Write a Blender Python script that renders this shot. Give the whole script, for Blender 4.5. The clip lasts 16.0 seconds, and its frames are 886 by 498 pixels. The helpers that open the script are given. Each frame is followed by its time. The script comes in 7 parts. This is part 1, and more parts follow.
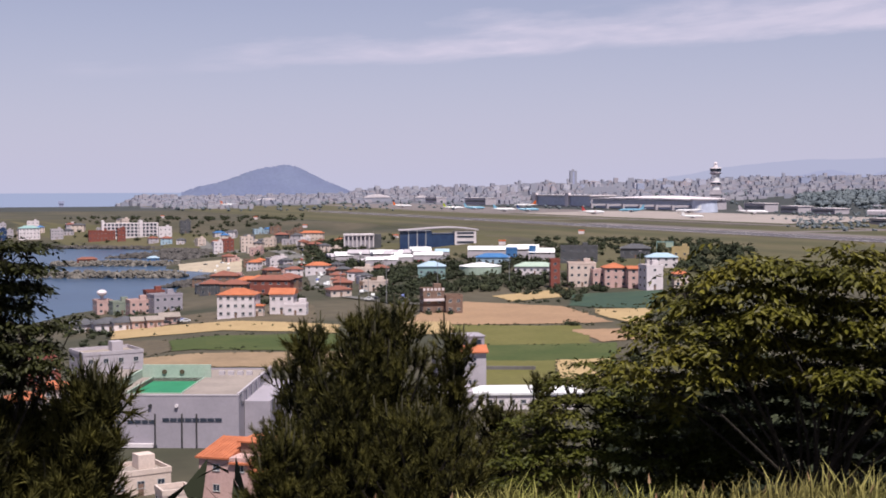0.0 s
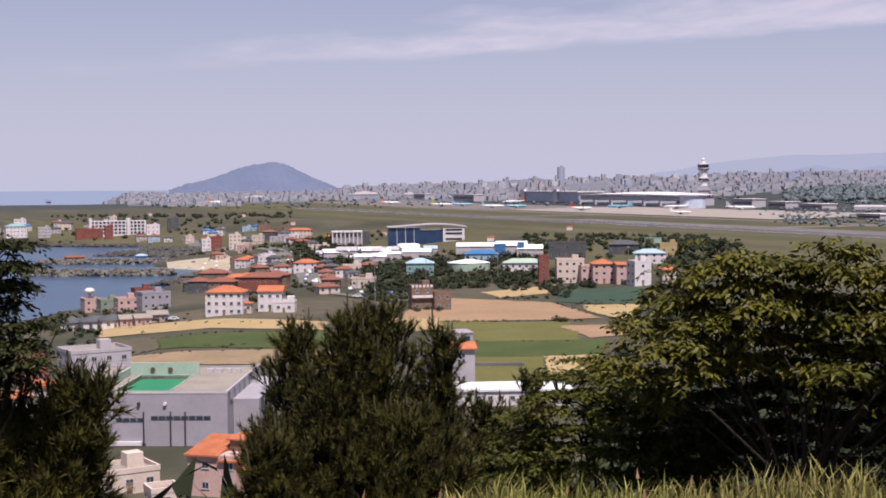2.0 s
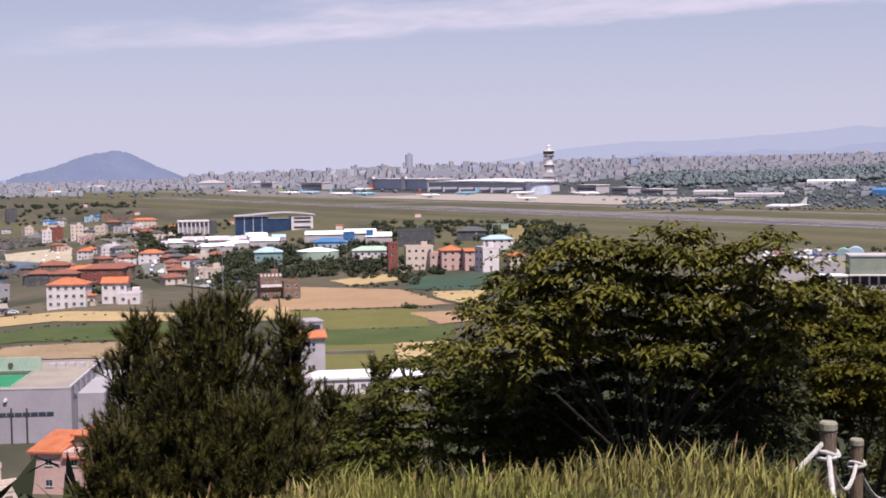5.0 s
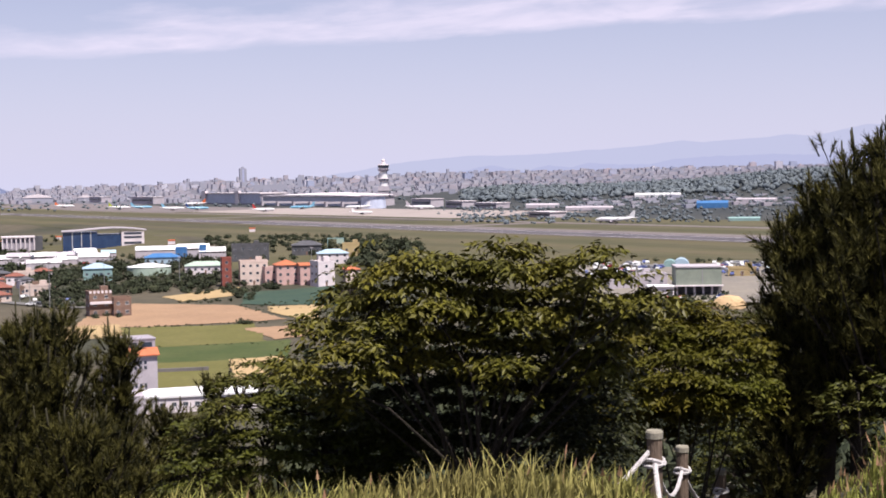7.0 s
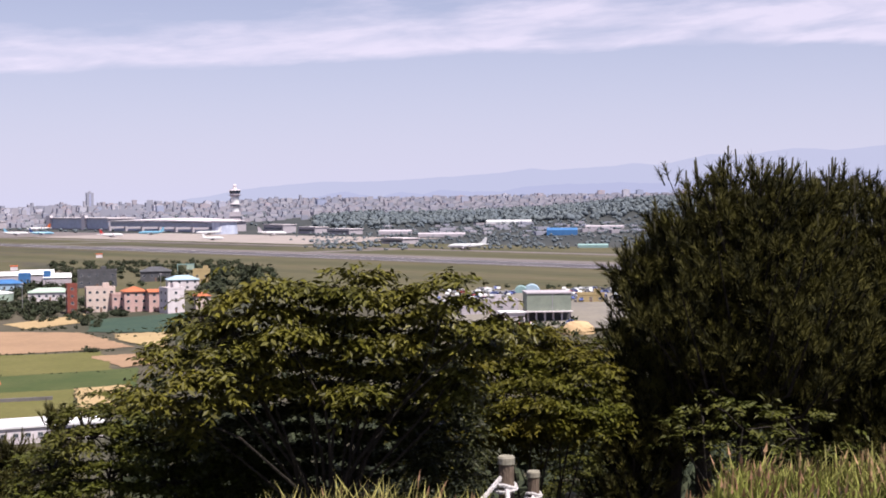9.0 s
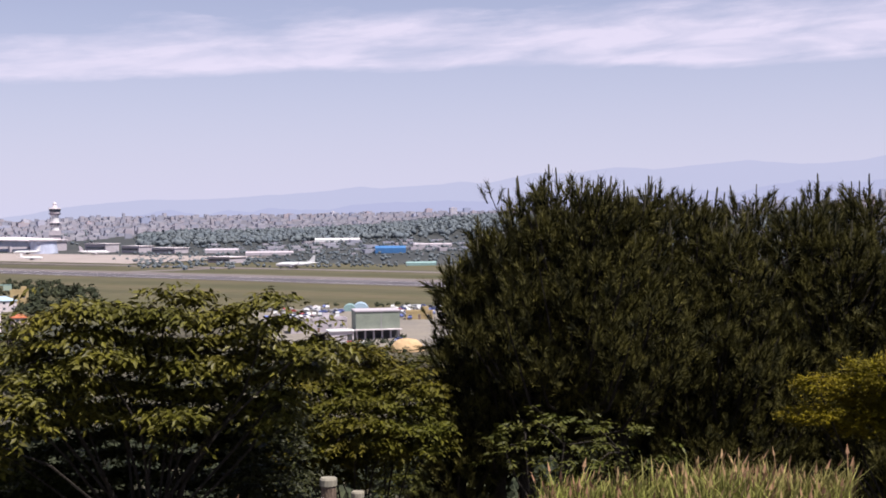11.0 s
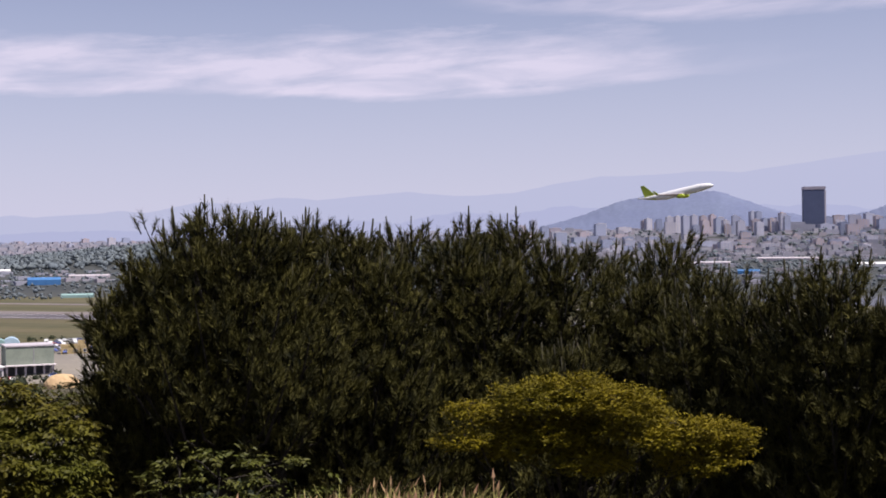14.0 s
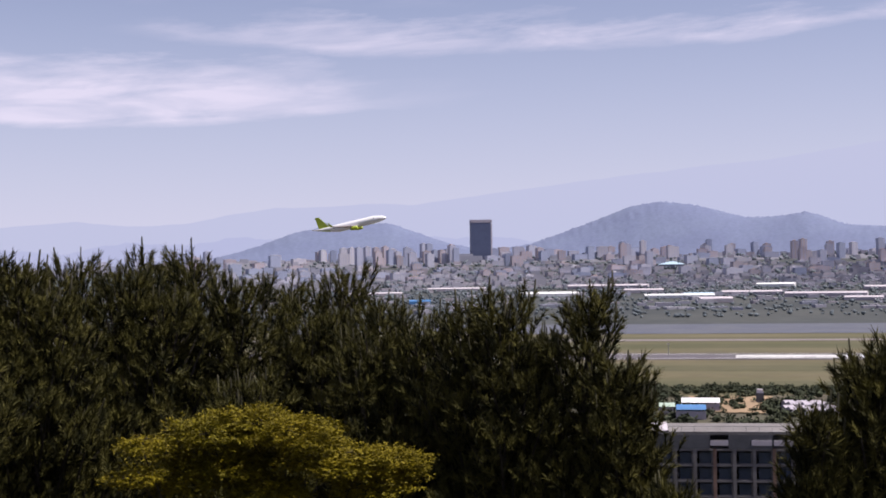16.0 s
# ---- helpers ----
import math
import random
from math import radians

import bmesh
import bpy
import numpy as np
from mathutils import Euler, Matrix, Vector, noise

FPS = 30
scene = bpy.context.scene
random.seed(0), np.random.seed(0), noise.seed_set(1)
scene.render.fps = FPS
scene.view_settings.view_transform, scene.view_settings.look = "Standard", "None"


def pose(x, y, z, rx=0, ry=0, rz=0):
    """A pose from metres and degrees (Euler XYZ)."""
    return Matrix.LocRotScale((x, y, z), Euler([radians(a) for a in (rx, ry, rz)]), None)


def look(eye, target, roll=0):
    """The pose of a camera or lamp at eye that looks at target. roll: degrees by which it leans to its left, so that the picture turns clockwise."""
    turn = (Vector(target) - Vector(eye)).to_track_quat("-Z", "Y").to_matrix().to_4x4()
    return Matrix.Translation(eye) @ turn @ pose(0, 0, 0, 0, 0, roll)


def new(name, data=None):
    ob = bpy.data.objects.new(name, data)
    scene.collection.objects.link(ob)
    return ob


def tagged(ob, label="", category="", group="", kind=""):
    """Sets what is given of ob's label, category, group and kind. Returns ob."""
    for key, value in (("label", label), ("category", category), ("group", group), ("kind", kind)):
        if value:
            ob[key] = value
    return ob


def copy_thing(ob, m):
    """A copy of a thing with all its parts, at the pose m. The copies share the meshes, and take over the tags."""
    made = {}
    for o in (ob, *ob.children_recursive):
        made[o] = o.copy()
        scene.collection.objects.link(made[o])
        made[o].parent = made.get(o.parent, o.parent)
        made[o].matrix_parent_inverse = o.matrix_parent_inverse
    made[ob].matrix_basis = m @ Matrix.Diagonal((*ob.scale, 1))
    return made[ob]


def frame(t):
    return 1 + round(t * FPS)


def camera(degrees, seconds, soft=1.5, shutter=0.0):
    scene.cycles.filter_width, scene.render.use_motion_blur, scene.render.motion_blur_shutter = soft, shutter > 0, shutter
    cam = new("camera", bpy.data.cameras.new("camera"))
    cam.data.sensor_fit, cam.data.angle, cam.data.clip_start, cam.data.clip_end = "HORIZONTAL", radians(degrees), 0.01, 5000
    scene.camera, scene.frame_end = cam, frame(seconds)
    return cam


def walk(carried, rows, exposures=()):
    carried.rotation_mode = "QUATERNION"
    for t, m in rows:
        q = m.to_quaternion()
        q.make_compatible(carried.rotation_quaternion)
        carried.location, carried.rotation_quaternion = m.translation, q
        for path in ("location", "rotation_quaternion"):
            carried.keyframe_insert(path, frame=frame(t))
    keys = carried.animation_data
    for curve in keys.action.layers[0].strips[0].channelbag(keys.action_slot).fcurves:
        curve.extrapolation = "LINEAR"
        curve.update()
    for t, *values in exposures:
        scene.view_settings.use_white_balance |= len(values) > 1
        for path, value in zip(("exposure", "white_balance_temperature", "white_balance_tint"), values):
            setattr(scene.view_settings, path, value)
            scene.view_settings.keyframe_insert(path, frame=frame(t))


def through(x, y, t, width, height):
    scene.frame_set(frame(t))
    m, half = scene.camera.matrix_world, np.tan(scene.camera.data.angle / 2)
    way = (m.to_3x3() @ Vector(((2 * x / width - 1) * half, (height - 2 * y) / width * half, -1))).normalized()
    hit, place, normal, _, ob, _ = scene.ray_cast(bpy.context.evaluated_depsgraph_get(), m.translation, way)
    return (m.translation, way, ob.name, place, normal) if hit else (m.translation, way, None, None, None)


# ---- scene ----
# Metres, z up. Bearings run to the left from the first view's direction; the airfield is at height 0.
cam = camera(36.94, 16.0, soft=1.8)
# seconds; eye's shift from the viewpoint; bearing, pitch and roll in degrees
PATH = (
    (0, -0.089, -0.042, -0.004, -0.044, -2.672, -0.199),
    (0.5, -0.083, -0.052, -0.007, -0.243, -2.706, -0.23),
    (1, -0.084, -0.046, -0.007, -0.373, -2.737, -0.286),
    (1.5, -0.079, -0.049, -0.007, -0.444, -2.778, -0.378),
    (2, -0.086, -0.037, -0.007, -0.546, -2.817, -0.385),
    (2.5, -0.084, -0.045, -0.004, -0.888, -2.913, -0.486),
    (3, -0.088, -0.039, -0.007, -1.547, -3.027, -0.573),
    (5.5, -0.044, -0.026, -0.009, -8.783, -3.503, -0.811),
    (6, -0.027, -0.031, -0.004, -10.516, -3.464, -0.895),
    (6.5, -0.025, -0.035, -0.003, -12.307, -3.269, -0.895),
    (7, -0.045, -0.032, 0.001, -14.176, -2.906, -0.786),
    (7.5, -0.073, -0.022, 0.003, -15.971, -2.487, -0.623),
    (8, -0.072, -0.033, 0.007, -17.469, -2.258, -0.538),
    (10.5, 0.019, 0.017, 0.001, -25.922, -1.271, -0.488),
    (11, 0.028, 0.028, 0.005, -27.946, -1.117, -0.538),
    (11.5, 0.039, 0.038, 0, -30.078, -0.909, -0.487),
    (12, 0.055, 0.047, 0.002, -32.304, -0.738, -0.569),
    (12.5, 0.07, 0.055, 0.003, -34.656, -0.557, -0.593),
    (13, 0.087, 0.048, 0.004, -37.098, -0.366, -0.617),
    (13.5, 0.105, 0.038, 0.007, -39.667, -0.161, -0.606),
    (14, 0.107, 0.04, 0.01, -42.428, 0.053, -0.588),
    (14.5, 0.1, 0.046, 0.007, -45.586, 0.268, -0.561),
    (15, 0.092, 0.051, 0.005, -49.046, 0.529, -0.702),
    (15.5, 0.085, 0.051, 0.009, -52.739, 0.843, -0.722),
    (16, 0.081, 0.044, 0.009, -56.423, 1.248, -0.761),
)


def held(x, y, z, bearing, pitch, roll):
    eye = Vector((x, y, 42.0 + z))
    a, b = radians(bearing), radians(pitch)
    return look(eye, eye + Vector((-math.sin(a) * math.cos(b), math.cos(a) * math.cos(b), math.sin(b))), roll)


walk(cam, [(t, held(*row)) for t, *row in PATH], exposures=((0, 0.50, 6500, 15), (3, 0.50, 6500, 15), (5.5, 0.67, 6500, 15), (6, 0.66, 6500, 15), (6.5, 0.82, 6500, 15), (7, 0.83, 6500, 15), (8, 0.87, 6500, 15), (10.5, 0.80, 6500, 15), (12.5, 0.83, 6500, 15), (13, 0.67, 6500, 15), (14, 0.67, 6500, 15), (15, 0.75, 6500, 15), (16, 0.77, 6500, 15)))

# ---- light ----
SUN_BEARING, SUN_HEIGHT = -160.0, 64.0
world = bpy.data.worlds.new("sky")
scene.world = world
world.use_nodes = True
wn, wl = world.node_tree.nodes, world.node_tree.links
wn.clear()


def wnode(kind, **values):
    n = wn.new(kind)
    for key, value in values.items():
        if key in ("operation", "blend_type", "data_type", "sky_type", "noise_dimensions", "interpolation_type"):
            if key == "operation":
                n.operation = value
            elif key == "blend_type":
                n.blend_type = value
            elif key == "data_type":
                n.data_type = value
            elif key == "interpolation_type":
                n.interpolation_type = value
            else:
                n.sky_type = value
    return n


def wmath(op, a, b=None, c=None):
    n = wnode("ShaderNodeMath", operation=op)
    for i, v in enumerate((a, b, c)):
        if v is None:
            continue
        if isinstance(v, (int, float)):
            n.inputs[i].default_value = v
        else:
            wl.new(v, n.inputs[i])
    return n.outputs[0]


sky = wnode("ShaderNodeTexSky", sky_type="NISHITA")
sky.sun_disc = False
sky.sun_elevation, sky.sun_rotation = radians(SUN_HEIGHT), radians(-SUN_BEARING)
sky.altitude, sky.air_density, sky.dust_density, sky.ozone_density = 60, 1.0, 0.6, 3.0
coord = wnode("ShaderNodeTexCoord").outputs["Generated"]
sep = wnode("ShaderNodeSeparateXYZ")
wl.new(coord, sep.inputs[0])
el = wmath("MULTIPLY", wmath("ARCSINE", sep.outputs[2]), 57.2958)
az = wmath("MULTIPLY", wmath("ARCTAN2", wmath("MULTIPLY", sep.outputs[0], -1.0), sep.outputs[1]), 57.2958)
# thin streaks of high cloud: a long band that climbs slowly as one turns right
drawn = wnode("ShaderNodeCombineXYZ")
wl.new(wmath("MULTIPLY", az, 0.11), drawn.inputs[0])
wl.new(wmath("ADD", wmath("MULTIPLY", el, 0.62), wmath("MULTIPLY", az, 0.035)), drawn.inputs[1])
streak = wnode("ShaderNodeTexNoise")
streak.inputs["Scale"].default_value, streak.inputs["Detail"].default_value, streak.inputs["Roughness"].default_value = 1.9, 9, 0.6
wl.new(drawn.outputs[0], streak.inputs["Vector"])
# finer wisps within the bands
thread = wnode("ShaderNodeCombineXYZ")
wl.new(wmath("MULTIPLY", az, 0.16), thread.inputs[0])
wl.new(wmath("ADD", wmath("MULTIPLY", el, 0.85), wmath("MULTIPLY", az, 0.05)), thread.inputs[1])
thread.inputs[2].default_value = 4.7
fray = wnode("ShaderNodeTexNoise")
fray.inputs["Scale"].default_value, fray.inputs["Detail"].default_value, fray.inputs["Roughness"].default_value, fray.inputs["Distortion"].default_value = 1.3, 5, 0.55, 0.4
wl.new(thread.outputs[0], fray.inputs["Vector"])


def by_bearing(rows, top):
    """A value that follows the bearing, from rows of bearing and value."""
    n = wn.new("ShaderNodeValToRGB")
    n.color_ramp.interpolation = "EASE"
    wl.new(wmath("DIVIDE", wmath("SUBTRACT", 25.0, az), 110.0), n.inputs[0])
    for i, (bearing, value) in enumerate(rows):
        e = n.color_ramp.elements[i] if i < 2 else n.color_ramp.elements.new(1.0)
        e.position = (25.0 - bearing) / 110.0
        e.color = (value / top, value / top, value / top, 1)
    return wmath("MULTIPLY", n.outputs[0], top)


def clipped(value, most=1.0):
    return wmath("MINIMUM", wmath("MAXIMUM", value, 0.0), most)


def cloud_band(lower, upper, strength, soft_low, soft_high):
    """A streak between two heights that follow the bearing, crisp below and frayed above."""
    lifted = wmath("ADD", el, wmath("MULTIPLY", wmath("SUBTRACT", streak.outputs[0], 0.5), 0.9))
    torn = wmath("ADD", el, wmath("MULTIPLY", wmath("SUBTRACT", streak.outputs[0], 0.5), 3.2))
    low_side = clipped(wmath("DIVIDE", wmath("SUBTRACT", lifted, by_bearing(lower, 14.0)), soft_low))
    high_side = clipped(wmath("DIVIDE", wmath("SUBTRACT", by_bearing(upper, 14.0), torn), soft_high))
    wisps = clipped(wmath("ADD", wmath("MULTIPLY", wmath("SUBTRACT", fray.outputs[0], 0.36), 2.4), 0.3))
    return wmath("MULTIPLY", wmath("MULTIPLY", wmath("MULTIPLY", low_side, high_side), wisps), by_bearing(strength, 1.0))


main_band = cloud_band(((24, 4.3), (15, 4.5), (10, 4.8), (2, 5.24), (-3, 5.5), (-10, 5.9), (-18, 6.28), (-23, 6.5), (-30, 6.6), (-38, 6.42), (-44, 6.4), (-49, 6.75), (-54, 7.2), (-62, 7.9)),
                       ((24, 5.3), (15, 5.4), (10, 5.9), (2, 6.7), (-3, 7.5), (-11, 8.1), (-17, 8.7), (-24, 9.2), (-33, 9.2), (-38, 9.5), (-45, 9.6), (-50, 9.5), (-54, 8.6), (-62, 8.4)),
                       ((24, 0.0), (17, 0.0), (14, 0.35), (11.8, 0.1), (9.5, 0.62), (0, 0.85), (-30, 0.95), (-46, 0.95), (-51, 0.6), (-56, 0.1), (-60, 0.0)), 0.35, 1.3)
upper_band = cloud_band(((24, 12.0), (-42, 10.3), (-46, 10.0), (-52, 9.45), (-60, 9.55), (-68, 9.65), (-75, 10.2), (-82, 10.6)),
                        ((24, 12.4), (-42, 10.9), (-46, 11.1), (-52, 11.4), (-60, 11.1), (-68, 11.0), (-75, 11.2), (-82, 11.6)),
                        ((24, 0.0), (-41, 0.0), (-47, 0.55), (-54, 0.7), (-70, 0.75), (-82, 0.6)), 0.4, 0.9)
high = clipped(wmath("MULTIPLY", wmath("SUBTRACT", el, 11.5), 0.25))
veil = wmath("MULTIPLY", high, wmath("MAXIMUM", wmath("MULTIPLY", wmath("SUBTRACT", streak.outputs[0], 0.47), 5.0), 0.0))
cover = wmath("MINIMUM", wmath("MULTIPLY", wmath("MAXIMUM", wmath("MAXIMUM", main_band, upper_band), veil), 0.8), 0.66)
mix = wnode("ShaderNodeMix", data_type="RGBA")
wl.new(cover, mix.inputs[0])
tint = wnode("ShaderNodeMix", data_type="RGBA", blend_type="MULTIPLY")
tint.inputs[0].default_value = 1.0
tint.inputs[7].default_value = (1.06, 0.93, 1.0, 1)
wl.new(sky.outputs[0], tint.inputs[6])
# the air's own haze pales the sky towards the horizon
low = wmath("POWER", wmath("SUBTRACT", 1.0, wmath("MINIMUM", wmath("MAXIMUM", wmath("DIVIDE", el, 22.0), 0.0), 1.0)), 1.6)
hazed = wnode("ShaderNodeMix", data_type="RGBA")
wl.new(wmath("MULTIPLY", low, 0.92), hazed.inputs[0])
wl.new(tint.outputs[2], hazed.inputs[6])
hazed.inputs[7].default_value = (7.1, 7.25, 9.4, 1)
wl.new(hazed.outputs[2], mix.inputs[6])
mix.inputs[7].default_value = (9.7, 9.0, 10.6, 1)
back = wnode("ShaderNodeBackground")
back.inputs[1].default_value = 0.055
wl.new(mix.outputs[2], back.inputs[0])
wout = wnode("ShaderNodeOutputWorld")
wl.new(back.outputs[0], wout.inputs[0])

sun_data = bpy.data.lights.new("sun", "SUN")
sun_data.energy, sun_data.angle, sun_data.color = 5.0, radians(0.53), (1.0, 0.95, 0.88)
sun = new("sun", sun_data)
sb, sh = radians(SUN_BEARING), radians(SUN_HEIGHT)
sun.matrix_world = look((-math.sin(sb) * math.cos(sh) * 300, math.cos(sb) * math.cos(sh) * 300, math.sin(sh) * 300 + 42), (0, 0, 42))

# ---- materials ----


def material(name, colour, second=None, scale=1.0, rough=0.8, metal=0.0, fine=0.25, bump=0.0, through=0.0, vary=0.0, spec=0.3, stretch=(1, 1, 1), objects=True):
    """A surface with two scales of variation, and by object or island where vary > 0."""
    m = bpy.data.materials.new(name)
    m.use_nodes = True
    n, l = m.node_tree.nodes, m.node_tree.links
    bsdf = n["Principled BSDF"]
    bsdf.inputs["Roughness"].default_value, bsdf.inputs["Metallic"].default_value = rough, metal
    bsdf.inputs["Specular IOR Level"].default_value = spec
    second = second or tuple(c * 0.75 for c in colour)
    tc = n.new("ShaderNodeTexCoord")
    mp = n.new("ShaderNodeMapping")
    mp.inputs["Scale"].default_value = stretch
    l.new(tc.outputs["Object"], mp.inputs[0])
    big = n.new("ShaderNodeTexNoise")
    big.inputs["Scale"].default_value, big.inputs["Detail"].default_value = scale, 5
    l.new(mp.outputs[0], big.inputs["Vector"])
    ramp = n.new("ShaderNodeValToRGB")
    ramp.color_ramp.elements[0].position, ramp.color_ramp.elements[1].position = 0.35, 0.65
    ramp.color_ramp.elements[0].color, ramp.color_ramp.elements[1].color = (*colour, 1), (*second, 1)
    l.new(big.outputs[0], ramp.inputs[0])
    small = n.new("ShaderNodeTexNoise")
    small.inputs["Scale"].default_value, small.inputs["Detail"].default_value = scale * 9, 3
    l.new(mp.outputs[0], small.inputs["Vector"])
    hsv = n.new("ShaderNodeHueSaturation")
    l.new(ramp.outputs[0], hsv.inputs["Color"])
    value = n.new("ShaderNodeMath")
    value.operation = "MULTIPLY_ADD"
    value.inputs[1].default_value, value.inputs[2].default_value = fine * 2, 1 - fine
    l.new(small.outputs[0], value.inputs[0])
    out = value.outputs[0]
    if vary:
        ran = n.new("ShaderNodeObjectInfo").outputs["Random"] if objects else n.new("ShaderNodeNewGeometry").outputs["Random Per Island"]
        more = n.new("ShaderNodeMath")
        more.operation = "MULTIPLY_ADD"
        more.inputs[1].default_value, more.inputs[2].default_value = vary * 2, 1 - vary
        l.new(ran, more.inputs[0])
        both = n.new("ShaderNodeMath")
        both.operation = "MULTIPLY"
        l.new(out, both.inputs[0])
        l.new(more.outputs[0], both.inputs[1])
        out = both.outputs[0]
    l.new(out, hsv.inputs["Value"])
    l.new(hsv.outputs[0], bsdf.inputs["Base Color"])
    if bump:
        b = n.new("ShaderNodeBump")
        b.inputs["Strength"].default_value, b.inputs["Distance"].default_value = bump, 0.05
        l.new(small.outputs[0], b.inputs["Height"])
        l.new(b.outputs[0], bsdf.inputs["Normal"])
    if through:
        tr = n.new("ShaderNodeBsdfTranslucent")
        l.new(hsv.outputs[0], tr.inputs[0])
        mx = n.new("ShaderNodeMixShader")
        mx.inputs[0].default_value = through
        l.new(bsdf.outputs[0], mx.inputs[1])
        l.new(tr.outputs[0], mx.inputs[2])
        l.new(mx.outputs[0], n["Material Output"].inputs[0])
    return m


def pick(name, colours, rough=0.6, metal=0.0, vary=True):
    """One of several paints, by the object's own random number."""
    m = material(name, colours[0], rough=rough, metal=metal, scale=0.6, fine=0.1)
    n, l = m.node_tree.nodes, m.node_tree.links
    ramp = n.new("ShaderNodeValToRGB")
    ramp.color_ramp.interpolation = "CONSTANT"
    for i, c in enumerate(colours):
        e = ramp.color_ramp.elements[i] if i < 2 else ramp.color_ramp.elements.new(i / len(colours))
        e.position, e.color = i / len(colours), (*c, 1)
    info = n.new("ShaderNodeObjectInfo") if vary else n.new("ShaderNodeNewGeometry")
    l.new(info.outputs["Random" if vary else "Random Per Island"], ramp.inputs[0])
    hsv = next(q for q in n if q.bl_idname == "ShaderNodeHueSaturation")
    l.new(ramp.outputs[0], hsv.inputs["Color"])
    return m


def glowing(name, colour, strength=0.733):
    """For the plain backdrop of far mountains and sea alone: haze as emitted colour."""
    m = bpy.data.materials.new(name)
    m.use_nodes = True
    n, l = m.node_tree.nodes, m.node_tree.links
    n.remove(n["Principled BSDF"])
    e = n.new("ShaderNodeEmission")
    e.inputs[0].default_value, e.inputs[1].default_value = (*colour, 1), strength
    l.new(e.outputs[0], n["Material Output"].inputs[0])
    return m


M_LAND = material("scrub_land", (0.0358, 0.0365, 0.0227), (0.0743, 0.0626, 0.0427), scale=0.012, rough=0.95, fine=0.45)
M_GRASSFIELD = material("airfield_grass", (0.0595, 0.0567, 0.0253), (0.0848, 0.073, 0.0396), scale=0.01, rough=0.95, fine=0.2, stretch=(1, 1, 1))
M_ASPHALT = material("runway_asphalt", (0.0652, 0.0576, 0.0684), (0.0846, 0.0753, 0.0846), scale=0.02, rough=0.85, fine=0.2)
M_TAXI = material("taxiway_concrete", (0.125, 0.108, 0.108), (0.147, 0.125, 0.122), scale=0.03, rough=0.85, fine=0.15)
M_APRON = material("apron_concrete", (0.239, 0.204, 0.191), (0.27, 0.233, 0.216), scale=0.02, rough=0.85, fine=0.12)
M_ROAD = material("road_asphalt", (0.11, 0.107, 0.103), (0.138, 0.131, 0.124), scale=0.05, rough=0.9)
M_MARK = material("white_paint", (0.8, 0.8, 0.78), (0.7, 0.7, 0.68), scale=0.2, rough=0.6, fine=0.1)
M_TAN = material("ripe_barley", (0.262, 0.168, 0.102), (0.227, 0.144, 0.0886), scale=0.06, rough=0.95, fine=0.2, bump=0.3)
M_STRAW = material("cut_straw", (0.33, 0.241, 0.124), (0.289, 0.206, 0.107), scale=0.08, rough=0.95, fine=0.2, bump=0.3)
M_GREEN = material("green_crop", (0.0372, 0.0544, 0.0131), (0.053, 0.066, 0.0186), scale=0.06, rough=0.95, fine=0.3, bump=0.3)
M_LIGHTGREEN = material("light_green_crop", (0.0886, 0.0853, 0.0227), (0.106, 0.0972, 0.0296), scale=0.06, rough=0.95, fine=0.25, bump=0.3)
M_DARKCROP = material("dark_crop", (0.0241, 0.0482, 0.0344), (0.0344, 0.0585, 0.0378), scale=0.08, rough=0.9, fine=0.4)
M_OLIVE = material("fallow_land", (0.0709, 0.0578, 0.0392), (0.0955, 0.0757, 0.0509), scale=0.07, rough=0.95, fine=0.35)
M_DIRT = material("bare_soil", (0.186, 0.131, 0.0826), (0.234, 0.165, 0.103), scale=0.06, rough=0.95, fine=0.25)
M_SAND = material("pale_sand", (0.344, 0.289, 0.22), (0.289, 0.241, 0.186), scale=0.08, rough=0.95)
M_SEA = material("sea_water", (0.022, 0.05, 0.10), (0.03, 0.065, 0.12), scale=0.01, rough=0.28, fine=0.3, bump=0.8, spec=0.5)
M_ROCK = material("black_lava_rock", (0.0413, 0.0378, 0.0378), (0.0757, 0.0688, 0.0654), scale=0.3, rough=0.95, fine=0.4, vary=0.3, objects=False)
M_BREAK = material("breakwater_stone", (0.138, 0.124, 0.11), (0.0894, 0.0826, 0.0757), scale=0.3, rough=0.95, fine=0.4, vary=0.3, objects=False)
M_WOOD = material("weathered_post_wood", (0.131, 0.0963, 0.0722), (0.0894, 0.0619, 0.0447), scale=6, rough=0.85, bump=0.5, stretch=(1, 1, 0.2))
M_ENDGRAIN = material("grey_post_top", (0.248, 0.227, 0.179), (0.179, 0.165, 0.131), scale=20, rough=0.9)
M_ROPE = material("white_rope", (0.624, 0.592, 0.592), (0.528, 0.496, 0.496), scale=40, rough=0.9, bump=0.6)
M_BARK = material("dark_bark", (0.0291, 0.0223, 0.0173), (0.0173, 0.0137, 0.01), scale=9, rough=0.95, bump=0.7, stretch=(1, 1, 0.3))
M_NEEDLE = material("pine_needles", (0.010, 0.011, 0.004), (0.080, 0.072, 0.017), scale=5.0, rough=0.75, fine=0.2, through=0.05, vary=0.3, objects=False, spec=0.12)
M_NEEDLESHADE = material("shaded_shoot_core", (0.006, 0.007, 0.003), (0.009, 0.009, 0.004), scale=1.2, rough=0.9, spec=0.05)
M_CANDLE = material("pine_candle", (0.0683, 0.0637, 0.0325), (0.052, 0.0455, 0.026), scale=3, rough=0.8, vary=0.2, objects=False)
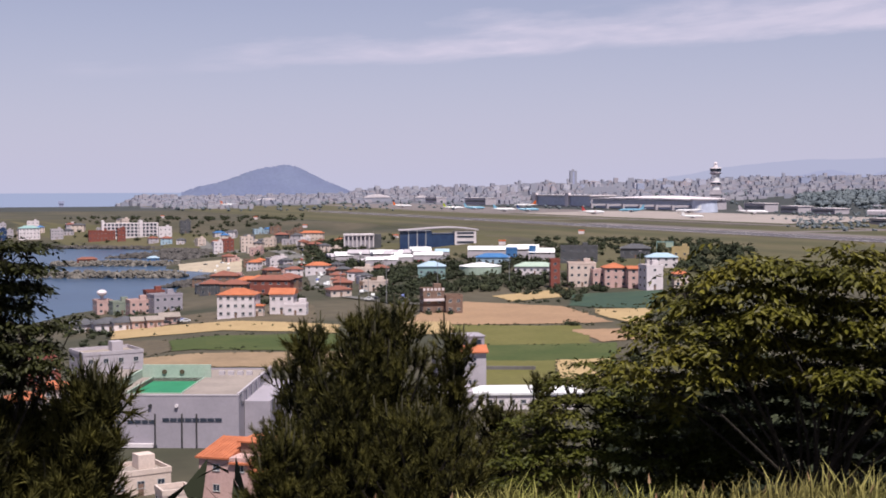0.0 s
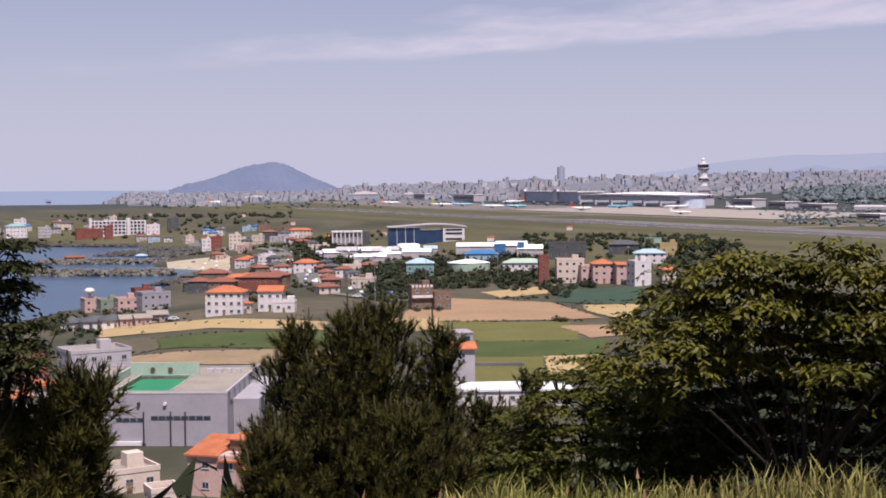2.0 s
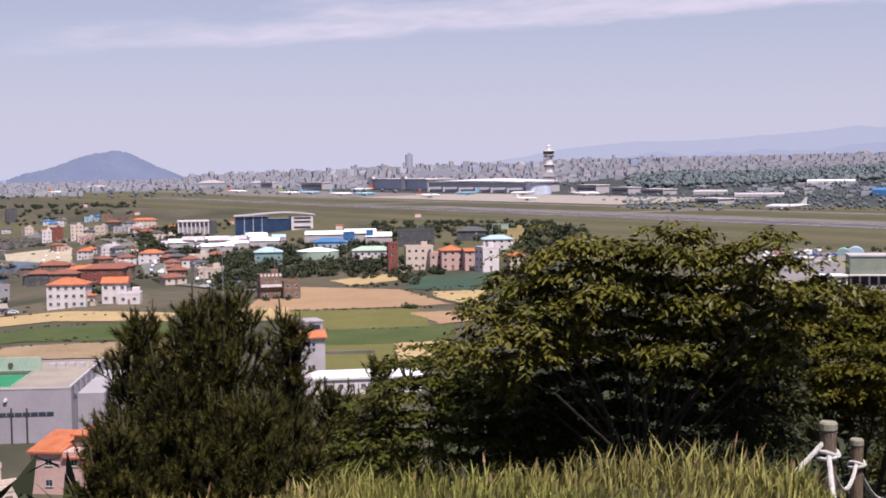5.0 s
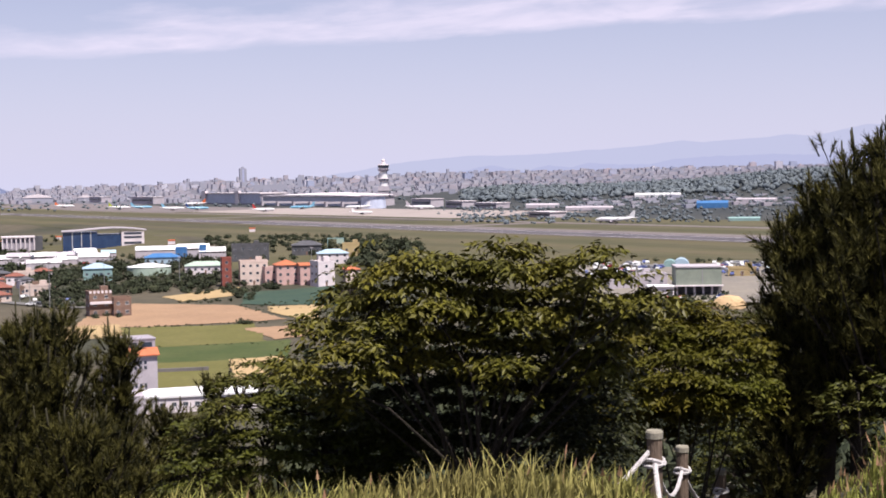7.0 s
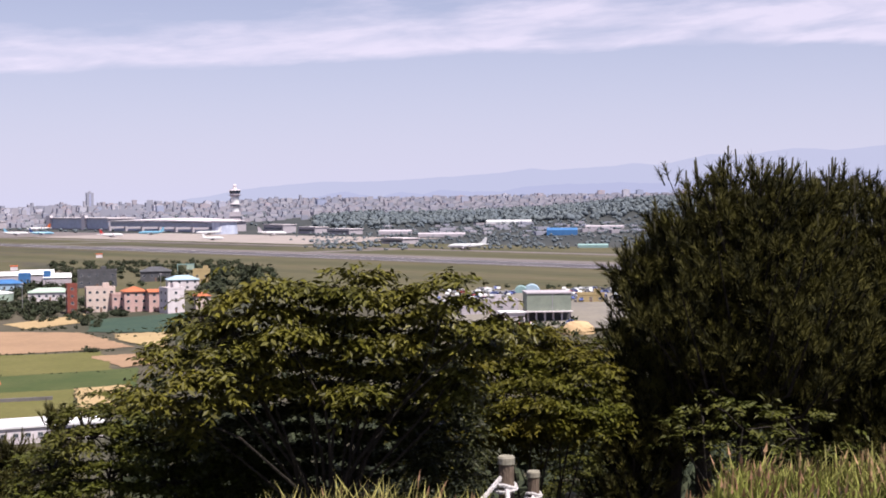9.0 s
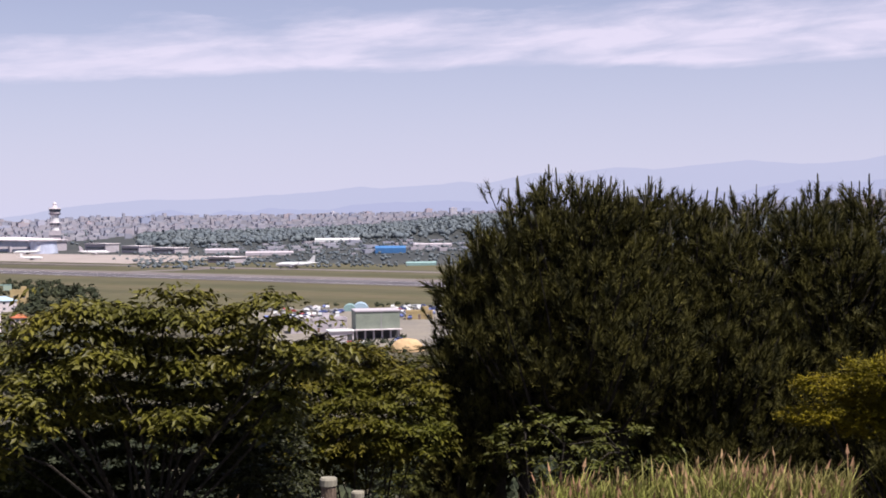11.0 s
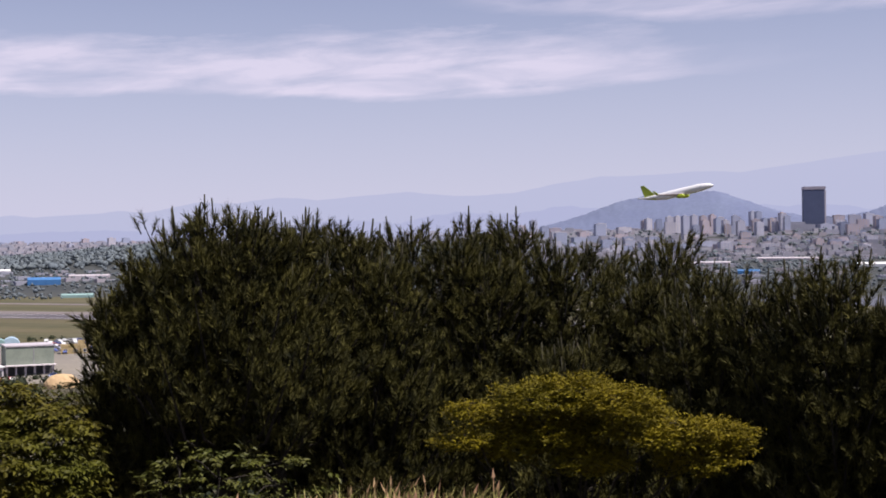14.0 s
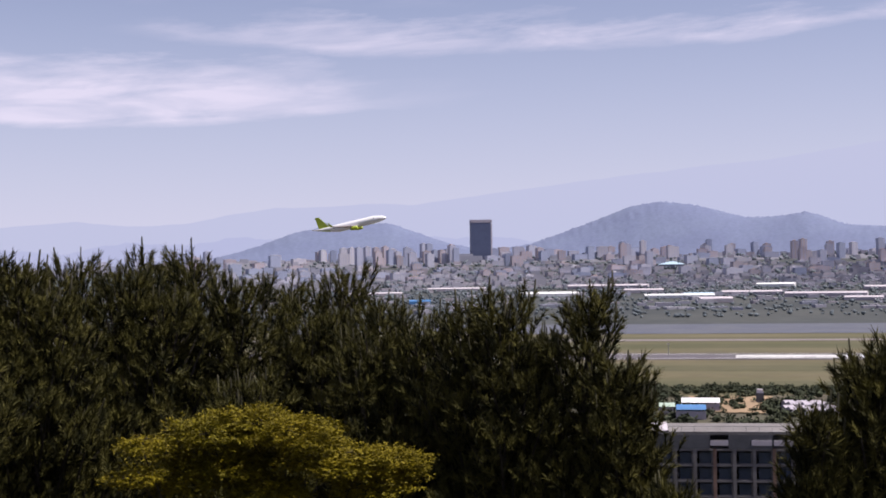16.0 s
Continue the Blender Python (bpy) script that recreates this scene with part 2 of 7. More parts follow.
M_LEAF = material("cherry_leaves", (0.050, 0.050, 0.006), (0.084, 0.074, 0.009), scale=1.5, rough=0.5, fine=0.2, through=0.06, vary=0.5, objects=False, spec=0.22)
M_SHRUBLEAF = material("shrub_leaves", (0.0399, 0.0476, 0.0051), (0.0561, 0.0544, 0.00765), scale=1.5, rough=0.55, spec=0.2, fine=0.2, through=0.12, vary=0.35, objects=False)
M_OCHRELEAF = material("ochre_shrub_leaves", (0.0688, 0.0564, 0.0055), (0.0482, 0.0509, 0.0055), scale=1.5, rough=0.55, spec=0.12, fine=0.2, through=0.12, vary=0.35, objects=False)
M_YELLOWLEAF = material("yellow_green_leaves", (0.128, 0.0986, 0.00425), (0.0833, 0.0697, 0.0034), scale=2, rough=0.55, fine=0.2, through=0.12, vary=0.5, objects=False, spec=0.1)
M_GRASS = material("hill_grass", (0.144, 0.155, 0.0324), (0.211, 0.184, 0.063), scale=0.8, rough=0.7, fine=0.2, through=0.2, vary=0.5, objects=False, spec=0.15)
M_SEED = material("seed_heads", (0.25, 0.17, 0.085), (0.24, 0.12, 0.075), scale=2, rough=0.8, through=0.2, vary=0.3, objects=False)
M_WOODS = material("tree_clumps", (0.0158, 0.022, 0.0103), (0.0275, 0.0316, 0.0144), scale=0.12, rough=0.9, fine=0.5, vary=0.35, objects=False)
# far ground turned bluer, the air's haze mixed into its colour
M_HAZYLAND = material("hazy_far_land", (0.0299, 0.0344, 0.036), (0.042, 0.0449, 0.0434), scale=0.006, rough=0.95, fine=0.4)
# terminal glass far paler than the dark window glass, for the haze before it
M_HAZYTERMGLASS = material("hazy_terminal_glass", (0.363, 0.393, 0.501), (0.424, 0.454, 0.564), scale=0.02, rough=0.3)
M_HAZYWOODS = material("hazy_far_woods", (0.0822, 0.101, 0.12), (0.105, 0.122, 0.131), scale=0.02, rough=0.95, fine=0.2, vary=0.12, objects=False)
# hill forest colour shifted to the blue of the hazy air between
M_HAZYOREUM = material("hazy_wooded_hill", (0.0959, 0.113, 0.186), (0.105, 0.125, 0.196), scale=0.01, rough=0.95, fine=0.2)
M_WHITE = material("white_render", (0.61, 0.55, 0.577), (0.527, 0.474, 0.494), scale=0.25, rough=0.8, fine=0.12, bump=0.1)
M_GREY = material("grey_render", (0.298, 0.27, 0.311), (0.262, 0.24, 0.277), scale=0.2, rough=0.85, fine=0.1, bump=0.1)
M_PALEGREY = material("pale_grey_render", (0.39, 0.355, 0.39), (0.34, 0.309, 0.34), scale=0.25, rough=0.85, fine=0.12)
M_DARKGREY = material("dark_grey_cladding", (0.0826, 0.0826, 0.0929), (0.0619, 0.0619, 0.0688), scale=0.3, rough=0.6)
M_PINK = material("pink_render", (0.491, 0.322, 0.295), (0.429, 0.286, 0.268), scale=0.3, rough=0.85)
M_CREAM = material("cream_render", (0.56, 0.458, 0.412), (0.494, 0.398, 0.354), scale=0.3, rough=0.85)
M_BRICK = material("red_brick", (0.206, 0.0619, 0.0482), (0.165, 0.0516, 0.0413), scale=0.5, rough=0.9)
M_BROWN = material("brown_brick", (0.193, 0.124, 0.0963), (0.151, 0.0963, 0.0757), scale=0.5, rough=0.9)
M_TILE = material("orange_roof_tiles", (0.4, 0.132, 0.064), (0.32, 0.1, 0.048), scale=0.5, rough=0.8, fine=0.2)
M_DARKTILE = material("dull_red_roof", (0.206, 0.0757, 0.055), (0.165, 0.0688, 0.0516), scale=0.5, rough=0.85)
M_ROOFDECK = material("roof_deck_concrete", (0.26, 0.22, 0.198), (0.208, 0.176, 0.16), scale=0.12, rough=0.9, fine=0.2)
M_COURT = material("court_green", (0.0206, 0.179, 0.0894), (0.0172, 0.151, 0.0757), scale=0.2, rough=0.8, fine=0.08)
M_COURTWALL = material("pale_green_wall", (0.31, 0.385, 0.323), (0.275, 0.344, 0.289), scale=0.3, rough=0.8)
M_TEAL = material("teal_cladding", (0.206, 0.316, 0.31), (0.179, 0.275, 0.275), scale=0.3, rough=0.6)
M_BLUE = material("blue_sheet_roof", (0.0482, 0.151, 0.33), (0.0413, 0.124, 0.289), scale=0.3, rough=0.5)
M_PALEBLUE = material("pale_blue_sheet", (0.31, 0.413, 0.495), (0.275, 0.372, 0.454), scale=0.3, rough=0.5)
M_GREENWALL = material("grey_green_cladding", (0.206, 0.234, 0.193), (0.179, 0.206, 0.172), scale=0.25, rough=0.7)
M_YELLOW = material("ochre_render", (0.385, 0.296, 0.151), (0.344, 0.261, 0.138), scale=0.3, rough=0.8)
M_GLASS = material("dark_window_glass", (0.0258, 0.0344, 0.0516), (0.0387, 0.0473, 0.0688), scale=0.3, rough=0.12, spec=0.6)
M_BLUEGLASS = material("blue_curtain_glass", (0.0172, 0.0344, 0.0894), (0.0241, 0.0482, 0.11), scale=0.2, rough=0.15, spec=0.6)
M_FRAME = material("pale_window_frame", (0.413, 0.413, 0.413), (0.378, 0.378, 0.378), scale=1, rough=0.5)
M_METAL = material("galvanised_metal", (0.275, 0.275, 0.282), (0.227, 0.227, 0.234), scale=1, rough=0.5, metal=0.6)
M_DARKPOLE = material("dark_pipe", (0.0482, 0.0447, 0.0482), (0.0344, 0.0344, 0.0378), scale=1, rough=0.6)
M_CONCRETE = material("raw_concrete", (0.145, 0.134, 0.134), (0.108, 0.0991, 0.0991), scale=0.25, rough=0.9, fine=0.25)
# city walls, windows and tower cladding carry distance haze in their blue-grey colours
M_HAZYCITY = pick("city_render", [(0.377, 0.368, 0.423), (0.423, 0.396, 0.423), (0.331, 0.34, 0.414), (0.386, 0.317, 0.322), (0.276, 0.304, 0.396), (0.46, 0.442, 0.478), (0.34, 0.285, 0.285), (0.239, 0.267, 0.359)], 0.85)
M_HAZYCITYFAR = pick("hazy_far_city_render", [(0.269, 0.262, 0.311), (0.295, 0.282, 0.322), (0.256, 0.259, 0.308), (0.289, 0.266, 0.299), (0.236, 0.243, 0.299), (0.316, 0.308, 0.348)], 0.85, vary=False)
M_HAZYCITYWIN = material("hazy_city_windows", (0.273, 0.292, 0.421), (0.303, 0.324, 0.457), scale=0.1, rough=0.4)
M_HAZYTOWER = material("hazy_tower_cladding", (0.070, 0.086, 0.150), (0.060, 0.074, 0.132), scale=0.05, rough=0.6)
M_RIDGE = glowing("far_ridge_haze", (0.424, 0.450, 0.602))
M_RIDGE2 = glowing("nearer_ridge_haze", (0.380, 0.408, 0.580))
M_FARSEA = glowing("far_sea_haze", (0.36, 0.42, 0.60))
M_PLANE = material("aircraft_white", (0.608, 0.608, 0.624), (0.56, 0.56, 0.576), scale=0.2, rough=0.35, fine=0.05, spec=0.5)
M_PLANEBLUE = material("aircraft_light_blue", (0.151, 0.33, 0.454), (0.138, 0.31, 0.427), scale=0.2, rough=0.35, fine=0.05, spec=0.5)
M_PLANEGREEN = material("aircraft_lime", (0.289, 0.358, 0.0206), (0.261, 0.33, 0.0206), scale=0.2, rough=0.35, fine=0.05, spec=0.5)
M_PLANEORANGE = material("aircraft_orange", (0.516, 0.117, 0.0275), (0.482, 0.103, 0.0275), scale=0.2, rough=0.35, fine=0.05)
M_PLANERED = material("aircraft_red", (0.344, 0.0344, 0.0344), (0.31, 0.0344, 0.0344), scale=0.2, rough=0.35, fine=0.05)
M_PLANENAVY = material("aircraft_navy", (0.0206, 0.0413, 0.138), (0.0206, 0.0413, 0.124), scale=0.2, rough=0.35, fine=0.05)
M_TYRE = material("tyre_rubber", (0.0258, 0.0258, 0.0258), (0.0344, 0.0344, 0.0344), scale=2, rough=0.9)
M_CAR = pick("car_paint", [(0.516, 0.516, 0.523), (0.378, 0.385, 0.399), (0.0344, 0.0344, 0.0413), (0.482, 0.482, 0.482), (0.0826, 0.11, 0.275), (0.275, 0.0344, 0.0344), (0.537, 0.537, 0.55), (0.138, 0.138, 0.151)], 0.3)
M_TENT = material("white_tarpaulin", (0.656, 0.648, 0.656), (0.576, 0.576, 0.592), scale=0.3, rough=0.6, fine=0.08)
M_YARD = material("gravel_yard", (0.144, 0.131, 0.117), (0.186, 0.165, 0.138), scale=0.06, rough=0.95)
M_SANDHEAP = material("sand_heap", (0.427, 0.303, 0.172), (0.378, 0.261, 0.144), scale=0.4, rough=0.95, bump=0.4)
M_TOWNGROUND = material("town_streets", (0.121, 0.117, 0.141), (0.0938, 0.0957, 0.114), scale=0.02, rough=0.95, fine=0.3)
M_NET = material("shade_net", (0.0585, 0.0633, 0.086), (0.0722, 0.0757, 0.0929), scale=0.03, rough=0.9, fine=0.3)
M_GRASSDARK = material("damp_airfield_grass", (0.0485, 0.0485, 0.0204), (0.0622, 0.0567, 0.0286), scale=0.01, rough=0.95, fine=0.25)
M_GRASSTAN = material("dry_airfield_grass", (0.0879, 0.073, 0.0396), (0.0709, 0.0622, 0.0319), scale=0.012, rough=0.95, fine=0.25)
# leaf green darkened for a backlit tree edge and shaded undergrowth
M_SHADELEAF = material("shade_dark_leaves", (0.0155, 0.0184, 0.00484), (0.0266, 0.028, 0.00676), scale=1.5, rough=0.55, fine=0.2, through=0.08, vary=0.5, objects=False, spec=0.2)


# ---- the lie of the land ----
EYE = 42.0
NX, NY = 0.926, 0.378          # across the runway, away from the viewpoint


def at(bearing, dist):
    """Plan place at degrees to the left of the first view's direction and metres from the viewpoint."""
    a = math.radians(bearing)
    return -math.sin(a) * dist, math.cos(a) * dist


def step(a, b, v):
    t = np.clip((v - a) / (b - a), 0, 1)
    return t * t * (3 - 2 * t)


COAST = [at(*p) for p in ((40, 330), (24, 520), (19, 640), (15.5, 730), (13.5, 770), (11.6, 800), (11.2, 900), (9.6, 960), (9.4, 1060), (11.8, 1120),
                          (11.5, 1220), (9.8, 1290), (10.5, 1400), (13.0, 1500), (16, 1560), (20, 1600), (30, 1700), (60, 2000), (75, 900))]


def shore(x, y):
    """Metres from the coast: positive on land, negative at sea."""
    x, y = np.asarray(x, float), np.asarray(y, float)
    best, inside = np.full(x.shape, 1e9), np.zeros(x.shape, bool)
    for (ax, ay), (bx, by) in zip(COAST, COAST[1:] + COAST[:1]):
        dx, dy = bx - ax, by - ay
        t = np.clip(((x - ax) * dx + (y - ay) * dy) / (dx * dx + dy * dy), 0, 1)
        best = np.minimum(best, np.hypot(x - ax - t * dx, y - ay - t * dy))
        inside ^= ((ay > y) != (by > y)) & (x < ax + (y - ay) * dx / (dy if abs(dy) > 1e-9 else 1e-9))
    return np.where(inside, -best, best)


def ground(x, y):
    """Height of the land: a hill under the viewpoint, a plain by the sea, the airfield, and the rise to the mountains."""
    x, y = np.asarray(x, float), np.asarray(y, float)
    r, n, b = np.hypot(x, y), x * NX + y * NY, np.degrees(np.arctan2(-x, y))
    plain = -11 * (1 - step(200, 500, n)) * (1 - step(600, 1300, r))
    plain = plain + 0.03 * np.clip(n - 1050, 0, 1250) + 0.065 * (1 - 0.5 * step(-47, -40, b)) * np.clip(n - 2300, 0, 650) + 0.008 * np.maximum(0, n - 2950) + 0.005 * np.maximum(0, r - 2600) * (1 - step(11, 15, np.degrees(np.arctan2(-x, y))))
    plain = plain + 20 * np.exp(-((b + 30) / 4.5) ** 2 - ((r - 2550) / 380) ** 2) + 6 * np.exp(-((b + 17) / 2.0) ** 2 - ((r - 2550) / 380) ** 2) - 32 * step(3150, 3300, r) * step(12.8, 14.2, b) * (1 - step(60, 80, b))
    hill = 40.25 - 0.40 * np.maximum(0, r - 7.0) + 0.0008 * np.maximum(0, r - 7.0) ** 2
    hill = hill + 0.30 * np.exp(-((x - 5.2) ** 2 + (y - 6.0) ** 2) / 2.2) + 0.05 * np.clip(x, -5, 3)
    hill = hill - 0.55 * np.exp(-((np.degrees(np.arctan2(-x, y)) + 26.5) / 3.2) ** 2) * step(5.5, 7.5, r)
    hill = np.where(r > 170, -99, hill)
    s = shore(x, y)
    low = np.where(s < 0, np.maximum(-32, -25 + s * 0.3), np.minimum(plain, -24 + s * 0.10))
    return np.maximum(low, hill)


# ---- building helpers ----
def link_mesh(name, bm, mat, parent=None, label="", place=None):
    me = bpy.data.meshes.new(name)
    bm.to_mesh(me)
    bm.free()
    for m in mat if isinstance(mat, (list, tuple)) else [mat]:
        me.materials.append(m)
    ob = new(name, me)
    if parent is not None:
        ob.parent = parent
    if place is not None:
        ob.matrix_basis = place
    if label:
        ob["label"] = label
    return ob


def part(name, bm, mat, parent, label=""):
    return link_mesh(name, bm, mat, parent, label)


def arrays(name, verts, faces, mats, parent=None, index=None, smooth=False):
    """One mesh from arrays of corners and of faces that all have as many corners."""
    verts, faces = np.asarray(verts, np.float32), np.asarray(faces, np.int32)
    me = bpy.data.meshes.new(name)
    k = faces.shape[1]
    me.vertices.add(len(verts))
    me.vertices.foreach_set("co", verts.ravel())
    me.loops.add(faces.size)
    me.loops.foreach_set("vertex_index", faces.ravel())
    me.polygons.add(len(faces))
    me.polygons.foreach_set("loop_start", np.arange(0, faces.size, k, dtype=np.int32))
    if index is not None:
        me.polygons.foreach_set("material_index", np.asarray(index, np.int32))
    me.polygons.foreach_set("use_smooth", np.full(len(faces), smooth))
    for m in mats if isinstance(mats, (list, tuple)) else [mats]:
        me.materials.append(m)
    me.update(calc_edges=True)
    ob = new(name, me)
    if parent is not None:
        ob.parent = parent
    return ob


def empty(name, place, label, category, group="", kind=""):
    ob = new(name)
    ob.empty_display_size = 0.2
    ob.matrix_basis = place
    return tagged(ob, label, category, group, kind)


def box(bm, x0, x1, y0, y1, z0, z1, mi=0):
    v = [bm.verts.new(p) for p in ((x0, y0, z0), (x1, y0, z0), (x1, y1, z0), (x0, y1, z0), (x0, y0, z1), (x1, y0, z1), (x1, y1, z1), (x0, y1, z1))]
    for f in ((3, 2, 1, 0), (4, 5, 6, 7), (0, 1, 5, 4), (1, 2, 6, 5), (2, 3, 7, 6), (3, 0, 4, 7)):
        bm.faces.new([v[i] for i in f]).material_index = mi
    return v


def boxes(*rows):
    bm = bmesh.new()
    for r in rows:
        box(bm, *r)
    return bm


def tube(bm, points, radii, sides=6, mi=0):
    """A tapered tube along points."""
    rings, up = [], Vector((0.31, 0.17, 0.93))
    pts = [Vector(p) for p in points]
    for i, p in enumerate(pts):
        d = (pts[min(i + 1, len(pts) - 1)] - pts[max(i - 1, 0)]).normalized()
        a = d.cross(up)
        a = (a if a.length > 1e-3 else d.cross(Vector((1, 0, 0)))).normalized()
        b = d.cross(a)
        r = radii[i] if isinstance(radii, (list, tuple)) else radii
        rings.append([bm.verts.new(p + (a * math.cos(2 * math.pi * k / sides) + b * math.sin(2 * math.pi * k / sides)) * r) for k in range(sides)])
    for q, w in zip(rings, rings[1:]):
        for k in range(sides):
            bm.faces.new((q[k], q[(k + 1) % sides], w[(k + 1) % sides], w[k])).material_index = mi
    for ring in (rings[0][::-1], rings[-1]):
        bm.faces.new(ring).material_index = mi


def base(bearing, dist, lift=0.0, turn=0.0):
    """A pose on the ground whose own -y faces the viewpoint, turned further by degrees."""
    x, y = at(bearing, dist)
    return pose(x, y, float(ground(x, y)) + lift, 0, 0, bearing + turn)


def sheet(name, corners, mat, label, lift=0.15, cells=14, kind="structure", category="field"):
    """A patch of land with an outline of four corners (bearing, distance), laid on the ground."""
    c = [np.array(at(*p)) for p in corners]
    verts, faces = [], []
    rng = np.random.default_rng(len(name) + int(corners[0][1]))
    for i in range(cells + 1):
        for j in range(cells + 1):
            u, v = i / cells, j / cells
            p = (c[0] * (1 - u) + c[1] * u) * (1 - v) + (c[3] * (1 - u) + c[2] * u) * v
            if i in (0, cells) or j in (0, cells):
                p = p + rng.normal(0, 0.5, 2)
            verts.append((p[0], p[1], float(ground(*p)) + lift))
    for i in range(cells):
        for j in range(cells):
            k = i * (cells + 1) + j
            faces.append((k, k + cells + 1, k + cells + 2, k + 1))
    ob = arrays(name, verts, faces, mat)
    return tagged(ob, label, category, "", kind)


def strip(name, s0, s1, n0, n1, mat, label, lift, category, steps=40):
    """A band along the runway's direction: from s0 to s1 along, n0 to n1 across."""
    verts, faces = [], []
    for i in range(steps + 1):
        s = s0 + (s1 - s0) * i / steps
        for n in (n0, n1):
            x, y = NX * n - NY * s, NY * n + NX * s
            verts.append((x, y, float(ground(x, y)) + lift))
    for i in range(steps):
        faces.append((2 * i + 2, 2 * i + 3, 2 * i + 1, 2 * i))
    return tagged(arrays(name, verts, faces, mat), label, category, "", "structure")


def along(s, n, lift=0.0, turn=0.0):
    x, y = NX * n - NY * s, NY * n + NX * s
    return pose(x, y, float(ground(x, y)) + lift, 0, 0, 22.2 + turn)


# ---- land and sea ----
def land():
    r = np.concatenate([[0], np.linspace(1.5, 12, 12), np.linspace(14, 180, 40), np.linspace(195, 1700, 120), np.geomspace(1740, 4950, 60)])
    a = np.concatenate([np.arange(-84, 26, 0.4), np.arange(26, 276, 5.0)])
    R, A = np.meshgrid(r, np.radians(a), indexing="ij")
    X, Y = -np.sin(A) * R, np.cos(A) * R
    Z = ground(X, Y)
    n, m = X.shape
    i, j = np.meshgrid(np.arange(n - 1), np.arange(m), indexing="ij")
    j2 = (j + 1) % m
    f = np.stack([i * m + j, (i + 1) * m + j, (i + 1) * m + j2, i * m + j2], -1).reshape(-1, 4)
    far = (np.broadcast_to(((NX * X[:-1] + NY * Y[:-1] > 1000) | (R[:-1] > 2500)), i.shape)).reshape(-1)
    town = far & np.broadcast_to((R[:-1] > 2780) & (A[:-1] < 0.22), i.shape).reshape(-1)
    tagged(arrays("ground", np.stack([X, Y, Z], -1).reshape(-1, 3), f, [M_LAND, M_HAZYLAND, M_TOWNGROUND], index=far.astype(int) + town.astype(int), smooth=True), "scrubby green coastal plain under a low hill", "ground", "", "structure")


land()
bm = bmesh.new()
bm.faces.new([bm.verts.new((x, y, -25.0)) for x, y in COAST])
bmesh.ops.triangulate(bm, faces=bm.faces[:])
tagged(link_mesh("water", bm, M_SEA), "calm dark blue sea in the bay", "sea", "", "structure")

# fields between the hill and the town: corners by bearing and distance
sheet("field", ((13.4, 600), (5.6, 600), (5.4, 497), (13.4, 575)), M_OLIVE, "fallow olive-brown field behind the straw", 0.10)
sheet("field", ((14.1, 566), (4.5, 512), (4.5, 482), (14.1, 516)), M_STRAW, "pale yellow strip of cut straw", 0.25)
sheet("field", ((11.7, 482), (4.5, 480), (4.5, 428), (11.6, 443)), M_GREEN, "bright green crop field", 0.2)
sheet("field", ((14.4, 515), (11.7, 482), (11.6, 443), (14.4, 425)), M_OLIVE, "dull green rough field with dark walls", 0.2)
sheet("field", ((13.6, 432), (2.5, 428), (2.5, 385), (13.2, 405)), M_DIRT, "bare tan soil field", 0.22)
sheet("field", ((2.2, 516), (-0.4, 520), (-0.5, 478), (2.2, 470)), M_STRAW, "pale straw field beside the pine", 0.3)
sheet("field", ((1.0, 556), (-0.9, 606), (-0.6, 510), (1.6, 508)), M_TAN, "ripe barley field, tan brown", 0.2)
sheet("field", ((-0.9, 606), (-5.2, 574), (-7.4, 512), (-0.6, 508)), M_TAN, "large ripe barley field, tan brown", 0.2)
sheet("field", ((-2.2, 628), (-5.4, 652), (-5.5, 615), (-3.0, 600)), M_STRAW, "small straw-coloured field by a tree row", 0.25)
sheet("field", ((-5.6, 622), (-9.6, 628), (-9.8, 548), (-5.5, 574)), M_DARKCROP, "dark green vegetable field with a stone wall", 0.25)
sheet("field", ((-6.6, 558), (-9.0, 556), (-8.6, 500), (-6.7, 536)), M_STRAW, "straw-coloured field corner", 0.3)
sheet("field", ((-0.4, 508), (-6.0, 502), (-6.5, 446), (-0.6, 438)), M_LIGHTGREEN, "light green young crop field", 0.2)
sheet("field", ((-5.5, 488), (-9.2, 492), (-9.0, 462), (-6.9, 452)), M_TAN, "tan field beyond the green crop", 0.28)
sheet("field", ((-0.6, 440), (-7.5, 450), (-7.5, 402), (-0.6, 400)), M_GREEN, "mid-green crop field", 0.24)
sheet("field", ((-0.6, 401), (-4.9, 403), (-5.0, 352), (-0.6, 352)), M_LIGHTGREEN, "green meadow with a low wall", 0.26)
sheet("field", ((-4.9, 404), (-7.2, 408), (-7.0, 352), (-5.2, 352)), M_STRAW, "pale straw patch by a tree", 0.3)

strip_wall = boxes((-8.5, 8.5, -0.4, 0.4, 0, 1.0))
tagged(link_mesh("stone_wall", strip_wall, M_CONCRETE), "low pale dry stone wall across the meadow", "wall").matrix_basis = base(-2.75, 382, 0.2, 0)

# airfield
sheet("airfield_grass", ((19.5, 1990), (0, 1328), (-60, 502), (-84, 520)), M_GRASSFIELD, "mown olive airfield grass edge", 0.05, 30, category="grass")
strip("airfield_grass", -700, 3120, 498, 1010, M_GRASSFIELD, "mown olive-green airfield grass", 0.12, "grass", 80)
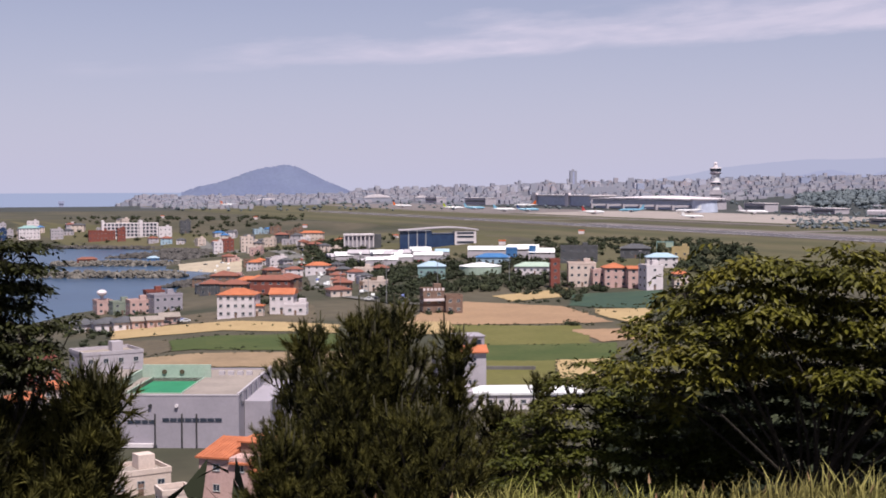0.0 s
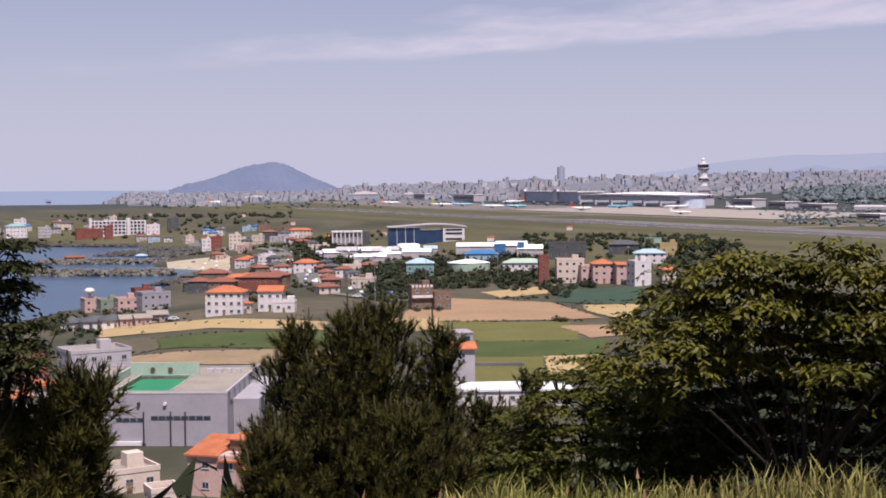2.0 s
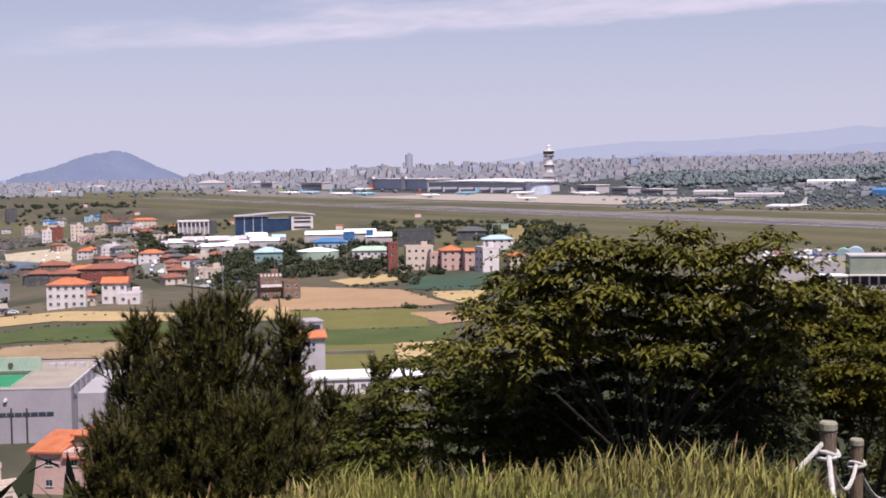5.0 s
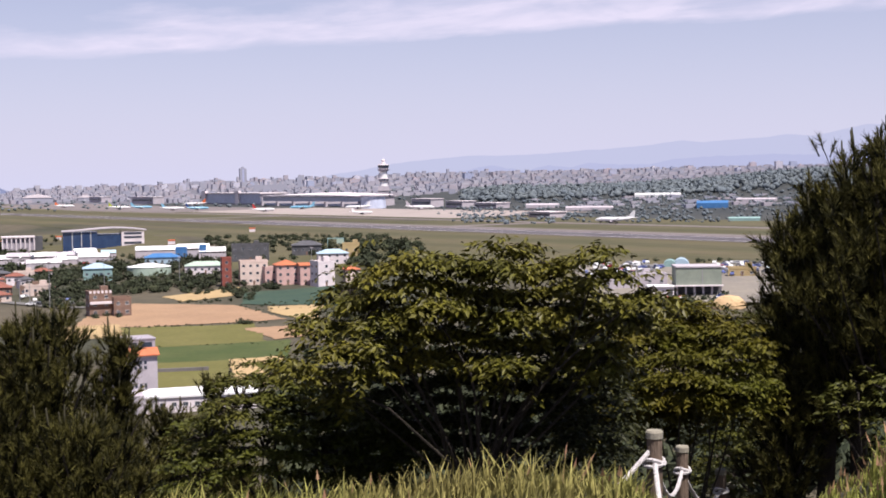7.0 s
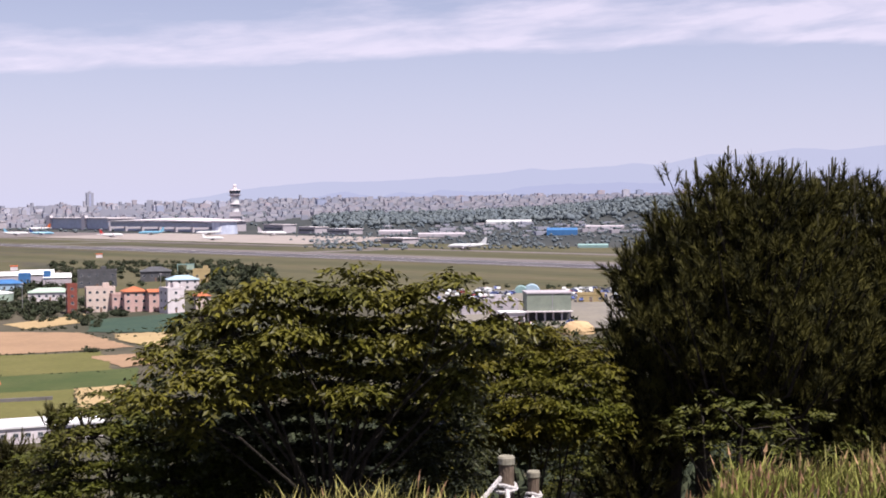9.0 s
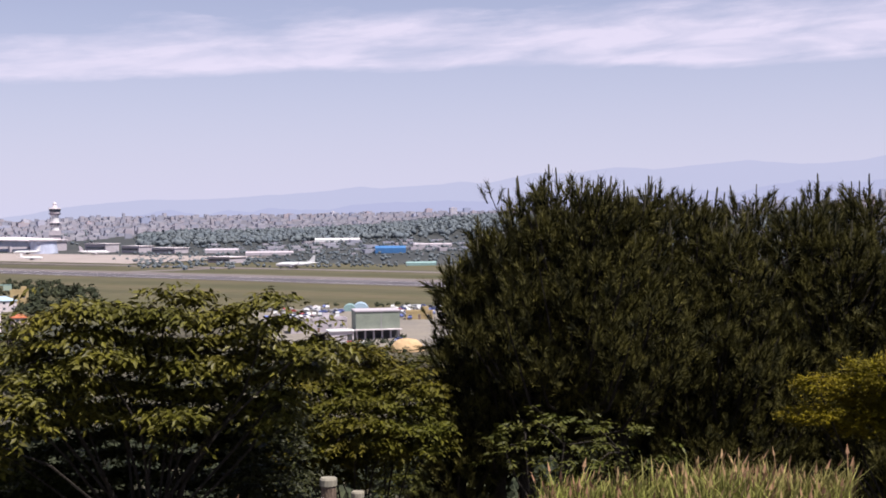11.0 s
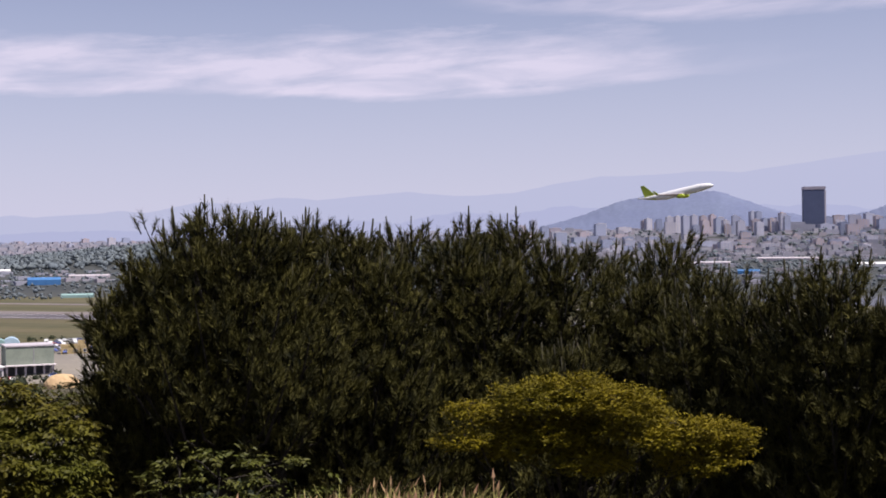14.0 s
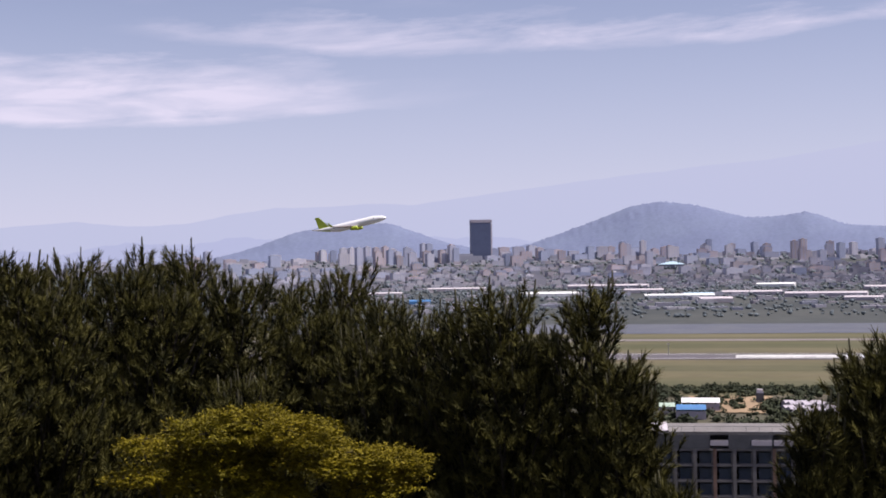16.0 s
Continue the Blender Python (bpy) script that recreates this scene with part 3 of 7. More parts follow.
for n0, n1, mat, lab in ((508, 532, M_GRASSDARK, "darker damp band of airfield grass"), (548, 572, M_GRASSTAN, "dry tan band of airfield grass"), (588, 622, M_GRASSDARK, "darker mown band of airfield grass"), (640, 662, M_GRASSTAN, "dry tan grass beside the runway"), (718, 742, M_GRASSTAN, "dry tan grass past the runway"), (770, 815, M_GRASSDARK, "darker grass between runway and taxiway"), (880, 902, M_GRASSDARK, "darker grass past the taxiway")):
    strip("airfield_grass", -690, 2900, n0, n1, mat, lab, 0.2, "grass", 60)
strip("runway", -560, 2300, 664, 716, M_ASPHALT, "dark grey asphalt runway", 0.3, "runway", 60)
for n in (672.5, 708.5):
    strip("runway_marking", -560, 2300, n - 0.5, n + 0.5, M_MARK, "white runway edge line", 0.36, "marking", 60)
for n in (683, 695):
    strip("runway_marking", -75, -12, n - 2.6, n + 2.6, M_MARK, "broad white painted runway bar", 0.36, "marking", 4)
strip("taxiway", -700, 2300, 850, 874, M_TAXI, "pale concrete taxiway", 0.3, "taxiway", 60)
strip("taxiway", 430, 1350, 718, 750, M_TAXI, "broad pale paved shoulder past the runway", 0.26, "taxiway", 30)
for s, turn in ((420, 0), (-330, 0), (980, 0), (1500, 0)):
    strip("taxiway", s, s + 28, 713, 850, M_TAXI, "short concrete link taxiway", 0.28, "taxiway", 6)
strip("apron", 1210, 1900, 905, 1120, M_APRON, "pale sandy concrete parking apron", 0.34, "apron", 40)
strip("apron", 1900, 2900, 880, 1100, M_TAXI, "grey concrete far apron", 0.30, "apron", 30)
strip("field", -400, 330, 955, 1100, M_NET, "blue-grey netted field past the taxiway", 0.3, "field", 20)


# ---- distance ----
def ridge(name, rows, dist, mat, label, rough, seed):
    """A far mountain line: bearing and height in degrees above the eye's level."""
    az = np.arange(rows[-1][0], rows[0][0], 0.12)
    h = np.interp(az, [r[0] for r in rows][::-1], [r[1] for r in rows][::-1])
    rng = np.random.default_rng(seed)
    for k, amp in ((2.5, 1.0), (1.1, 0.5), (0.45, 0.25), (0.2, 0.12)):
        knots = np.arange(az[0] - k, az[-1] + 2 * k, k)
        h = h + rough * amp * np.interp(az, knots, rng.normal(0, 1, len(knots)))
    verts = []
    for d, f in ((dist - 60, 0.0), (dist - 25, 0.6), (dist, 1.0)):
        for b, e in zip(az, h):
            x, y = at(b, d)
            verts.append((x, y, (-30 if f == 0 else 42 + math.tan(radians(e * f - 0.6 * (1 - f))) * d)))
    m = len(az)
    faces = [(i * m + j, i * m + j + 1, (i + 1) * m + j + 1, (i + 1) * m + j) for i in range(2) for j in range(m - 1)]
    return tagged(arrays(name, verts, faces, mat, smooth=True), label, "mountains", "", "structure")


# unlit backdrops that give off the pale colour of the hazy air
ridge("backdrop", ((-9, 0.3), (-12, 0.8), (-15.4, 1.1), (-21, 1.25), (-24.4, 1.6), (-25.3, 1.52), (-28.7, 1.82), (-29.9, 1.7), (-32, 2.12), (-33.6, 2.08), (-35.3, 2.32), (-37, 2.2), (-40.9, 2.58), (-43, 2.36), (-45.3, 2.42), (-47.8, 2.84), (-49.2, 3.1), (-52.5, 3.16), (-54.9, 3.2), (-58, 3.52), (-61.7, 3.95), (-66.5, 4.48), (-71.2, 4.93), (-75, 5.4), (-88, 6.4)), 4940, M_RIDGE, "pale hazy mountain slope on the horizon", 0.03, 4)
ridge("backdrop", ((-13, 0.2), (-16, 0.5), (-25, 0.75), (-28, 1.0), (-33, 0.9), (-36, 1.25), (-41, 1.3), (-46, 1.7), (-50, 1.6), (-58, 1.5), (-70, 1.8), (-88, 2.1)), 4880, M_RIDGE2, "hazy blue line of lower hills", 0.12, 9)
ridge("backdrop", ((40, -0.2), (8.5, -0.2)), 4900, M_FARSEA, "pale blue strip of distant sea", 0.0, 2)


def mound(name, rows, dist, depth, mat, label, seed):
    """A wooded cone-like hill far off: its skyline by bearing and degrees, and its depth."""
    az = np.arange(rows[-1][0], rows[0][0], 0.1)
    top = np.interp(az, [r[0] for r in rows][::-1], [r[1] for r in rows][::-1])
    k = np.exp(-np.linspace(-2, 2, 9) ** 2)
    top = np.convolve(np.pad(top, 4, mode="edge"), k / k.sum(), "valid")
    rng = np.random.default_rng(seed)
    top = 42 + np.tan(np.radians(top)) * dist
    v = np.linspace(-1, 1, 25)
    verts = []
    for b, t in zip(az, top):
        for s in v:
            x, y = at(b, dist + s * depth)
            g = float(ground(x, y)) - 5
            verts.append((x, y, g + max(0, t - g) * math.cos(s * math.pi / 2) ** 1.1 + rng.normal(0, 1.6) * (1 - abs(s))))
    m = len(v)
    faces = [(i * m + j, (i + 1) * m + j, (i + 1) * m + j + 1, i * m + j + 1) for i in range(len(az) - 1) for j in range(m - 1)]
    return tagged(arrays(name, verts, faces, mat, smooth=True), label, "hill", "", "structure")


mound("hazy_wooded_hill", ((11.2, -0.25), (10.3, 0.08), (9.6, 0.2), (9.0, 0.4), (8.27, 0.68), (7.6, 0.85), (6.7, 1.0), (6.2, 0.88), (5.6, 0.58), (5.0, 0.28), (4.4, 0.05), (3.8, -0.25)), 4560, 270, M_HAZYOREUM, "round wooded hill above the far town", 3)
mound("hazy_wooded_hill", ((-46.5, 0.9), (-48.3, 1.37), (-50, 2.0), (-51.5, 2.28), (-54.1, 2.4), (-55.2, 2.0), (-56.6, 1.5), (-58, 1.2)), 4480, 300, M_HAZYOREUM, "low wooded hill behind apartment towers", 5)
mound("hazy_wooded_hill", ((-57.5, 1.0), (-60.2, 1.4), (-61.8, 1.95), (-63.1, 2.4), (-64.5, 2.95), (-65.7, 3.13), (-67.0, 3.0), (-67.9, 2.77), (-69.3, 2.38), (-70.6, 2.4), (-71.8, 2.55), (-72.6, 2.3), (-73.4, 1.98), (-76, 1.8), (-84, 1.5)), 4420, 330, M_HAZYOREUM, "long wooded hill with two summits", 7)


# ---- woods and scrub ----
def leaf_lumps(name, places, sizes, mat, label, quads, leaf, seed, category="trees", squash=0.8):
    """Many small trees or bushes as dark cores with leaf tufts round them."""
    rng = np.random.default_rng(seed)
    bm = bmesh.new()
    bmesh.ops.create_icosphere(bm, subdivisions=1, radius=1.0)
    core = np.array([v.co[:] for v in bm.verts])
    cf = np.array([[v.index for v in f.verts] for f in bm.faces])
    bm.free()
    P, S = np.asarray(places, float), np.asarray(sizes, float)
    n, k = len(P), len(core)
    wob = rng.uniform(0.6, 1.05, (n, k, 1))
    V = core[None] * wob * S[:, None, None] * np.array([1, 1, squash]) * 0.85
    V = V + P[:, None] + np.array([0, 0, 1.0]) * (S * squash * 0.8)[:, None, None]
    F = (cf[None] + (np.arange(n) * k)[:, None, None]).reshape(-1, 3)
    d = rng.normal(size=(n, quads, 3))
    d[..., 2] = np.abs(d[..., 2]) * 1.1 - 0.35
    d /= np.linalg.norm(d, axis=-1, keepdims=True)
    c = d * rng.uniform(0.75, 1.12, (n, quads, 1)) * S[:, None, None] * np.array([1, 1, squash]) + P[:, None] + np.array([0, 0, 1.0]) * (S * squash * 0.8)[:, None, None]
    a = rng.normal(size=(n, quads, 3))
    b = np.cross(a, d)
    a = np.cross(b, a)
    size = leaf * rng.uniform(0.6, 1.3, (n, quads, 1)) * S[:, None, None]
    a, b = a / np.linalg.norm(a, axis=-1, keepdims=True) * size, b / np.linalg.norm(b, axis=-1, keepdims=True) * size
    tri = np.stack([c - a, c + b * 0.8, c + a], 2).reshape(-1, 3)
    V2 = np.concatenate([V.reshape(-1, 3), tri])
    F2 = np.concatenate([F, np.arange(len(tri)).reshape(-1, 3) + n * k])
    return tagged(arrays(name, V2, F2, mat, smooth=quads < 10), label, category, "", "stuff")


def scatter(rows, seed):
    """Places on the ground within patches: bearing from, to, distance from, to, how many, size from, to."""
    rng = np.random.default_rng(seed)
    P, S = [], []
    for b0, b1, d0, d1, count, s0, s1 in rows:
        for _ in range(count):
            b, d = rng.uniform(min(b0, b1), max(b0, b1)), math.sqrt(rng.uniform(d0 * d0, d1 * d1))
            x, y = at(b, d)
            if float(shore(x, y)) < 4:
                continue
            P.append((x, y, float(ground(x, y)) - 0.3))
            S.append(rng.uniform(s0, s1) * (0.62 if d < 2000 else 0.8))
    return P, S


# far woods past the airfield, painted paler and bluer than near trees for haze
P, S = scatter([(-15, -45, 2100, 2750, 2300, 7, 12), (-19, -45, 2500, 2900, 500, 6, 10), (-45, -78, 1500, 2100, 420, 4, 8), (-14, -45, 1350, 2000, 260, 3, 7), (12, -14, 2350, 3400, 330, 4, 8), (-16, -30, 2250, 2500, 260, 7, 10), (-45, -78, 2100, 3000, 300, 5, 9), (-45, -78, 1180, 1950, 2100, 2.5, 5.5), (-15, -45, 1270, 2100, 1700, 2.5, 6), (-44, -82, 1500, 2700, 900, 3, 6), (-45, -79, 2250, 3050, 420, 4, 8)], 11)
leaf_lumps("hazy_far_woods", P, S, M_HAZYWOODS, "belt of far woods in haze-blue green", 4, 0.4, 12, "woods")
# trees in the town and round the fields
P, S = scatter([(5.8, 3.4, 900, 1250, 150, 4, 7), (6, 3.5, 1080, 1300, 50, 4, 7), (3.2, -5.0, 650, 830, 330, 3.0, 5.5), (3.5, -10, 780, 960, 120, 2.5, 5), (-19, -29, 668, 690, 44, 1.2, 2.6), (-5.4, -5.8, 500, 508, 4, 2.2, 3.0), (2.8, 0.6, 590, 680, 40, 2.5, 4.5), (-4, -12, 860, 1060, 170, 2.5, 4.5),
                (-5.2, -10, 655, 720, 60, 3, 5), (-6.5, -7.0, 630, 646, 9, 2.5, 4.0), (-4.6, -6.2, 625, 640, 9, 1.5, 2.6), (-10, -13.5, 700, 900, 70, 4, 7), (0.8, -0.9, 545, 565, 16, 1.6, 2.8), (-2.4, -5.6, 590, 600, 14, 1.0, 2.0), (-3.0, -5.6, 628, 650, 22, 1.5, 3.0), (-4.9, -6.2, 590, 640, 26, 2, 3.6),
                (-62, -76, 440, 497, 230, 2.0, 3.6), (-58, -78, 480, 499, 420, 1.6, 2.8), (-18, -62, 430, 497, 250, 2.5, 5), (8, 14, 1220, 1330, 40, 2, 4), (6, 16, 1560, 1900, 190, 3, 6),
                (4.8, 9, 560, 800, 60, 1.8, 3.5), (11, 15, 570, 690, 46, 1.5, 3.0), (8, 13.5, 436, 444, 14, 0.8, 1.6), (2, 8, 850, 1330, 150, 2, 5), (14, 19, 370, 620, 70, 2, 4), (-8, -30, 330, 520, 120, 2, 4.5), (-7, -36, 60, 330, 620, 4, 8), (16, -7, 90, 200, 200, 3, 6), (-36, -80, 60, 245, 500, 4, 7), (-62, -76, 300, 438, 430, 1.5, 4), (-0.4, -6.6, 503, 509, 46, 0.5, 1.2), (-0.6, -7.5, 440, 445, 40, 0.4, 1.0), (12, 4.5, 480, 484, 40, 0.4, 1.0), (14, 4.5, 426, 432, 40, 0.5, 1.1), (-5.4, -9.8, 545, 575, 50, 0.6, 1.5), (-4.9, -5.0, 352, 404, 14, 0.5, 1.2), (13, 5.5, 495, 600, 40, 0.5, 1.4)], 21)
leaf_lumps("tree_clumps", P, S, M_WOODS, "dark green trees among houses and field edges", 28, 0.34, 22)
# shrubs on the hillside below the viewpoint
P, S = scatter([(30, -90, 15, 120, 800, 1.2, 3.2)], 31)
P = [(x, y, z - 0.4) for x, y, z in P]
leaf_lumps("hillside_scrub", P, S, M_WOODS, "dark green scrub on the hill slope", 60, 0.2, 32, "scrub")


# ---- the city ----
def city_block(w, d, h, floors, seed):
    """A plain block of flats or offices: walls, window bands in recesses, roof house."""
    bm = bmesh.new()
    box(bm, -w / 2, w / 2, -d / 2, d / 2, 0, h)
    rng = random.Random(seed)
    step_z = h / floors
    for k in range(floors):
        z = k * step_z + step_z * 0.35
        for side in (-1,):
            cols = max(2, int(w / 5))
            for c in range(cols):
                x = -w / 2 + (c + 0.5) * w / cols
                box(bm, x - w / cols * 0.3, x + w / cols * 0.3, side * d / 2 - 0.06, side * d / 2 + 0.06, z, z + step_z * 0.45, 1)
        for side in (-1, 1):
            box(bm, side * w / 2 - 0.06, side * w / 2 + 0.06, -d * 0.3, d * 0.3, z, z + step_z * 0.45, 1)
    box(bm, -w * 0.2, w * 0.15, -d * 0.25, d * 0.25, h, h + rng.uniform(1.5, 4))
    box(bm, -w / 2 - 0.15, w / 2 + 0.15, -d / 2 - 0.15, d / 2 + 0.15, h - 0.4, h + 0.5)
    me = bpy.data.meshes.new("city_block")
    bm.to_mesh(me)
    bm.free()
    me.materials.append(M_HAZYCITY)
    me.materials.append(M_HAZYCITYWIN)
    return me


CITY = [city_block(*r, i) for i, r in enumerate(((16, 12, 46, 15), (24, 12, 40, 13), (13, 13, 58, 18), (20, 13, 26, 9), (32, 14, 20, 7), (15, 12, 15, 5), (22, 15, 12, 4), (12, 10, 9, 3)))]
rng = random.Random(77)
SPOTS = [  # bearing from, to, distance from, to, count, block kinds
    (-40, -47, 2750, 3300, 22, (0, 1, 2, 3)), (-47, -50.5, 2600, 3100, 16, (1, 3, 4, 5)), (-51, -57, 2750, 3100, 44, (0, 1, 2, 2)), (-58.5, -64, 2700, 3250, 40, (0, 1, 3, 4)), (-64, -78, 2600, 3300, 84, (0, 1, 2, 3, 4)),
    (-46, -78, 2250, 2700, 120, (4, 5, 6, 3)), (-2, -17, 3700, 4500, 22, (3, 4, 4, 5)), (-40, -20, 3700, 4300, 20, (3, 4, 5))]
for b0, b1, d0, d1, count, kinds in SPOTS:
    for _ in range(count):
        b, d = rng.uniform(b0, b1), rng.uniform(d0, d1)
        ob = new("city_building", CITY[rng.choice(kinds)])
        ob.matrix_basis = base(b, d, -1.0, rng.uniform(12, 32)) @ Matrix.Diagonal((1, 1, rng.uniform(0.7, 1.15) * (0.62 if b < -40 else 0.85), 1))
        tagged(ob, "pale concrete city building, tinted with haze, with window rows", "building", "city buildings")


def low_town():
    """The countless low roofs of the far town, in one mesh."""
    rg = np.random.default_rng(5)
    V, F = [], []
    quads = np.array([(4, 5, 6, 7), (0, 1, 5, 4), (1, 2, 6, 5), (2, 3, 7, 6), (3, 0, 4, 7)])
    rows = ((13.5, -17, 2650, 4850, 2300, 6, 13), (13, -17, 4000, 4850, 420, 10, 22), (-17, -43, 2850, 3900, 620, 5, 10), (-17, -46, 3700, 4860, 800, 6, 15), (13.8, 3, 3150, 4500, 900, 6, 15), (-44, -82, 2000, 3600, 1300, 5, 12), (-44, -82, 1850, 2700, 1300, 4, 9), (-18, -80, 1300, 2100, 620, 3, 6), (17, 9, 2600, 4300, 160, 5, 12), (-9, 3, 3900, 4800, 130, 14, 27))
    for b0, b1, d0, d1, count, h0, h1 in rows:
        for _ in range(count):
            x, y = at(rg.uniform(min(b0, b1), max(b0, b1)), rg.uniform(d0, d1))
            if (abs(x * NX + y * NY - 930) < 260 or x * NX + y * NY < 500) and y * NX - x * NY < 3050 or math.degrees(math.atan2(-x, y)) > 13.8:
                continue
            w, d, h, t = rg.uniform(7, 20), rg.uniform(7, 14), rg.uniform(h0, h1) * rg.uniform(0.5, 1), math.atan2(-x, y) + rg.uniform(0.1, 0.45)
            c, s = math.cos(t), math.sin(t)
            z = float(ground(x, y)) - 1
            k = len(V)
            for zz in (0, h):
                for sx, sy in ((-1, -1), (1, -1), (1, 1), (-1, 1)):
                    V.append((x + (sx * w * c - sy * d * s) / 2, y + (sx * w * s + sy * d * c) / 2, z + zz))
            F.extend((quads + k).tolist())
    tagged(arrays("far_town", V, F, M_HAZYCITYFAR), "hazy sprawl of pale low town buildings", "town", "", "stuff")


low_town()


def plain_tower():
    t = empty("tower_block", base(-58.04, 2968, 0, 6), "dark blue-grey tower block wrapped at the top", "tower")
    part("tower_wall", boxes((-22, 22, -16, 16, 0, 88)), M_HAZYTOWER, t)
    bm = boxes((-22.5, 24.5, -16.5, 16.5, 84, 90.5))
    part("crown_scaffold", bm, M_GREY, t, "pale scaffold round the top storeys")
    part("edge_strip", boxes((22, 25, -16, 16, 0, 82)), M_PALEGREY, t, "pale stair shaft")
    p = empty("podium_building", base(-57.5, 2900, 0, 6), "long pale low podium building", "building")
    part("podium_wall", boxes((-42, 30, -14, 14, 0, 14), (-20, 10, -10, 10, 14, 19)), M_HAZYCITYFAR, p)
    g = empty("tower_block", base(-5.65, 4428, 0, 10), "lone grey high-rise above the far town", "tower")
    part("tower_wall", boxes((-11, 11, -9, 9, 0, 55), (-4, 4, -4, 4, 55, 60)), M_HAZYCITYFAR, g)
    part("window_band", boxes((-3, 3, -9.2, -9, 3, 52)), M_HAZYCITYWIN, g)
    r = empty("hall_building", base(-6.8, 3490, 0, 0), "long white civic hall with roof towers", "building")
    part("hall_wall", boxes((-44, 44, -12, 12, 0, 17)), M_HAZYCITYFAR, r)
    for x in (-36, -22, -4, 12, 26, 38):
        part("roof_tower", boxes((x - 4, x + 4, -8, 8, 17, 23 + (x * x) % 7)), M_HAZYCITYFAR, r)
    q = empty("domed_hall", base(-66.2, 2560, 0, 0), "low hall with a pale blue pitched roof", "hall")
    part("hall_wall", boxes((-24, 24, -14, 14, 0, 7)), M_HAZYCITYFAR, q)
    bm = bmesh.new()
    box(bm, -26, 26, -16, 16, 7, 7.6)
    v = [bm.verts.new(p) for p in ((-26, -16, 7.6), (26, -16, 7.6), (26, 16, 7.6), (-26, 16, 7.6), (-4, 0, 13.5), (4, 0, 13.5))]
    for f in ((0, 1, 5, 4), (1, 2, 5), (2, 3, 4, 5), (3, 0, 4)):
        bm.faces.new([v[i] for i in f])
    part("roof", bm, M_PALEBLUE, q, "pale blue pitched roof")


plain_tower()


def glasshouse(bearing, dist, w, d, h, mat, label, turn=0.0, name="greenhouse"):
    g = empty(name, base(bearing, dist, 0, turn), label, "greenhouse", "greenhouses and sheds")
    bm = bmesh.new()
    n = max(2, int(d / 8))
    for i in range(n):
        y0, y1 = -d / 2 + i * d / n, -d / 2 + (i + 1) * d / n
        prof = [(y0, 0), (y0, h * 0.7), ((y0 + y1) / 2, h), (y1, h * 0.7), (y1, 0)]
        a = [bm.verts.new((-w / 2, y, z)) for y, z in prof]
        b = [bm.verts.new((w / 2, y, z)) for y, z in prof]
        for k in range(4):
            bm.faces.new((a[k], b[k], b[k + 1], a[k + 1]))
        bm.faces.new(a)
        bm.faces.new(b[::-1])
    part("roof", bm, mat, g)
    return g


rg = random.Random(8)
for b, d, w in ((-23.4, 2085, 70), (-27.5, 1808, 52), (-20.5, 1700, 60), (-18.5, 1820, 44), (-31, 1750, 60), (-63.5, 1850, 110), (-61, 1620, 70), (-66.5, 1560, 80), (-69.5, 1620, 70), (-72.5, 1560, 90), (-70.5, 1860, 50), (-75, 1750, 60), (-57, 1850, 80), (-53.5, 1750, 70), (-65, 1700, 50), (-74, 1480, 40), (-68, 1450, 34)):
    glasshouse(b, d, w, rg.uniform(16, 26), rg.uniform(4.5, 6.5), rg.choice((M_TENT, M_PALEGREY, M_PALEGREY)), "long pale plastic greenhouse", rg.uniform(-8, 8))
glasshouse(-25.68, 1657, 38, 20, 9, M_BLUE, "blue-roofed warehouse beyond the airfield", 0, "warehouse")
glasshouse(-67.3, 1560, 34, 16, 6, M_PALEBLUE, "pale blue shed among greenhouses", 0, "shed")
glasshouse(-55.4, 1500, 24, 14, 5, M_BLUE, "small blue shed among far trees", 0, "shed")
glasshouse(-27.0, 1320, 30, 8, 4, M_TEAL, "low green airport shed", 0, "shed")


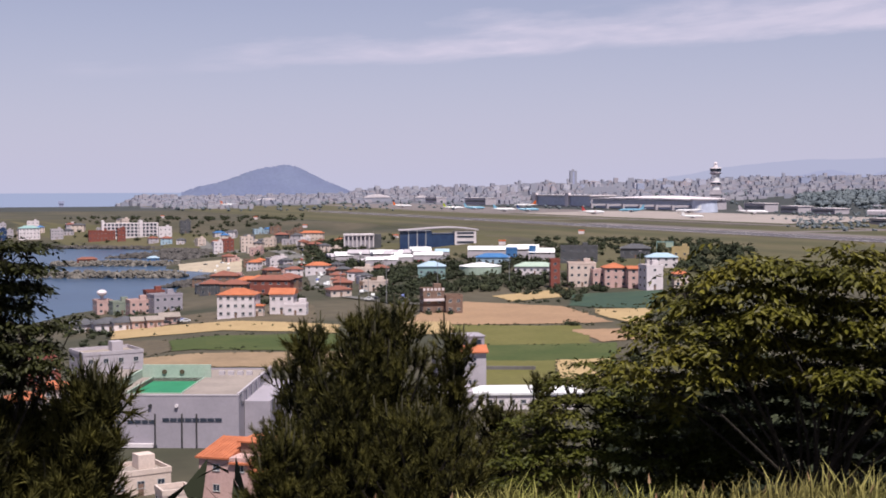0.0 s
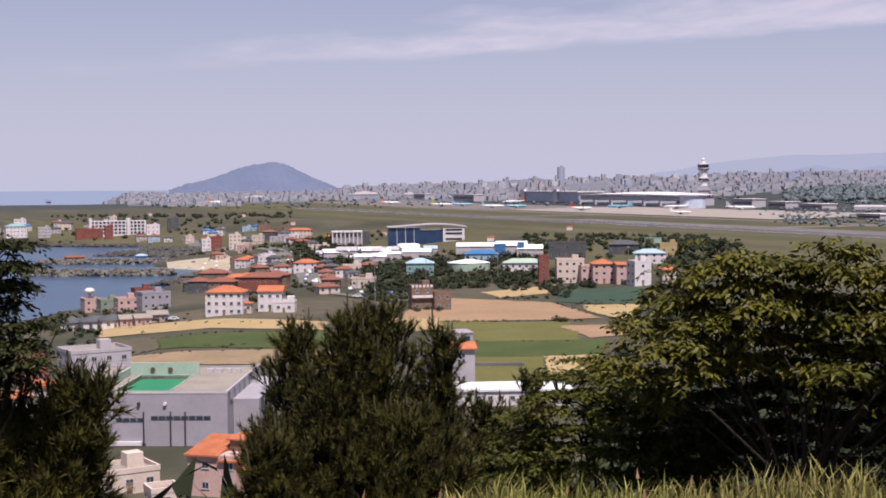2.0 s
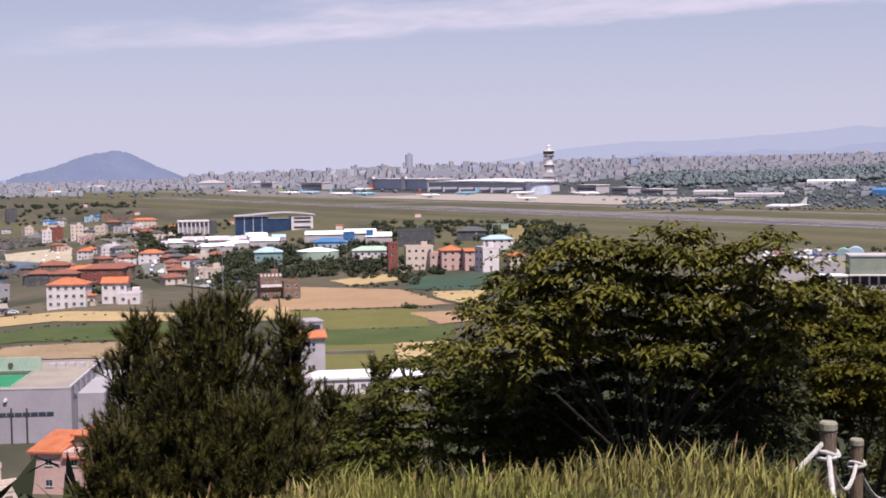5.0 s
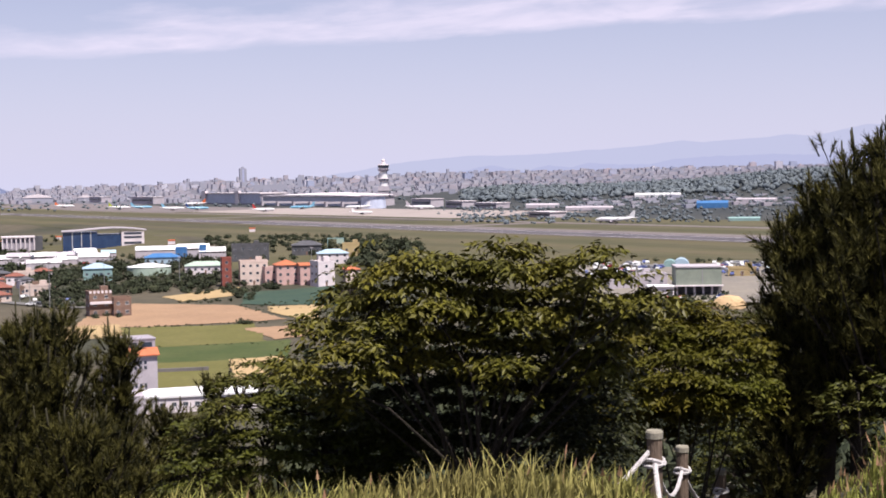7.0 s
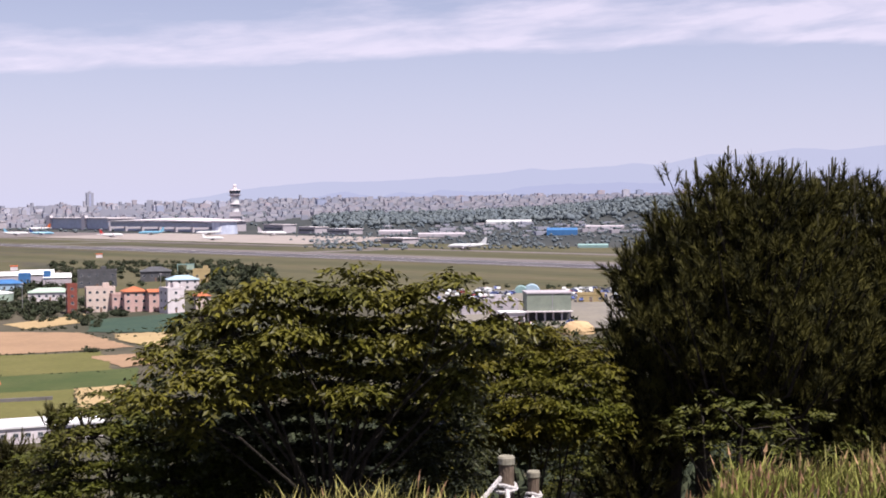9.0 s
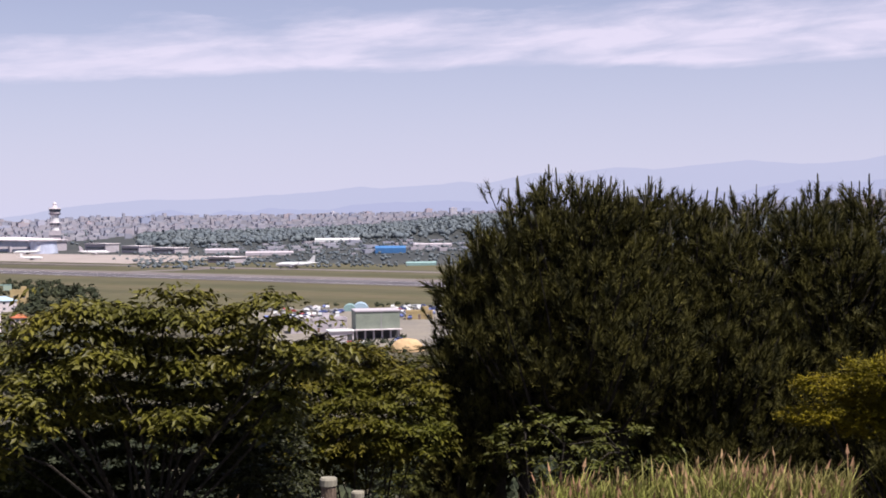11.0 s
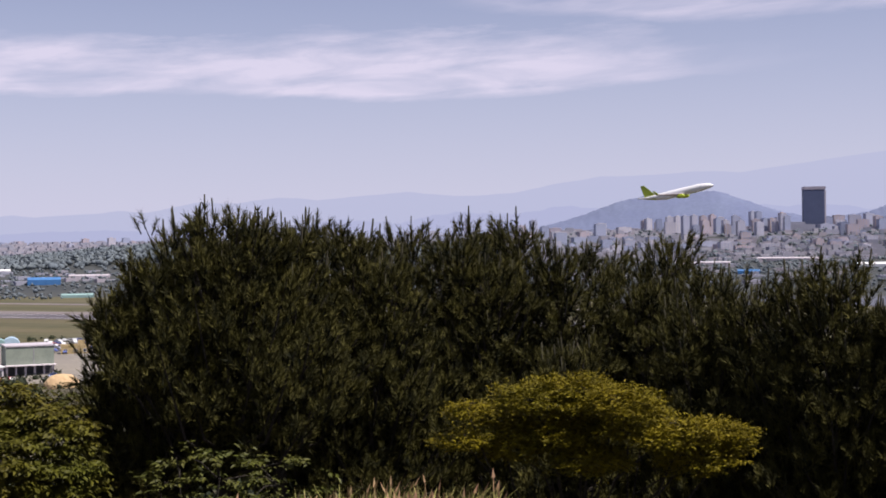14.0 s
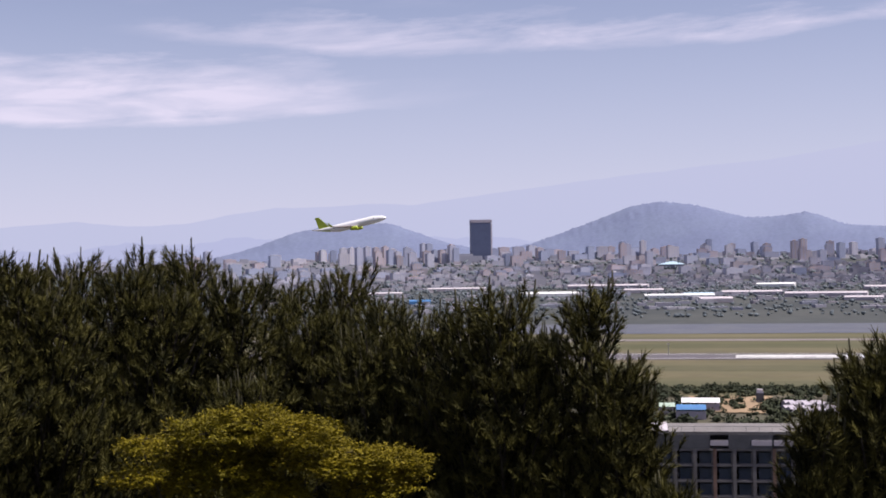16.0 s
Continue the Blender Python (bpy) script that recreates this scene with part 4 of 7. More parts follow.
# ---- airport ----
def terminal():
    t = empty("terminal_building", along(1955, 1175), "long airport terminal with a curved white roof and dark glass", "terminal")
    part("glass_front", boxes((-10, -9, -175, 175, 0, 15)), M_HAZYTERMGLASS, t, "dark glass front")
    part("terminal_wall", boxes((-9, 40, -175, 175, 0, 15)), M_PALEGREY, t)
    bm = bmesh.new()
    for i in range(12):
        a, b = i / 12, (i + 1) / 12
        f = [bm.verts.new(p) for p in ((-16, -177 + 354 * a, 15 + 1.5 * math.sin(math.pi * a)), (-16, -177 + 354 * b, 15 + 1.5 * math.sin(math.pi * b)), (42, -177 + 354 * b, 16 + 4 * math.sin(math.pi * b)), (42, -177 + 354 * a, 16 + 4 * math.sin(math.pi * a)))]
        bm.faces.new(f)
        e = [bm.verts.new(v.co + Vector((0, 0, 2.2))) for v in f]
        bm.faces.new(e[::-1])
        bm.faces.new((f[0], e[0], e[1], f[1]))
    bmesh.ops.remove_doubles(bm, verts=bm.verts[:], dist=0.01)
    part("roof", bm, M_WHITE, t, "curved white metal roof")
    for y in (-150, -100, -50, 5, 60, 115):
        part("jet_bridge", boxes((-46, -9, y - 2, y + 2, 4.5, 8), (-46, -42, y - 2.5, y + 2.5, 0, 8.4)), M_PALEGREY, t)
    w = empty("terminal_building", along(2285, 1190), "older grey terminal wing with glass and a white stair tower", "terminal")
    part("glass_front", boxes((-10, -9, -120, 120, 2, 19)), M_HAZYTERMGLASS, w, "dark glass front")
    part("terminal_wall", boxes((-9, 40, -122, 122, 0, 20)), M_PALEGREY, w)
    part("roof", boxes((-14, 42, -124, 124, 20, 22)), M_WHITE, w)
    part("stair_tower", boxes((-14, -8, -40, -26, 0, 26)), M_WHITE, w, "white stair tower")
    part("stair_tower", boxes((-14, -8, 100, 116, 0, 26)), M_WHITE, w, "white stair tower")
    d = empty("boarding_hall", along(1713, 1130), "dark rounded glass boarding hall", "terminal")
    bm = bmesh.new()
    bmesh.ops.create_cone(bm, cap_ends=True, segments=28, radius1=20, radius2=18, depth=19, matrix=pose(0, 0, 9.5))
    part("glass_drum", bm, M_HAZYTERMGLASS, d)
    bm = bmesh.new()
    bmesh.ops.create_cone(bm, cap_ends=True, segments=28, radius1=21, radius2=21, depth=1.6, matrix=pose(0, 0, 19.5))
    part("roof", bm, M_PALEGREY, d)
    for s, n, w_, h in ((1640, 1180, 50, 12), (1550, 1175, 40, 9), (1470, 1170, 50, 7), (1137, 985, 36, 6), (2600, 1150, 110, 14), (2880, 1160, 70, 12)):
        e = empty("airport_building", along(s, n), "low pale grey airport building", "building", "airport sheds")
        part("building_wall", boxes((-12, 12, -w_ / 2, w_ / 2, 0, h)), M_PALEGREY, e)
        part("roof", boxes((-13, 13, -w_ / 2 - 1, w_ / 2 + 1, h, h + 1)), M_WHITE, e)
        part("window_band", boxes((-12.2, -12, -w_ * 0.45, w_ * 0.45, h * 0.4, h * 0.7)), M_GLASS, e)
    for b, d_, w_, h in ((2.79, 3300, 72, 20), (0.88, 3300, 33, 13), (7.5, 3350, 60, 12)):
        e = empty("hangar", base(b, d_, 0, 0), "pale hangar with a white arched roof", "hangar", "hangars")
        part("hangar_wall", boxes((-w_ / 2, w_ / 2, -20, 20, 0, h * 0.6)), M_HAZYCITYFAR, e)
        bm = bmesh.new()
        v0 = [bm.verts.new((-w_ / 2 - 1 + (w_ + 2) * i / 8, -21, h * 0.6 + h * 0.4 * math.sin(math.pi * i / 8))) for i in range(9)]
        v1 = [bm.verts.new((v.co.x, 21, v.co.z)) for v in v0]
        for i in range(8):
            bm.faces.new((v0[i], v0[i + 1], v1[i + 1], v1[i]))
        bm.faces.new(v0[::-1])
        part("roof", bm, M_WHITE, e)


terminal()


def control_tower():
    t = empty("control_tower", base(-11.65, 2240), "tall white airport control tower with dark cab rings", "tower")

    def ring(name, r1, r2, z0, z1, mat, label=""):
        bm = bmesh.new()
        bmesh.ops.create_cone(bm, cap_ends=True, segments=20, radius1=r1, radius2=r2, depth=z1 - z0, matrix=pose(0, 0, (z0 + z1) / 2))
        part(name, bm, mat, t, label)

    ring("shaft", 7.5, 6.5, 0, 56, M_TENT)
    ring("deck", 7.5, 9, 37, 39, M_WHITE)
    ring("window_band", 8.5, 8.5, 39, 42, M_GLASS, "dark lower window ring")
    ring("deck", 9, 7, 42, 44, M_PALEGREY)
    ring("deck", 6, 10.5, 54, 58, M_GREY)
    ring("window_band", 8.6, 9.6, 60, 65, M_GLASS, "dark cab windows")
    ring("gallery", 8.0, 8.0, 58, 60, M_WHITE)
    ring("cab_roof", 10, 8, 65, 67, M_PALEGREY)
    ring("mast", 4, 3, 67, 71, M_WHITE)
    bm = bmesh.new()
    bmesh.ops.create_uvsphere(bm, u_segments=14, v_segments=8, radius=3.0, matrix=pose(0, 0, 73))
    part("radome", bm, M_WHITE, t, "white radar dome")
    part("lower_block", boxes((-9, 9, -8, 8, 0, 30), (-10, 10, -9, 9, 22, 24)), M_PALEGREY, t)


control_tower()


def airliner(place, length, tail, body, label, belly=None):
    """A twin-engined jet, nose along its own +y."""
    t = empty("airliner", place, label, "airplane")
    k, r = length / 39.5, 2.08
    prof = [(-19.7, 0.25, 1.4), (-17, 0.75, 1.1), (-12, 1.5, 0.5), (-7, r, 0.05), (12, r, 0), (15.5, 1.7, -0.1), (17.8, 1.25, -0.3), (19.2, 0.6, -0.5), (19.75, 0.05, -0.6)]
    bm = bmesh.new()
    tube_rings = []
    for y, q, z in prof:
        tube_rings.append([bm.verts.new((q * math.cos(a) * k, y * k, (4.0 + z + q * math.sin(a)) * k)) for a in [2 * math.pi * i / 16 for i in range(16)]])
    for a, b in zip(tube_rings, tube_rings[1:]):
        for i in range(16):
            f = bm.faces.new((a[i], b[i], b[(i + 1) % 16], a[(i + 1) % 16]))
            f.smooth = True
            low = sum(v.co.z for v in f.verts) / 4 < (2.2 if sum(v.co.y for v in f.verts) / 4 > 0 else 2.5) * k
            rear = sum(v.co.y for v in f.verts) / 4 < -12 * k
            f.material_index = 1 if belly and (low or rear and sum(v.co.z for v in f.verts) / 4 < 4.2 * k) else 0
    bm.faces.new(tube_rings[0])
    part("fuselage", bm, [body, belly or body], t)

    def plate(name, pts, thick, mat, axis, lab=""):
        bm = bmesh.new()
        n = Vector(axis) * thick
        a = [bm.verts.new(Vector(p) * k - n) for p in pts]
        b = [bm.verts.new(Vector(p) * k + n) for p in pts]
        bm.faces.new(a[::-1])
        bm.faces.new(b)
        for i in range(len(pts)):
            j = (i + 1) % len(pts)
            bm.faces.new((a[i], a[j], b[j], b[i]))
        return part(name, bm, mat, t, lab)

    for s in (-1, 1):
        plate("wing", ((s * 1.5, 4.5, 2.9), (s * 16.5, -5.0, 4.4), (s * 17.2, -7.0, 4.5), (s * 6, -2.6, 3.3), (s * 1.5, -2.8, 2.9)), 0.18, M_PLANE if not belly else M_PALEGREY, (0, 0, 1))
        plate("winglet", ((s * 17.1, -5.4, 4.4), (s * 17.5, -7.4, 6.8), (s * 17.4, -8.2, 6.8), (s * 17.1, -7.0, 4.4)), 0.08, tail, (1, 0, 0))
        plate("stabilizer", ((s * 0.8, -15.3, 5.2), (s * 7, -19.2, 5.6), (s * 7, -20.4, 5.6), (s * 0.8, -18.6, 5.2)), 0.12, M_PLANE, (0, 0, 1))
        bm = bmesh.new()
        rings = []
        for y, q in ((4.4, 0.85), (3.6, 1.05), (1.5, 1.0), (0.2, 0.6)):
            rings.append([bm.verts.new(((s * 4.9 + q * math.cos(a)) * k, y * k, (1.75 + q * math.sin(a)) * k)) for a in [2 * math.pi * i / 12 for i in range(12)]])
        for a, b in zip(rings, rings[1:]):
            for i in range(12):
                bm.faces.new((a[i], a[(i + 1) % 12], b[(i + 1) % 12], b[i])).smooth = True
        bm.faces.new(rings[0][::-1])
        bm.faces.new(rings[-1])
        part("engine", bm, belly or M_PALEGREY, t)
        bm = bmesh.new()
        box(bm, s * 2.86 * k - 0.3, s * 2.86 * k + 0.3, -1.5 * k - 0.55, -1.5 * k + 0.55, 0, 1.1)
        box(bm, s * 2.86 * k - 0.12, s * 2.86 * k + 0.12, -1.5 * k - 0.12, -1.5 * k + 0.12, 1.0, 3 * k)
        if place.translation.z < 30:
            part("landing_gear", bm, M_TYRE, t)
        else:
            bm.free()
        part("window_strip", boxes(*[(s * 1.86 * k - 0.05, s * 1.86 * k + 0.05, (-10 + i) * k, (-9.6 + i) * k, 4.35 * k, 4.75 * k) for i in range(0, 24)]), M_GLASS, t)
    plate("tail_fin", ((0, -11.8, 5.6), (0, -17.2, 12.2), (0, -19.2, 12.2), (0, -18.2, 5.8)), 0.16, tail, (1, 0, 0), "coloured tail fin")
    if place.translation.z < 30:
        part("landing_gear", boxes((-0.25, 0.25, 15 * k - 0.4, 15 * k + 0.4, 0, 0.8), (-0.1, 0.1, 15 * k - 0.1, 15 * k + 0.1, 0.7, 2.5 * k)), M_TYRE, t)
    return t


# heading along the runway towards its near end is a turn of 180
airliner(pose(567.7, 434.7, 67.2) @ pose(0, 0, 0, 0, 0, 22.2 + 180) @ pose(0, 0, 0, 12, 2, 0), 39.5, M_PLANEGREEN, M_PLANE, "white and lime green jet climbing after take-off", M_PLANEGREEN)


def parked(bearing, dist, turn, tail, label, length=39.5, body=None):
    airliner(base(bearing, dist, 0.4, turn), length, tail, body or M_PLANE, label)


parked(-21.6, 1264, 46 + 30, M_PLANE, "white jet taxiing on the pale taxiway")
parked(-6.5, 1991, -60, M_PLANERED, "white jet with a red tail on the apron")
parked(-8.15, 2105, 75, M_PLANEBLUE, "light blue jet at the terminal", 42, M_PLANEBLUE)
parked(-10.53, 2020, 80, M_PLANE, "white jet at the terminal gate")
parked(-13.2, 1905, -95, M_PALEGREY, "white jet parked with a grey tail", 42)
parked(-10.7, 1740, -70, M_PLANE, "small white jet on the apron", 30)
parked(1.71, 2688, -80, M_PLANEORANGE, "white jet with an orange tail, far apron")
parked(-0.5, 2427, -85, M_PLANEGREEN, "white jet with a lime tail, far apron")
parked(-1.4, 2418, -80, M_PLANEBLUE, "light blue jet on the far apron", 39.5, M_PLANEBLUE)
parked(-3.6, 2560, 80, M_PLANEORANGE, "white jet with an orange-red tail, far apron", 44)
parked(-2.7, 2230, -80, M_PLANEBLUE, "white and blue jet on the apron")
parked(-3.7, 2215, -80, M_PLANENAVY, "light blue jet with a navy tail", 39.5, M_PLANEBLUE)
parked(9.1, 2900, -90, M_PLANEORANGE, "small far jet with an orange tail")


# ---- houses and sheds ----
def unit_window():
    """A far window in one piece: a frame with the pane set back in it."""
    bm = bmesh.new()
    box(bm, -0.5, 0.5, -0.07, 0.02, -0.5, 0.5)
    bm.normal_update()
    front = [f for f in bm.faces if f.normal.y < -0.9]
    bmesh.ops.inset_region(bm, faces=front, thickness=0.08, depth=-0.04)
    front[0].material_index = 1
    me = bpy.data.meshes.new("window")
    bm.to_mesh(me)
    bm.free()
    me.materials.append(M_FRAME)
    me.materials.append(M_GLASS)
    return me


def unit_mesh(name, mat, *rows):
    bm = boxes(*rows)
    me = bpy.data.meshes.new(name)
    bm.to_mesh(me)
    bm.free()
    me.materials.append(mat)
    return me


WINDOW = unit_window()
FRAME_ONLY = unit_mesh("window", M_FRAME, (-0.5, 0.5, -0.07, 0.02, -0.5, -0.43), (-0.5, 0.5, -0.07, 0.02, 0.43, 0.5), (-0.5, -0.43, -0.07, 0.02, -0.43, 0.43), (0.43, 0.5, -0.07, 0.02, -0.43, 0.43), (-0.025, 0.025, -0.06, 0.02, -0.43, 0.43))
SILL = unit_mesh("sill", M_FRAME, (-0.56, 0.56, -0.14, 0.0, -0.56, -0.502))
PANE = unit_mesh("pane", M_GLASS, (-0.43, 0.43, -0.03, 0.01, -0.43, 0.43))


def windows(parent, w, d, h, floors, cols, size, side_cols=2):
    """Windows on the front and both ends of a house."""
    fh = h / floors
    for k in range(floors):
        z = fh * (k + 0.55)
        spots = [(-w / 2 + (c + 0.5) * w / cols, -d / 2, 0) for c in range(cols)]
        spots += [(s * w / 2, -d / 2 + (c + 0.5) * d / side_cols, 90 * s) for s in (-1, 1) for c in range(side_cols)]
        for x, y, turn in spots:
            near = parent.matrix_basis.translation.to_2d().length < 600
            ob = new("window", FRAME_ONLY if near else WINDOW)
            ob.parent = parent
            ob.matrix_basis = pose(x, y, z, 0, 0, turn) @ Matrix.Diagonal((size[0], 1, size[1], 1))
            if near:
                for piece in (SILL, PANE):
                    new(piece.name, piece).parent = ob


def roof_mesh(w, d, z, rise, over, hip):
    bm = bmesh.new()
    x, y = w / 2 + over, d / 2 + over
    box(bm, -x, x, -y, y, z - 0.25, z)
    inset = y if hip else 0.0
    v = [bm.verts.new(p) for p in ((-x, -y, z), (x, -y, z), (x, y, z), (-x, y, z), (-x + inset, 0, z + rise), (x - inset, 0, z + rise))]
    for f in ((0, 1, 5, 4), (1, 2, 5), (2, 3, 4, 5), (3, 0, 4)):
        bm.faces.new([v[i] for i in f])
    return bm


def house(bearing, dist, w, d, h, wall, label, turn=0.0, floors=2, cols=3, roof="flat", tiles=None, size=(1.4, 1.3), name="house", lift=0.0, deck=None, category="house"):
    t = empty(name, base(bearing, dist, lift, turn), label, category)
    bm = boxes((-w / 2, w / 2, -d / 2, d / 2, -2.0, h))
    part("wall", bm, wall, t)
    windows(t, w, d, h, floors, cols, size)
    if roof == "flat":
        part("roof", boxes((-w / 2 + 0.3, w / 2 - 0.3, -d / 2 + 0.3, d / 2 - 0.3, h, h + 0.1)), deck or M_ROOFDECK, t)
        p = 0.25
        for r in ((-w / 2 - 0.1, w / 2 + 0.1, -d / 2 - 0.1, -d / 2 + p), (-w / 2 - 0.1, w / 2 + 0.1, d / 2 - p, d / 2 + 0.1), (-w / 2 - 0.1, -w / 2 + p, -d / 2 + p, d / 2 - p), (w / 2 - p, w / 2 + 0.1, -d / 2 + p, d / 2 - p)):
            part("parapet", boxes((*r, h + 0.002, h + 0.9)), wall, t)
        if w > 8:
            part("stair_house", boxes((w * 0.1, w * 0.1 + 3, 0, 3, h + 0.1, h + 2.6)), wall, t)
    else:
        part("roof", roof_mesh(w, d, h, min(w, d) * 0.22, 0.5, roof == "hip"), tiles or M_TILE, t)
    part("door", boxes((-0.5, 0.5, -d / 2 - 0.08, -d / 2 + 0.02, 0, 2.1)), M_BROWN, t)
    return t


# nearest roofs below the hill
def court_building():
    """A grey school-like block with a green ball court sunk in its roof."""
    t = empty("court_building", base(11.15, 292, 0, -13), "grey rendered block with a green ball court on its roof", "building")
    w0, w1, d0, d1, h = -21.5, 15.5, -18, 24, 10.7
    cx0, cx1, cy0, cy1 = -9.0, 2.5, -13, 10
    for r in ((w0, w1, d0, d0 + 0.5), (w0, w1, d1 - 0.5, d1), (w0, w0 + 0.5, d0 + 0.5, d1 - 0.5), (w1 - 0.5, w1, d0 + 0.5, d1 - 0.5)):
        part("wall", boxes((*r, -3, h)), M_GREY, t)
    part("roof_deck", boxes((w0 + 0.5, cx0, d0 + 0.5, d1 - 0.5, h - 1.4, h - 0.3), (cx1, w1 - 0.5, d0 + 0.5, d1 - 0.5, h - 1.4, h - 0.3), (cx0, cx1, d0 + 0.5, cy0, h - 1.4, h - 0.3), (cx0, cx1, cy1, d1 - 0.5, h - 1.4, h - 0.3)), M_ROOFDECK, t, "pale concrete roof deck")
    part("court_floor", boxes((cx0, cx1, cy0, cy1, h - 1.4, h - 1.1)), M_COURT, t, "bright green court floor")
    for r in ((cx0 - 0.2, cx0, cy0, cy1), (cx1, cx1 + 0.2, cy0, cy1), (cx0, cx1, cy1, cy1 + 0.2), (cx0, cx1, cy0 - 0.2, cy0)):
        part("court_wall", boxes((*r, h - 1.38, h - 0.1)), M_COURTWALL, t, "pale green court wall")
    part("court_wall", boxes((cx0 - 2.5, cx1 + 1.5, cy1 + 0.3, cy1 + 0.7, h - 0.3, h + 2.6)), M_COURTWALL, t, "tall pale green end wall")
    part("court_wall", boxes((cx0 - 2.9, cx0 - 2.5, cy0 + 1, cy1 + 0.7, h - 0.3, h + 1.5)), M_COURTWALL, t, "pale green side wall")
    for x in (-8.7, -2.6, 2.8):
        bm = bmesh.new()
        bmesh.ops.create_cone(bm, cap_ends=True, segments=12, radius1=0.36, radius2=0.36, depth=0.5, matrix=pose(x, d0 - 0.2, h - 2.0, 90))
        part("round_vent", bm, M_DARKPOLE if x < 0 else M_WHITE, t, "round wall vent")
    for x in (-6.5, -2.5):
        bm = bmesh.new()
        bmesh.ops.create_cone(bm, cap_ends=True, segments=12, radius1=0.55, radius2=0.55, depth=0.3, matrix=pose(x, cy1 + 0.2, h + 1.0, 90))
        part("round_vent", bm, M_OLIVE, t, "round vent in the court wall")
    for x in (-9.9, -1.6, 3.9, 6.9):
        bm = bmesh.new()
        tube(bm, [(x, d0 - 0.35, -1), (x, d0 - 0.35, h - 3.6)], 0.16)
        part("drain_pipe", bm, M_DARKPOLE, t)
    for a, b, z in ((-10.7, -8.7, 5.0), (-7.4, -1.6, 5.0), (-0.2, 12.1, 5.4), (-10.7, -8.3, -0.2), (-7.2, -1.2, -0.2)):
        n = max(2, int((b - a) / 1.4))
        for i in range(n):
            x0 = a + (b - a) * i / n
            part("strip_window", boxes((x0 + 0.08, a + (b - a) * (i + 1) / n - 0.08, d0 - 0.1, d0 + 0.02, z, z + 0.75)), M_GLASS, t)
    part("plinth", boxes((-13.5, -2, d0 - 0.8, d0 - 0.1, 0.2, 1.0)), M_WHITE, t, "white ledge along the foot")
    # taller wing at the end
    part("wing_wall", boxes((w1 + 0.1, w1 + 5.5, d0 + 6, d1 - 4, -3, h - 2.0)), M_GREY, t)
    for i in range(5):
        y = d0 + 8.5 + i * 6
        part("wing_window", boxes((w1 + 5.45, w1 + 5.6, y, y + 3.4, 6.2, 8.6)), M_GLASS, t)
        part("wing_window", boxes((w1 - 0.02, w1 + 0.12, y - 6, y - 3, 8.5, 11)), M_GLASS, t)
    part("roof_rail", boxes((w0, w1, d0 - 0.06, d0 + 0.3, h + 0.002, h + 0.3)), M_PALEGREY, t, "pale coping")
    part("roof_rail", boxes((w1 - 0.4, w1 + 0.06, d0 + 0.3, d1, h + 0.002, h + 0.5)), M_PALEGREY, t, "pale coping")
    for i in range(4):
        part("roof_unit", boxes((5 + i * 2.1, 6.3 + i * 2.1, 14, 15, h - 0.3, h + 0.6)), M_PALEGREY, t, "white roof vent box")
    for x, y in ((-3.5, 12.5), (-2.4, 13.5), (-1.2, 14.4)):
        part("roof_unit", boxes((x, x + 0.9, y, y + 0.9, h - 0.3, h + 0.9)), M_WHITE, t, "white roof vent box")


court_building()


def pink_house():
    t = empty("pink_house", base(8.75, 231, 0, -25), "pink rendered house with stepped orange tile roofs", "house")
    part("wall", boxes((-5.5, 3.5, -5, 5, -2, 7.2), (3.5, 7.5, -4, 5, -2, 4.8)), M_PINK, t)
    for x0, x1, y0, y1, z, rise in ((-6, 0.2, -5.5, 5.5, 7.2, 1.6), (0.2, 4.1, -5.5, 5.5, 6.4, 1.4), (3.5, 8, -4.5, 5.5, 4.8, 1.0)):
        bm = bmesh.new()
        v = [bm.verts.new(p) for p in ((x0, y0, z), (x1, y0, z), (x1, y1, z + rise), (x0, y1, z + rise), (x0, y0, z - 0.3), (x1, y0, z - 0.3), (x1, y1, z - 0.3), (x0, y1, z - 0.3))]
        for f in ((0, 1, 2, 3), (4, 7, 6, 5), (0, 4, 5, 1), (1, 5, 6, 2), (2, 6, 7, 3), (3, 7, 4, 0)):
            bm.faces.new([v[i] for i in f])
        roof = part("roof", bm, M_TILE, t, "orange pantile roof")
        for i in range(int((x1 - x0) / 0.7)):
            px = x0 + 0.35 + i * 0.7
            rib = bmesh.new()
            tube(rib, [(px, y0, z + 0.02), (px, y1, z + rise + 0.02)], 0.09, 6)
            part("tile_row", rib, M_TILE, roof)
    part("stair_house", boxes((0.5, 5.2, -1, 3, 6.6, 9.4)), M_BROWN, t, "brown roof house")
    bm = roof_mesh(4.9, 4.2, 9.4, 1.1, 0.4, True)
    bmesh.ops.translate(bm, verts=bm.verts, vec=(2.85, 1, 0))
    part("roof", bm, M_TILE, t)
    windows(t, 9, 10, 7, 2, 2, (1.3, 1.2), 2)
    part("chimney", boxes((5.8, 6.3, 1, 1.5, 4.8, 8.2)), M_WHITE, t)


pink_house()
house(13.3, 236, 11, 8, 3.6, M_CREAM, "beige flat-roofed house at the foot of the hill", 20, 1, 3)
house(15.6, 226, 10, 9, 3.8, M_CREAM, "beige flat-roofed shed with pale deck", -10, 1, 2)
house(11.6, 222, 5, 5, 2.8, M_CREAM, "small beige outbuilding with flat roof", 15, 1, 1)
house(14.3, 360, 16, 12, 10.5, M_PALEGREY, "pale blue-grey three-storey house with roof terrace", 18, 3, 4, name="house")
house(16.9, 400, 9, 9, 6.5, M_BRICK, "red brick house with a pink terrace", 10, 2, 2)
house(16.4, 340, 9, 7, 5.5, M_CREAM, "cream villa with small awnings and tiled roof", 14, 2, 2, "hip")
